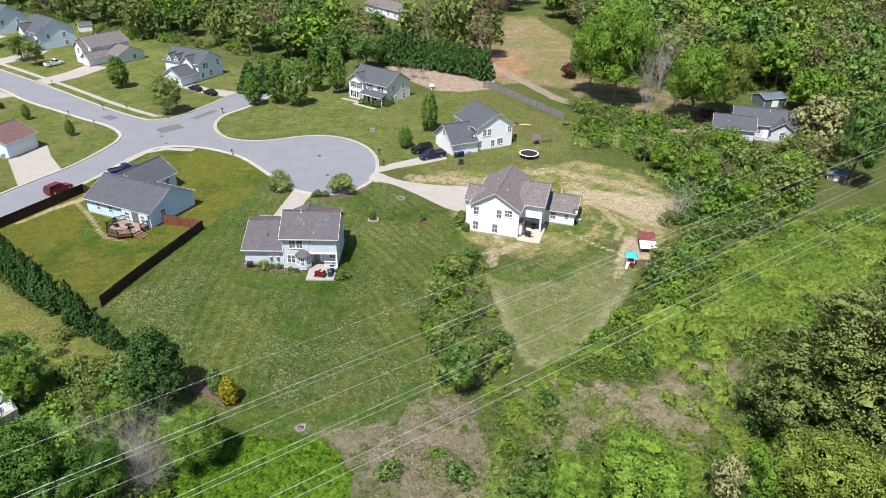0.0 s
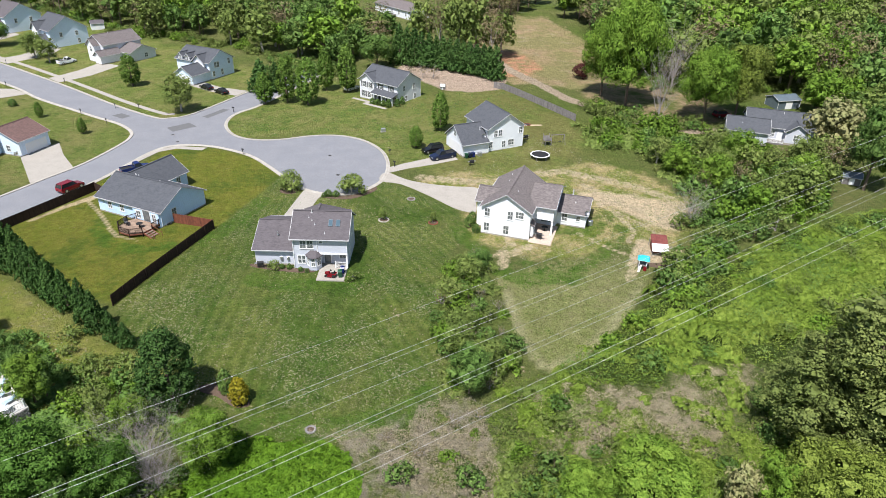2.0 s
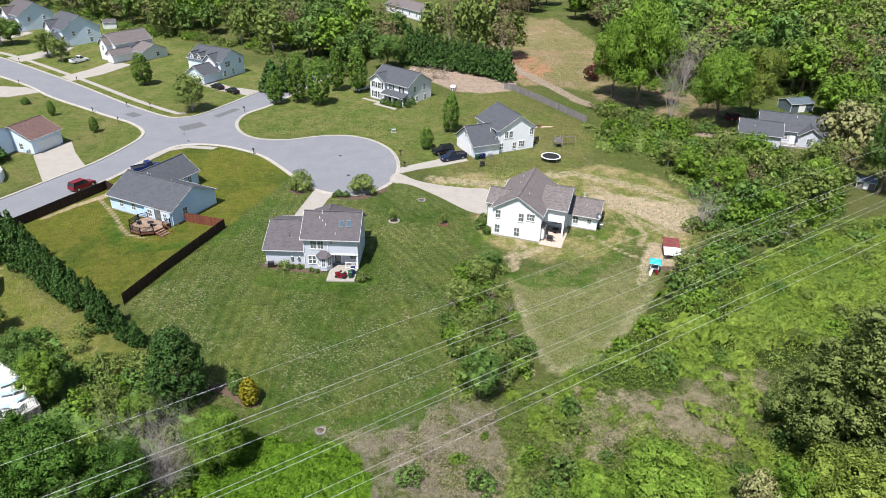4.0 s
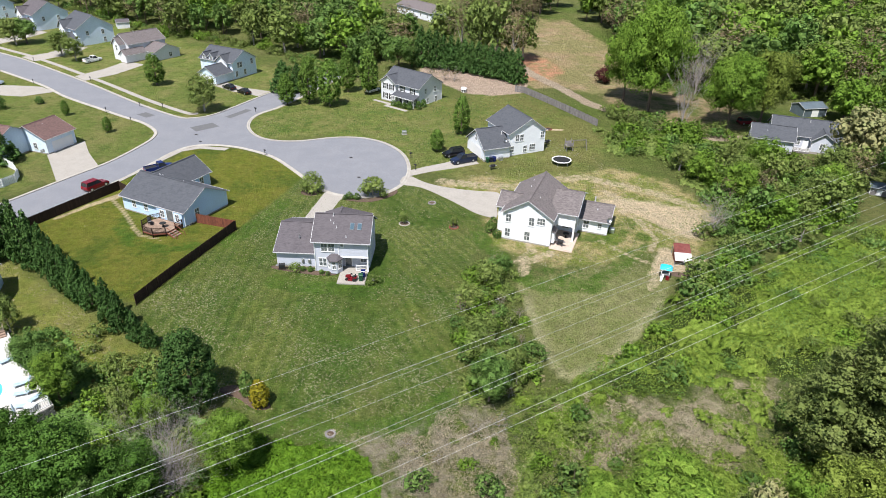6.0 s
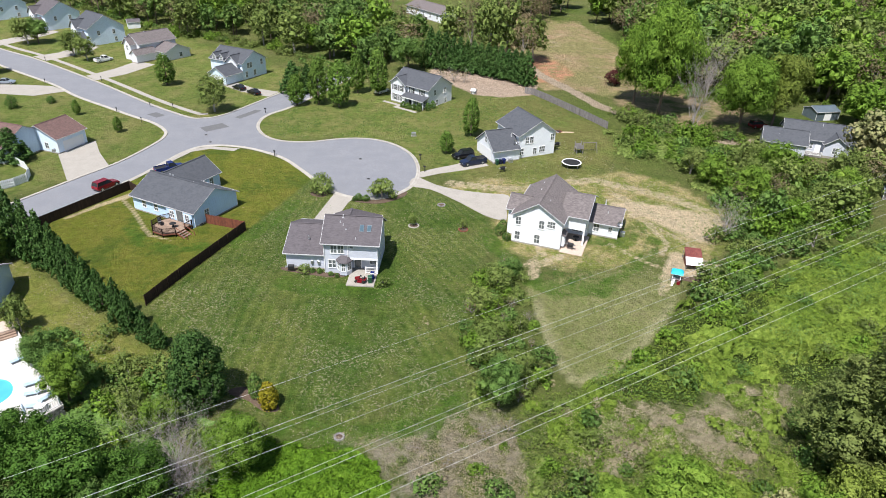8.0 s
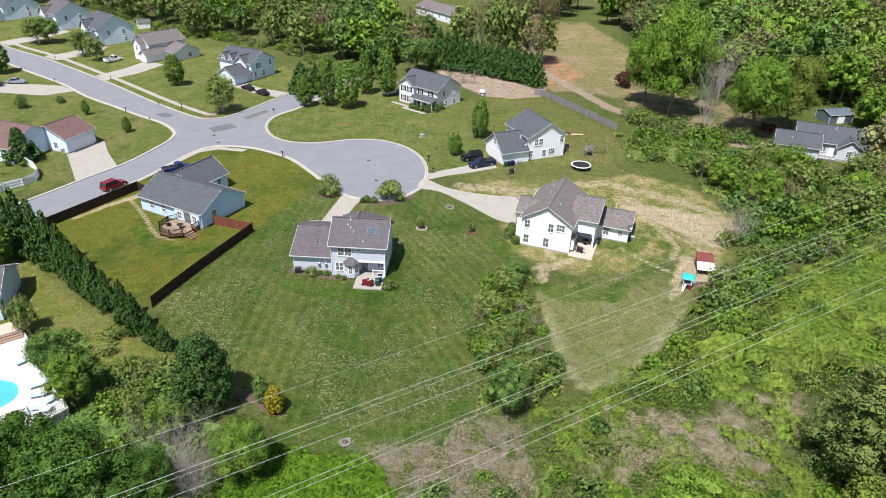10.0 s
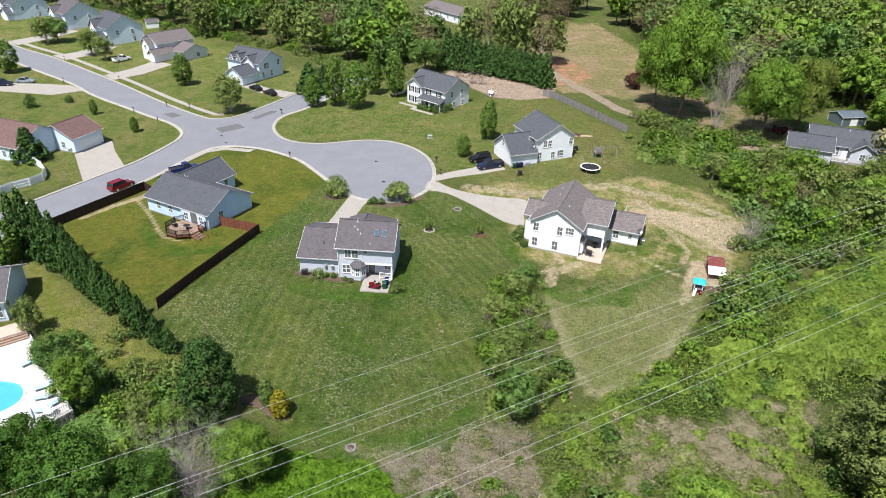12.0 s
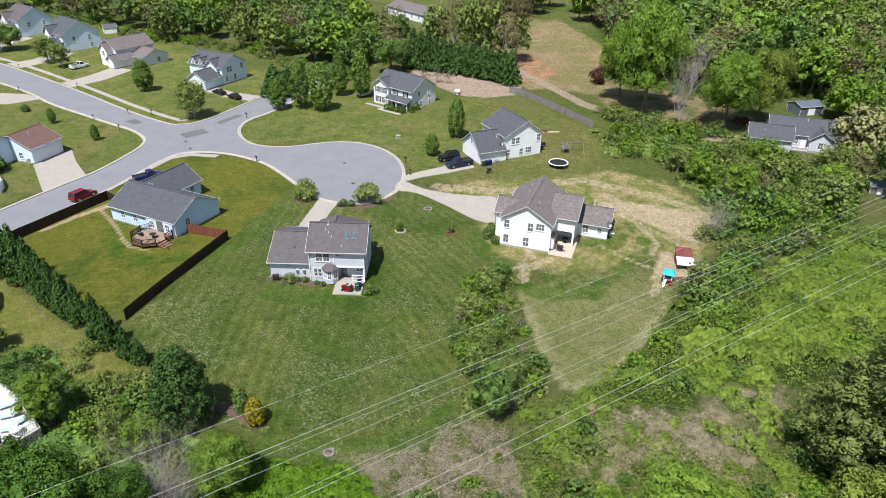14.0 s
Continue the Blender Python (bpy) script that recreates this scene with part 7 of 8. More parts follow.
# ---- the blue house's deck ----
def timber_deck():
    d = thing("deck", -49.3, 4.1, -26, label="octagonal wooden deck with railing and stairs", category="deck")
    zt = 0.72
    outline = [(9.6, -1.05), (8.9, -2.4), (9.3, -4.6), (10.8, -5.8), (13.0, -5.8), (14.5, -4.5), (14.6, -1.05)]
    y = -5.75
    while y < -1.1:
        xs = []
        for (x0, y0), (x1, y1) in zip(outline, outline[1:] + outline[:1]):
            if (y0 - y) * (y1 - y) < 0:
                xs.append(x0 + (x1 - x0) * (y - y0) / (y1 - y0))
        if len(xs) >= 2:
            bm = bmesh.new()
            box(bm, min(xs), max(xs), y - 0.068, y + 0.068, zt - 0.04, zt)
            part("plank", bm, M["deck"], d)
        y += 0.146
    for (x0, y0), (x1, y1) in zip(outline[:-1], outline[1:]):
        bm = bmesh.new()
        obox(bm, (x0, y0, zt - 0.16), (x1, y1, zt - 0.16), 0.06, 0.24)
        part("skirt_board", bm, M["fence_red"], d)
    for p, q in (((9.6, -1.05), (8.9, -2.4)), ((8.9, -2.4), (9.3, -4.6)), ((9.3, -4.6), (10.8, -5.8)), ((10.8, -5.8), (13.0, -5.8)), ((13.0, -5.8), (14.5, -4.5)), ((14.6, -2.6), (14.6, -1.1))):
        railing(d, p, q, zt, 0.9, "fence_dark")
    for x, yy in outline:
        bm = bmesh.new()
        box(bm, x - 0.06, x + 0.06, yy - 0.06, yy + 0.06, -0.6, zt - 0.1)
        part("leg", bm, M["fence_dark"], d)
    for k in range(5):
        bm = bmesh.new()
        x = 14.75 + 0.42 * k
        box(bm, x, x + 0.36, -4.3, -2.8, zt - 0.2 - 0.2 * k, zt - 0.15 - 0.2 * k)
        part("step", bm, M["deck"], d)
    for yy in (-4.34, -2.76):
        bm = bmesh.new()
        obox(bm, (14.6, yy, zt - 0.15), (16.9, yy, -0.35), 0.06, 0.25)
        obox(bm, (14.6, yy, zt + 0.85), (16.9, yy, 0.6), 0.06, 0.09)
        obox(bm, (16.8, yy, -0.4), (16.8, yy, 0.65), 0.08, 0.08)
        part("stair_rail", bm, M["fence_red"], d)
    return d


timber_deck()


def local(ox, oy, rot, x, y):
    a = radians(rot)
    return ox + x * math.cos(a) - y * math.sin(a), oy + x * math.sin(a) + y * math.cos(a)


def table_set(x, y, z, rot):
    t = thing("patio_table", x, y, rot, z=z, label="dark round patio table on the deck", category="table")
    bm = bmesh.new()
    tube(bm, [(0, 0, 0.68), (0, 0, 0.72)], [0.55, 0.55], 16)
    part("tabletop", bm, M["dark"], t)
    bm = bmesh.new()
    tube(bm, [(0, 0, 0), (0, 0, 0.68)], [0.2, 0.04], 8)
    part("pedestal", bm, M["dark"], t)


def grill(x, y, z, rot):
    g = thing("barbecue_grill", x, y, rot, z=z, label="black barbecue grill on a paved terrace", category="grill")
    bm = bmesh.new()
    box(bm, -0.45, 0.45, -0.28, 0.28, 0.5, 0.85)
    part("firebox", bm, M["black"], g)
    bm = bmesh.new()
    tube(bm, [(-0.45, 0, 0.85), (0.45, 0, 0.85)], [0.28, 0.28], 12)
    part("lid", bm, M["black"], g)
    for sx in (-0.4, 0.4):
        for sy in (-0.24, 0.24):
            bm = bmesh.new()
            box(bm, sx - 0.025, sx + 0.025, sy - 0.025, sy + 0.025, 0, 0.5)
            part("leg", bm, M["black"], g)
    for s in (-1, 1):
        bm = bmesh.new()
        box(bm, s * 0.65 - 0.18, s * 0.65 + 0.18, -0.22, 0.22, 0.8, 0.84)
        part("side_shelf", bm, M["steel"], g)


def bin_box(x, y, z, rot, paint, label):
    b = thing("wheeled_bin", x, y, rot, z=z, label=label, category="bin")
    bm = bmesh.new()
    loft(bm, [[(-0.24, -0.28, 0.05), (0.24, -0.28, 0.05), (0.24, 0.24, 0.05), (-0.24, 0.24, 0.05)], [(-0.3, -0.36, 1.0), (0.3, -0.36, 1.0), (0.3, 0.34, 1.0), (-0.3, 0.34, 1.0)]])
    part("body", bm, M[paint], b)
    bm = bmesh.new()
    loft(bm, [[(-0.33, -0.4, 1.0), (0.33, -0.4, 1.0), (0.33, 0.4, 1.0), (-0.33, 0.4, 1.0)], [(-0.26, -0.3, 1.1), (0.26, -0.3, 1.1), (0.26, 0.38, 1.06), (-0.26, 0.38, 1.06)]])
    part("lid", bm, M[paint], b)
    for s in (-1, 1):
        bm = bmesh.new()
        tube(bm, [(s * 0.24, 0.3, 0.1), (s * 0.32, 0.3, 0.1)], [0.1, 0.1], 10)
        part("wheel", bm, M["dark"], b)


def mower(x, y, z, rot):
    m = thing("riding_mower", x, y, rot, z=z, label="red riding mower parked on a patio", category="mower")
    bm = bmesh.new()
    loft(bm, [[(0.1, -0.24, 0.35), (0.1, 0.24, 0.35), (0.1, 0.22, 0.85), (0.1, -0.22, 0.85)], [(0.85, -0.2, 0.35), (0.85, 0.2, 0.35), (0.85, 0.16, 0.7), (0.85, -0.16, 0.7)]])
    bmesh.ops.bevel(bm, geom=bm.edges[:], offset=0.04, segments=2, affect="EDGES")
    part("hood", bm, M["paint_red"], m)
    bm = bmesh.new()
    box(bm, -0.85, 0.1, -0.3, 0.3, 0.3, 0.5)
    box(bm, -0.85, -0.45, -0.42, 0.42, 0.5, 0.58)
    part("chassis", bm, M["paint_red"], m)
    bm = bmesh.new()
    box(bm, -0.6, -0.2, -0.22, 0.22, 0.55, 0.65)
    box(bm, -0.66, -0.56, -0.22, 0.22, 0.6, 0.95)
    part("seat", bm, M["dark"], m)
    bm = bmesh.new()
    tube(bm, [(0.1, 0, 0.8), (-0.05, 0, 1.0)], [0.02, 0.02], 6)
    tube(bm, [(-0.05, 0, 1.0), (-0.07, 0, 1.03)], [0.17, 0.17], 12)
    part("steering_wheel", bm, M["dark"], m)
    bm = bmesh.new()
    box(bm, -0.3, 0.4, -0.55, 0.55, 0.12, 0.26)
    part("cutting_deck", bm, M["paint_red"], m)
    for px, r, o in ((-0.55, 0.26, 0.42), (0.65, 0.19, 0.36)):
        for s in (-1, 1):
            bm = bmesh.new()
            tube(bm, [(px, s * (o - 0.09), r), (px, s * (o + 0.09), r)], [r, r], 14)
            part("wheel", bm, M["dark"], m)


HG = (-12.2, -16.5, -2)
px, py = local(*HG, 5.6, -1.6)
mower(px, py, fz(*HG[:2]) + 0.12, 170)
px, py = local(*HG, 7.0, -1.7)
bin_box(px, py, fz(*HG[:2]) + 0.12, 5, "paint_green", "dark green wheeled bin on a patio")
px, py = local(*HG, 7.2, -0.6)
bin_box(px, py, fz(*HG[:2]) + 0.12, 0, "paint_blue", "blue wheeled bin on a patio")
px, py = local(*HG, -5.2, 0.6)
grill(px, py, fz(px, py), 10)
for lx, ly, w, h in ((8.9, -2.2, 2.2, 1.9), (-3.2, 0.5, 2.4, 1.6), (-2.0, 0.5, 0.9, 0.8), (-0.9, 0.4, 0.9, 0.9), (0.9, -0.1, 0.9, 0.7), (1.9, -0.5, 0.8, 0.6)):
    px, py = local(*HG, lx, ly)
    plant("oliveshrub" if w > 2 else "ball", px, py, w, h, label="garden shrub against the grey house wall")
HB = (-49.3, 4.1, -26)
px, py = local(*HB, 12.6, -3.2)
table_set(px, py, fz(*HB[:2]) + 0.72, 0)
px, py = local(*HB, 10.0, -3.6)
grill(px, py, fz(*HB[:2]) + 0.72, -60)
HN = (20.1, 30.4, 24)
for lx, c, lab in ((-2.8, "paint_blue", "blue wheeled bin beside the white house"), (-3.6, "paint_navy", "dark blue wheeled bin beside the white house"), (-4.4, "paint_green", "dark green wheeled bin beside the white house")):
    px, py = local(*HN, lx, 0.2)
    bin_box(px, py, fz(px, py), 24, c, lab)
px, py = local(*HN, 12.6, 4.0)
grill(px, py, fz(px, py), 30)
grill(16.9, 25.2, fz(16.9, 25.2), 20)
HW = (16.7, -3.6, -20)
px, py = local(*HW, 9.6, 0.6)
grill(px, py, fz(*HW[:2]) + 0.1, -30)
px, py = local(*HW, 9.9, 3.8)
table_set(px, py, fz(*HW[:2]) + 0.1, 0)
for lx, ly, w, h in ((-2.4, 1.0, 2.2, 2.0), (-2.6, 3.2, 1.8, 1.7), (-0.8, -0.6, 1.6, 1.5)):
    px, py = local(*HW, lx, ly)
    plant("ball", px, py, w, h, label="rounded dark shrub beside the white house")
HP = (-9.6, 73.6, -40)
for lx, ly in ((6.6, -2.9), (8.4, -2.9), (10.4, -2.9), (12.4, -3.0), (14.0, -1.4), (13.6, 1.0)):
    px, py = local(*HP, lx, ly)
    plant("ball", px, py, 1.7, 1.5 if lx < 12 else 2.1, label="clipped shrub in front of the porch")
draped("garden_path", [local(*HP, *q) for q in ((-1.4, -1.8), (5.6, -1.9), (5.6, -3.6), (12.6, -3.8), (12.6, -4.8), (4.6, -4.6), (4.4, -2.9), (-1.4, -2.8))], M["concrete"], 0.05, 2, label="pale concrete garden path to a porch", category="path", kind="structure")


# ---- garden things ----
def shed_red():
    s = thing("shed", 43.3, -11.0, -10, label="small shed with rusty red and white metal roof", category="shed")
    s.scale = (0.82, 0.82, 0.78)
    bm = bmesh.new()
    box(bm, 0, 2.7, 0.6, 3.4, -0.3, 1.85)
    part("wall", bm, M["fence_red"], s)
    bm = bmesh.new()
    slab(bm, (-0.2, 1.0, 2.02), (2.9, 1.0, 2.02), (2.9, 3.8, 2.6), (-0.2, 3.8, 2.6), 0.06)
    part("roof", bm, M["rust_roof"], s, "rusty red metal roof sheet")
    bm = bmesh.new()
    slab(bm, (-0.2, -1.0, 1.25), (2.9, -1.0, 1.25), (2.9, 1.05, 1.98), (-0.2, 1.05, 1.98), 0.06)
    part("roof", bm, M["white"], s, "white metal roof sheet")
    for x in (-0.15, 2.85):
        for y in (-0.75, 3.8):
            bm = bmesh.new()
            box(bm, x - 0.05, x + 0.05, y - 0.05, y + 0.05, -0.3, 1.3 if y < 0 else 1.9)
            part("post", bm, M["fence_grey"], s)
    bm = bmesh.new()
    for k in range(4):
        obox(bm, (3.1 + k * 0.35, -0.2, 0.1), (3.2 + k * 0.3, 3.0, 0.5), 0.08, 0.08)
    part("timber_pile", bm, M["fence_grey"], s)


def play_tower():
    p = thing("play_tower", 40.4, -15.4, -20, label="children's play tower with bright blue canopy", category="play tower")
    p.scale = (0.8, 0.8, 0.85)
    for x in (-0.7, 0.7):
        for y in (-0.7, 0.7):
            bm = bmesh.new()
            box(bm, x - 0.06, x + 0.06, y - 0.06, y + 0.06, -0.3, 2.1)
            part("post", bm, M["white"], p)
    bm = bmesh.new()
    box(bm, -0.8, 0.8, -0.8, 0.8, 0.9, 1.0)
    part("platform", bm, M["fence_grey"], p)
    bm = bmesh.new()
    for a, b in (((-1.0, -0.95), (1.0, -0.95)), ((-1.0, 0.95), (1.0, 0.95))):
        pass
    loft(bm, [[(-1.1, -1.0, 2.0), (1.1, -1.0, 2.0), (1.1, 1.0, 2.0), (-1.1, 1.0, 2.0)], [(-0.8, -0.7, 2.35), (0.8, -0.7, 2.35), (0.8, 0.7, 2.35), (-0.8, 0.7, 2.35)], [(-0.3, -0.3, 2.55), (0.3, -0.3, 2.55), (0.3, 0.3, 2.55), (-0.3, 0.3, 2.55)]])
    part("canopy", bm, M["canopy_blue"], p, "bright turquoise canopy")
    bm = bmesh.new()
    obox(bm, (-0.3, -0.8, 1.0), (-0.6, -2.0, 0.15), 0.34, 0.06)
    part("slide", bm, M["white"], p)
    bm = bmesh.new()
    box(bm, 0.2, 0.8, -1.1, -0.7, 0.1, 0.8)
    part("climbing_panel", bm, M["paint_red"], p)


def trampoline():
    t = thing("trampoline", 31.6, 28.9, 0, label="round black trampoline with pale rim pad", category="trampoline")
    bm = bmesh.new()
    tube(bm, [(0, 0, 0.86), (0, 0, 0.9)], [1.84, 1.84], 32)
    part("mat", bm, M["dark"], t)
    bm = bmesh.new()
    n = 36
    ring = [[bm.verts.new((r * math.cos(a), r * math.sin(a), z)) for a in (2 * math.pi * k / n for k in range(n))] for r, z in ((1.80, 0.92), (1.86, 0.96), (2.02, 0.96), (2.08, 0.88), (1.80, 0.86))]
    for i in range(5):
        a, b = ring[i], ring[(i + 1) % 5]
        for k in range(n):
            bm.faces.new((a[k], a[(k + 1) % n], b[(k + 1) % n], b[k]))
    part("rim_pad", bm, M["white"], t)
    for k in range(6):
        a = 2 * math.pi * k / 6
        bm = bmesh.new()
        tube(bm, [(2.0 * math.cos(a), 2.0 * math.sin(a), -0.1), (2.0 * math.cos(a), 2.0 * math.sin(a), 0.9)], [0.035, 0.035], 6)
        part("leg", bm, M["steel"], t)


def swing_set():
    s = thing("swing_set", 36.0, 36.6, 10, label="wooden swing set with climbing tower", category="swing set")
    for x, y in ((-2.4, -0.7), (-2.4, 0.7), (-1.0, -0.7), (-1.0, 0.7)):
        bm = bmesh.new()
        box(bm, x - 0.06, x + 0.06, y - 0.06, y + 0.06, -0.3, 2.4)
        part("post", bm, M["fence_grey"], s)
    bm = bmesh.new()
    box(bm, -2.5, -0.9, -0.8, 0.8, 1.1, 1.2)
    part("platform", bm, M["fence_grey"], s)
    for y in (-0.72, 0.72):
        bm = bmesh.new()
        box(bm, -2.4, -1.0, y - 0.02, y + 0.02, 1.3, 1.9)
        part("side_panel", bm, M["fence_grey"], s)
    bm = bmesh.new()
    obox(bm, (-1.0, 0, 2.2), (2.2, 0, 2.2), 0.1, 0.15)
    part("beam", bm, M["fence_grey"], s)
    for y in (-0.9, 0.9):
        bm = bmesh.new()
        obox(bm, (2.2, 0, 2.25), (2.3, y, -0.2), 0.09, 0.09)
        part("leg", bm, M["fence_grey"], s)
    for x in (0.2, 1.3):
        bm = bmesh.new()
        for d in (-0.22, 0.22):
            tube(bm, [(x + d, 0, 2.15), (x + d, 0.1, 0.55)], [0.012, 0.012], 4)
        box(bm, x - 0.25, x + 0.25, 0.0, 0.2, 0.5, 0.55)
        part("swing", bm, M["dark"], s)


def ring_of_stones(x, y, r, n, material, label, name="fire_pit", soil="mulch"):
    f = thing(name, x, y, 0, label=label, category=name.replace("_", " "))
    bm = bmesh.new()
    tube(bm, [(0, 0, -0.1), (0, 0, 0.06)], [r * 0.9, r * 0.86], 16)
    part("soil", bm, M[soil], f)
    for k in range(n):
        a = 2 * math.pi * k / n
        w = math.pi * r / n * 0.92
        bm = bmesh.new()
        box(bm, -0.11, 0.11, -w, w, -0.08, 0.16)
        bmesh.ops.bevel(bm, geom=bm.edges[:], offset=0.03, segments=1, affect="EDGES")
        o = part("stone", bm, M[material], f)
        o.matrix_local = pose(r * math.cos(a), r * math.sin(a), 0, 0, 0, math.degrees(a))


def mailbox(x, y, rot):
    m = thing("mailbox", x, y, rot, label="black mailbox on a post beside the kerb", category="mailbox")
    bm = bmesh.new()
    box(bm, -0.05, 0.05, -0.05, 0.05, -0.3, 1.05)
    part("post", bm, M["black"], m)
    bm = bmesh.new()
    box(bm, -0.12, 0.12, -0.28, 0.28, 1.05, 1.22)
    tube(bm, [(0, -0.28, 1.22), (0, 0.28, 1.22)], [0.12, 0.12], 10)
    part("box", bm, M["black"], m)


def small_shed(x, y, rot, w, d, wall, roof, label, eave=2.2):
    s = thing("shed", x, y, rot, label=label, category="shed")
    gable(s, 0, w, 0, d, eave, eave * 0.4, "x", wall, roof, over=0.15, base=False)
    bm = bmesh.new()
    box(bm, w * 0.35, w * 0.65, -0.04, 0.02, 0.05, eave * 0.86)
    part("door", bm, M["white"], s)


def utility_box(x, y, label):
    u = thing("utility_box", x, y, 10, label=label, category="utility box")
    bm = bmesh.new()
    box(bm, -0.5, 0.5, -0.4, 0.4, -0.1, 0.8)
    bmesh.ops.bevel(bm, geom=bm.edges[:], offset=0.04, segments=1, affect="EDGES")
    part("cabinet", bm, M["steel"], u)
    bm = bmesh.new()
    box(bm, -0.65, 0.65, -0.55, 0.55, -0.2, 0.06)
    part("base", bm, M["concrete"], u)


shed_red()
play_tower()
trampoline()
swing_set()
ring_of_stones(31.6, 48.6, 0.75, 12, "fence_red", "round brick fire pit on the lawn", soil="black")
ring_of_stones(0.1, 0.3, 0.85, 14, "kerb", "stone ring round a young tree", "tree_ring")
ring_of_stones(8.6, -0.6, 0.75, 14, "fence_red", "brick ring round a young tree", "tree_ring")
ring_of_stones(4.7, 8.9, 0.65, 12, "stone", "pale stone ring in the lawn", "stone_ring", "mulch")
ring_of_stones(-5.6, -46.1, 0.5, 10, "stone", "small stone ring at the lawn's edge", "stone_ring", "mulch")
for x, y, r in ((-70.4, 61.4, 35), (-31.2, 30.6, 40), (-76.7, 56.6, 35), (-67.6, 49.6, 35), (-93.8, 84.4, 35), (-0.2, 30.5, -60), (-40.6, 59.7, 70), (1.0, 24.2, 60), (-64.5, 61.2, 35), (-120, 103, 35), (-107.6, 80.2, 35)):
    mailbox(x, y, r)
small_shed(-112.4, 145.2, 30, 4.2, 3.4, "siding_white", "roof_grey", "small white garden shed beside the wood")
small_shed(98.4, 61.6, 12, 6.6, 5.0, "metal_blue", "metal_blue", "grey-blue metal barn in tree shade")
small_shed(90.6, 17.6, -25, 3.2, 2.8, "fence_grey", "metal_blue", "small shed with grey metal roof among trees", 1.5)
utility_box(-2.4, 45.2, "grey utility box on the grass")
small_shed(11.6, 78.2, -20, 1.1, 1.0, "fence_grey", "white", "small play stand with white top on the mulch slope", 0.9)


def manhole(x, y):
    m = thing("manhole_cover", x, y, 0, label="dark iron manhole cover in the street", category="manhole")
    bm = bmesh.new()
    tube(bm, [(0, 0, 0.0), (0, 0, 0.046), (0, 0, 0.05)], [0.42, 0.42, 0.38], 18)
    part("frame", bm, M["fence_grey"], m)
    bm = bmesh.new()
    tube(bm, [(0, 0, 0.03), (0, 0, 0.056)], [0.34, 0.33], 18)
    part("lid", bm, M["black"], m)


for x, y in ((-49.8, 42.3), (-47.3, 37.8), (-10.0, 19.9), (-12.9, 30.3)):
    manhole(x, y)


# ---- beds, dirt tracks and paths ----
def bed(name, pts, material, label, lift=0.03):
    draped(name, [tuple(p)[:2] for p in smooth_line([(*q, 0) for q in pts], 4, True)], M[material], lift, 2.0, label=label, category=name.replace("_", " "), kind="structure")


bed("garden_bed", [(-19.6, -39.6), (-17.8, -39.2), (-15.6, -40.6), (-13.6, -41.6), (-13.2, -42.6), (-14.8, -42.8), (-17.2, -41.2), (-19.4, -40.4)], "mulch", "mulched garden bed with low edging")
bed("garden_bed", [(-20, 12.6), (-18.6, 14.8), (-16.6, 12.8), (-17.4, 10.9), (-19.4, 11.2)], "mulch", "mulched bed beside the turnaround")
bed("garden_bed", [(-11.6, 10.4), (-7.2, 10.2), (-3.6, 12.6), (-2.4, 14.8), (-2.2, 12.4), (-6.4, 8.8), (-11.2, 9.2)], "mulch", "mulched bed beside the turnaround")
bed("garden_bed", [(-18.6, -15.6), (-12.6, -17.0), (-9.4, -17.0), (-9.6, -16.2), (-12.4, -15.9), (-18.4, -14.6)], "mulch", "mulched bed along the grey house wall")
for x, y, w, h in ((-10.6, 10.0, 1.7, 1.3), (-9.2, 9.8, 1.5, 1.2), (-11.4, 9.6, 1.0, 0.9)):
    plant("ball", x, y, w, h, label="clipped green shrub beside the turnaround")
bed("dark_soil", [(41.6, -13.9), (43.2, -13.8), (45.0, -14.6), (45.2, -15.4), (43.4, -15.4), (41.6, -14.8)], "mulch", "dark soil patch beside the play tower", 0.02)
bed("foot_path", [(28.6, 47.0), (31.0, 48.4), (34.8, 48.6), (34.8, 48.0), (31.2, 47.7), (29.0, 46.2)], "pale_soil", "narrow worn path to a fire pit", 0.012)


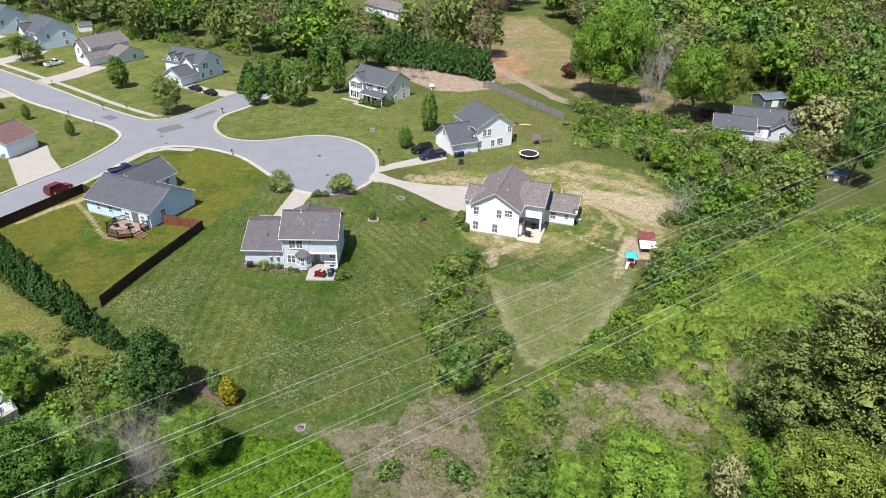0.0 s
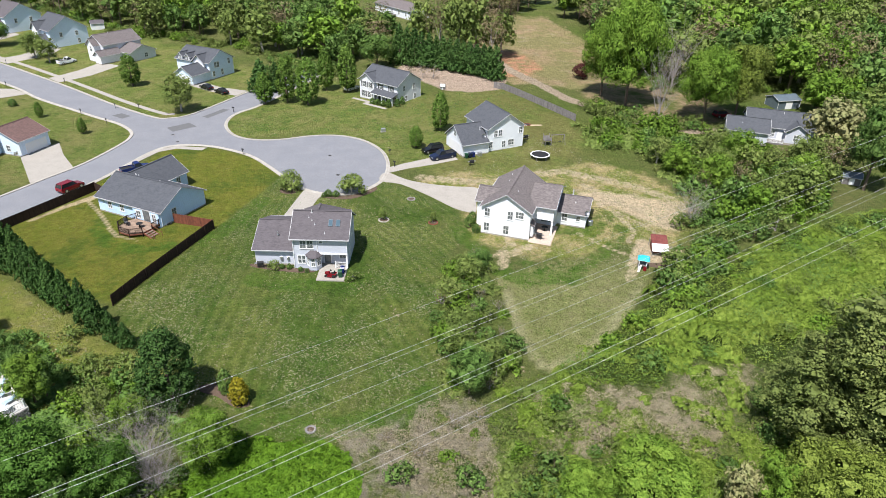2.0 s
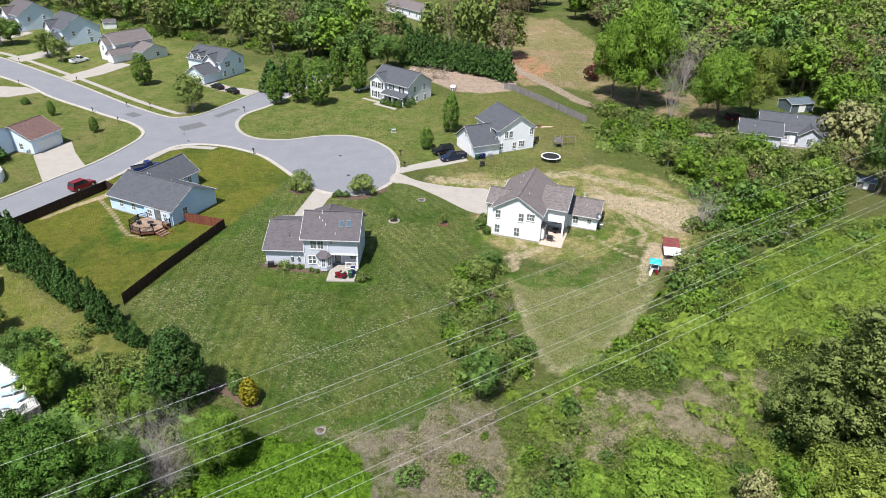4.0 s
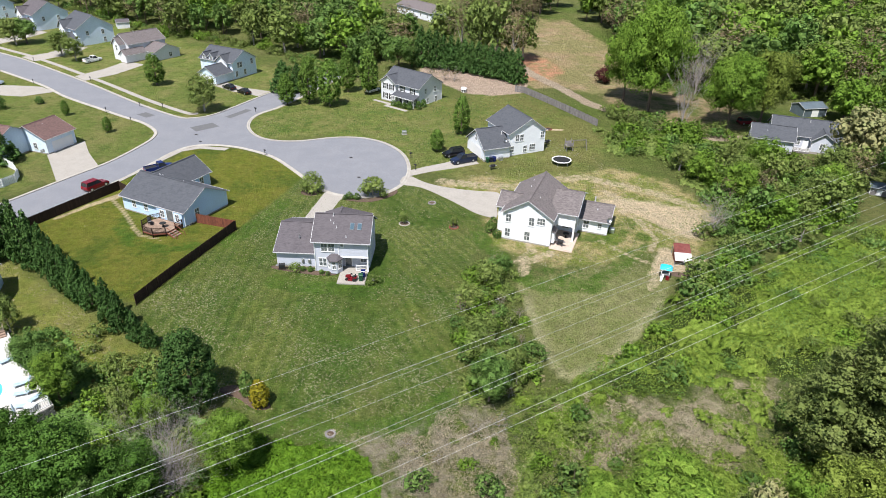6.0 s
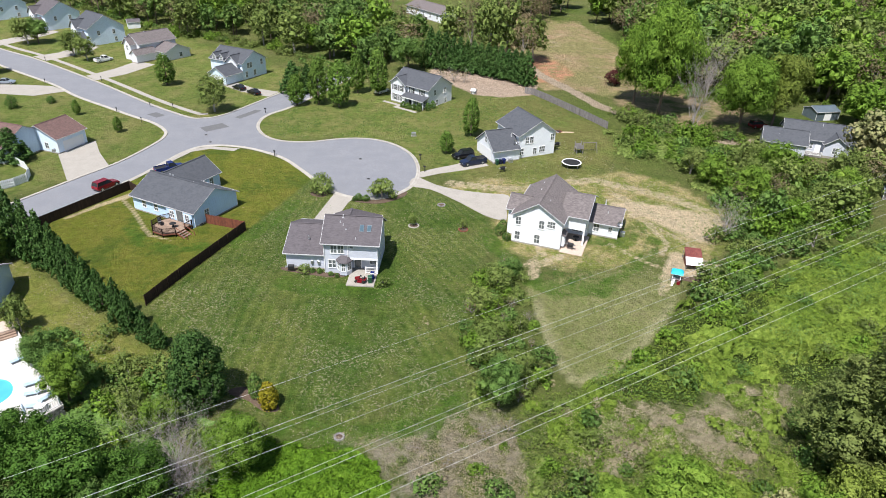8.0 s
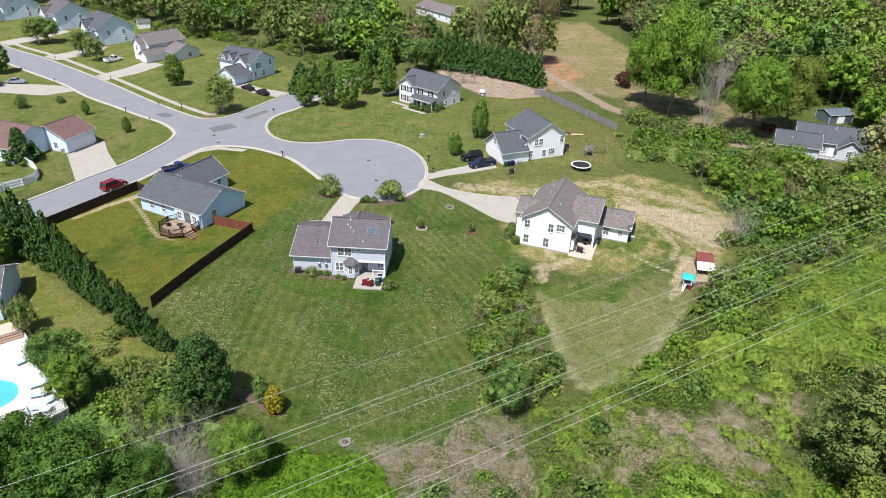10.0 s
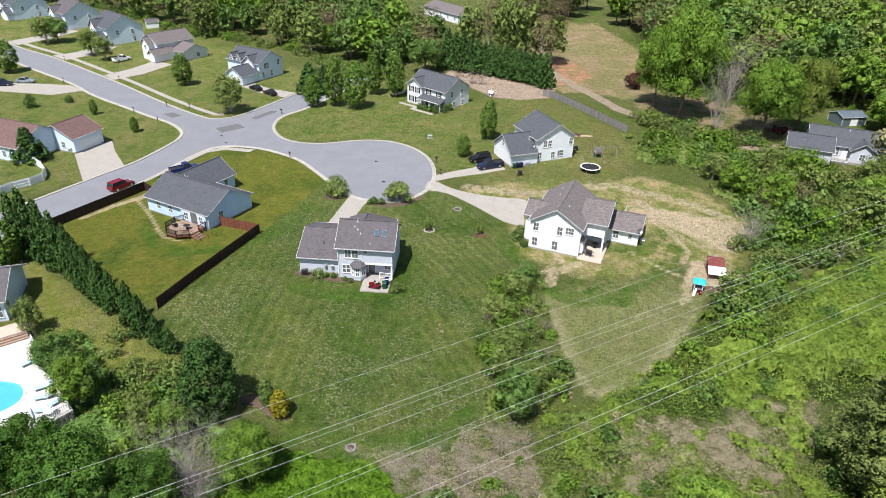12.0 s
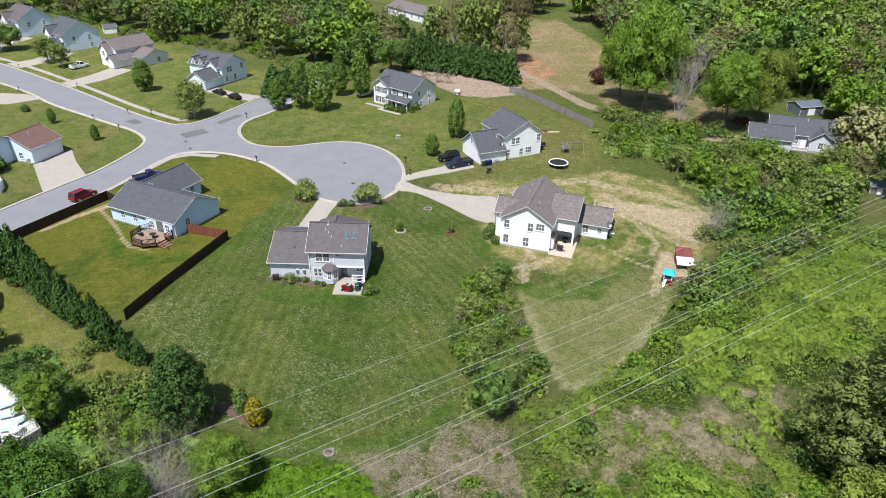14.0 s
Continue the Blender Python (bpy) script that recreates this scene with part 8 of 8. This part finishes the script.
# ---- the pool terrace ----
def pool_terrace():
    zt = fz(-42, -43) + 1.0
    outline = [(-35.8, -45.6), (-39.0, -42.4), (-44.6, -36.7), (-48.5, -32.6), (-56, -36), (-62, -46), (-56, -56), (-46, -55), (-39.3, -50.4)]
    pool = [(-47.5, -41.7), (-44.6, -41.8), (-43.0, -42.8), (-42.2, -44.6), (-43.2, -46.6), (-46.5, -49.0), (-50.5, -48.0), (-52.0, -45.0), (-50.5, -42.2)]
    pool = [(p.x, p.y) for p in smooth_line([(*q, 0) for q in pool], 4, True)]
    t = thing("pool_terrace", 0, 0, 0, z=0, label="white concrete terrace round a pool", category="terrace")
    # slab with an opening for the basin
    bm = bmesh.new()
    o = [bm.verts.new((*p, zt)) for p in outline]
    i = [bm.verts.new((*p, zt)) for p in pool]
    e = [bm.edges.new((a, b)) for r in (o, i) for a, b in zip(r, r[1:] + r[:1])]
    bmesh.ops.triangle_fill(bm, use_beauty=True, use_dissolve=False, edges=e)
    for r, depth in ((o, 0.25), (i, 1.6)):
        low = [bm.verts.new((v.co.x, v.co.y, zt - depth)) for v in r]
        for k in range(len(r)):
            bm.faces.new((r[k], r[(k + 1) % len(r)], low[(k + 1) % len(r)], low[k]))
        if r is i:
            bm.faces.new(low)
    part("slab", bm, M["pool_deck"], t)
    bm = bmesh.new()
    bm.faces.new([bm.verts.new((*p, zt - 0.12)) for p in pool])
    w = tagged(part("water", bm, M["pool_water"], None), label="clear turquoise swimming pool water", category="water", kind="structure")
    # coping
    bm = bmesh.new()
    n = len(pool)
    c = Vector((sum(p[0] for p in pool) / n, sum(p[1] for p in pool) / n))
    r = [[bm.verts.new((*(Vector(p) + (Vector(p) - c).normalized() * d), zt + z)) for p in pool] for d, z in ((-0.03, -0.1), (-0.03, 0.05), (0.28, 0.05), (0.28, -0.02))]
    for a, b in zip(r, r[1:]):
        for k in range(n):
            bm.faces.new((a[k], a[(k + 1) % n], b[(k + 1) % n], b[k]))
    part("coping", bm, M["white"], t)
    # retaining wall of stones
    wall = thing("retaining_wall", 0, 0, 0, z=0, label="grey stone retaining wall below the terrace", category="wall")
    g = np.random.default_rng(5)
    bm = bmesh.new()
    box(bm, -0.22, 0.22, -0.12, 0.12, -0.11, 0.11)
    bmesh.ops.bevel(bm, geom=bm.edges[:], offset=0.03, segments=1, affect="EDGES")
    me = mesh_of(bm, "stone", M["stone"])
    for a, b in (((-35.9, -45.7), (-39.4, -50.5)), ((-39.4, -50.5), (-43, -53))):
        a, b = Vector(a), Vector(b)
        d = b - a
        ang = math.degrees(math.atan2(d.y, d.x))
        m = int(d.length / 0.46)
        for row in range(6):
            for k in range(m):
                p = a.lerp(b, (k + (0.5 if row % 2 else 0.25)) / m)
                o = link("stone", me, wall)
                o.matrix_local = pose(p.x, p.y, zt - 1.4 + 0.225 * row + 0.11, 0, 0, ang + g.uniform(-4, 4))
    # white railing on the wall and furniture
    rail = thing("pool_railing", 0, 0, 0, z=0, label="white railing along the terrace edge", category="railing")
    railing(rail, (-36.1, -45.7), (-37.7, -47.9), zt, 1.0, "white", 0.2)
    railing(rail, (-36.1, -45.6), (-39.1, -42.5), zt, 1.0, "white", 0.2)
    for x, y, rr in ((-39.8, -44.2, 20), (-40.8, -42.6, 35), (-38.6, -46.2, 10), (-44.8, -38.6, 50), (-38.0, -44.8, 60)):
        c2 = thing("lounge_chair", x, y, rr, z=zt, label="pale blue lounge chair beside the pool", category="chair")
        bm = bmesh.new()
        box(bm, -0.9, 0.5, -0.3, 0.3, 0.3, 0.36)
        part("seat", bm, M["sling_cloth"], c2)
        bm = bmesh.new()
        obox(bm, (0.5, 0, 0.33), (1.0, 0, 0.85), 0.6, 0.06)
        part("backrest", bm, M["sling_cloth"], c2)
        for sx in (-0.8, 0.4):
            for sy in (-0.26, 0.26):
                bm = bmesh.new()
                box(bm, sx - 0.025, sx + 0.025, sy - 0.025, sy + 0.025, 0, 0.3)
                part("leg", bm, M["white"], c2)
    for x, y in ((-41.4, -39.6), (-38.2, -48.2)):
        u = thing("parasol", x, y, 0, z=zt, label="folded pale blue parasol beside the pool", category="parasol")
        bm = bmesh.new()
        tube(bm, [(0, 0, 0.05), (0, 0, 2.5)], [0.03, 0.03], 8)
        part("pole", bm, M["white"], u)
        bm = bmesh.new()
        tube(bm, [(0, 0, 1.0), (0, 0, 1.3), (0, 0, 2.2), (0, 0, 2.48)], [0.10, 0.17, 0.11, 0.03], 10)
        part("canopy", bm, M["siding_pale"], u)
        bm = bmesh.new()
        tube(bm, [(0, 0, 0), (0, 0, 0.08), (0, 0, 0.14)], [0.28, 0.26, 0.08], 12)
        part("base", bm, M["stone"], u)
    for x, y, rr in ((-42.6, -39.4, 30), (-37.6, -46.6, 70)):
        p = thing("patio_table", x, y, rr, z=zt, label="round white patio table on the terrace", category="table")
        bm = bmesh.new()
        tube(bm, [(0, 0, 0.68), (0, 0, 0.71), (0, 0, 0.73)], [0.55, 0.58, 0.55], 20)
        part("tabletop", bm, M["white"], p)
        for k in range(4):
            a = k * math.pi / 2
            bm = bmesh.new()
            tube(bm, [(0.42 * math.cos(a), 0.42 * math.sin(a), 0), (0.3 * math.cos(a), 0.3 * math.sin(a), 0.69)], [0.025, 0.025], 6)
            part("leg", bm, M["white"], p)
    # timber steps down from the house
    st = thing("timber_steps", -49.6, -35.4, 40, z=zt, label="brown timber steps from the house deck", category="steps")
    for k in range(3):
        bm = bmesh.new()
        box(bm, -2.2, 2.4, 0.35 * k, 0.35 * k + 0.4, 0, 0.16 * (k + 1))
        part("step", bm, M["deck"], st)
    bm = bmesh.new()
    box(bm, -2.2, 2.4, 1.05, 3.6, 0, 0.62)
    part("platform", bm, M["patio_stone"], st)
    plant("ball", -40.4, -47.6, 2.2, 2.0, label="shrub growing at the terrace edge")
    plant("ball", -41.8, -50.4, 2.0, 2.2, label="shrub growing at the terrace edge")


pool_terrace()


# ---- power lines ----
def wire(p, d, x0=-130, x1=260, r=0.009):
    """A cable through a point p along d, with a slight sag."""
    a = Vector(p) + Vector(d) * ((x0 - p[0]) / d[0])
    b = Vector(p) + Vector(d) * ((x1 - p[0]) / d[0])
    bm = bmesh.new()
    pts = []
    for k in range(25):
        t = k / 24
        q = a.lerp(b, t)
        pts.append(q)
    tube(bm, pts, [r] * 25, 6)
    return tagged(link("power_cable", mesh_of(bm, "power_cable", M["cable"])), label="pale overhead power cable crossing the slope", category="cable", group="power lines")


wire((5.6, -59.4, 22.5), (0.92, 0.37, 0.16), r=0.006)
wire((7.4, -60.3, 20.7), (0.90, 0.40, 0.14))
wire((7.4, -60.3, 20.2), (0.90, 0.40, 0.138), r=0.006)
wire((6.8, -53.0, 12.0), (0.88, 0.47, 0.07))
wire((7.8, -55.4, 11.4), (0.88, 0.46, 0.10))
wire((7.8, -55.8, 11.1), (0.88, 0.46, 0.098))
wire((9.8, -61.1, 13.5), (0.89, 0.43, 0.13))
wire((9.8, -61.7, 12.9), (0.89, 0.43, 0.13))
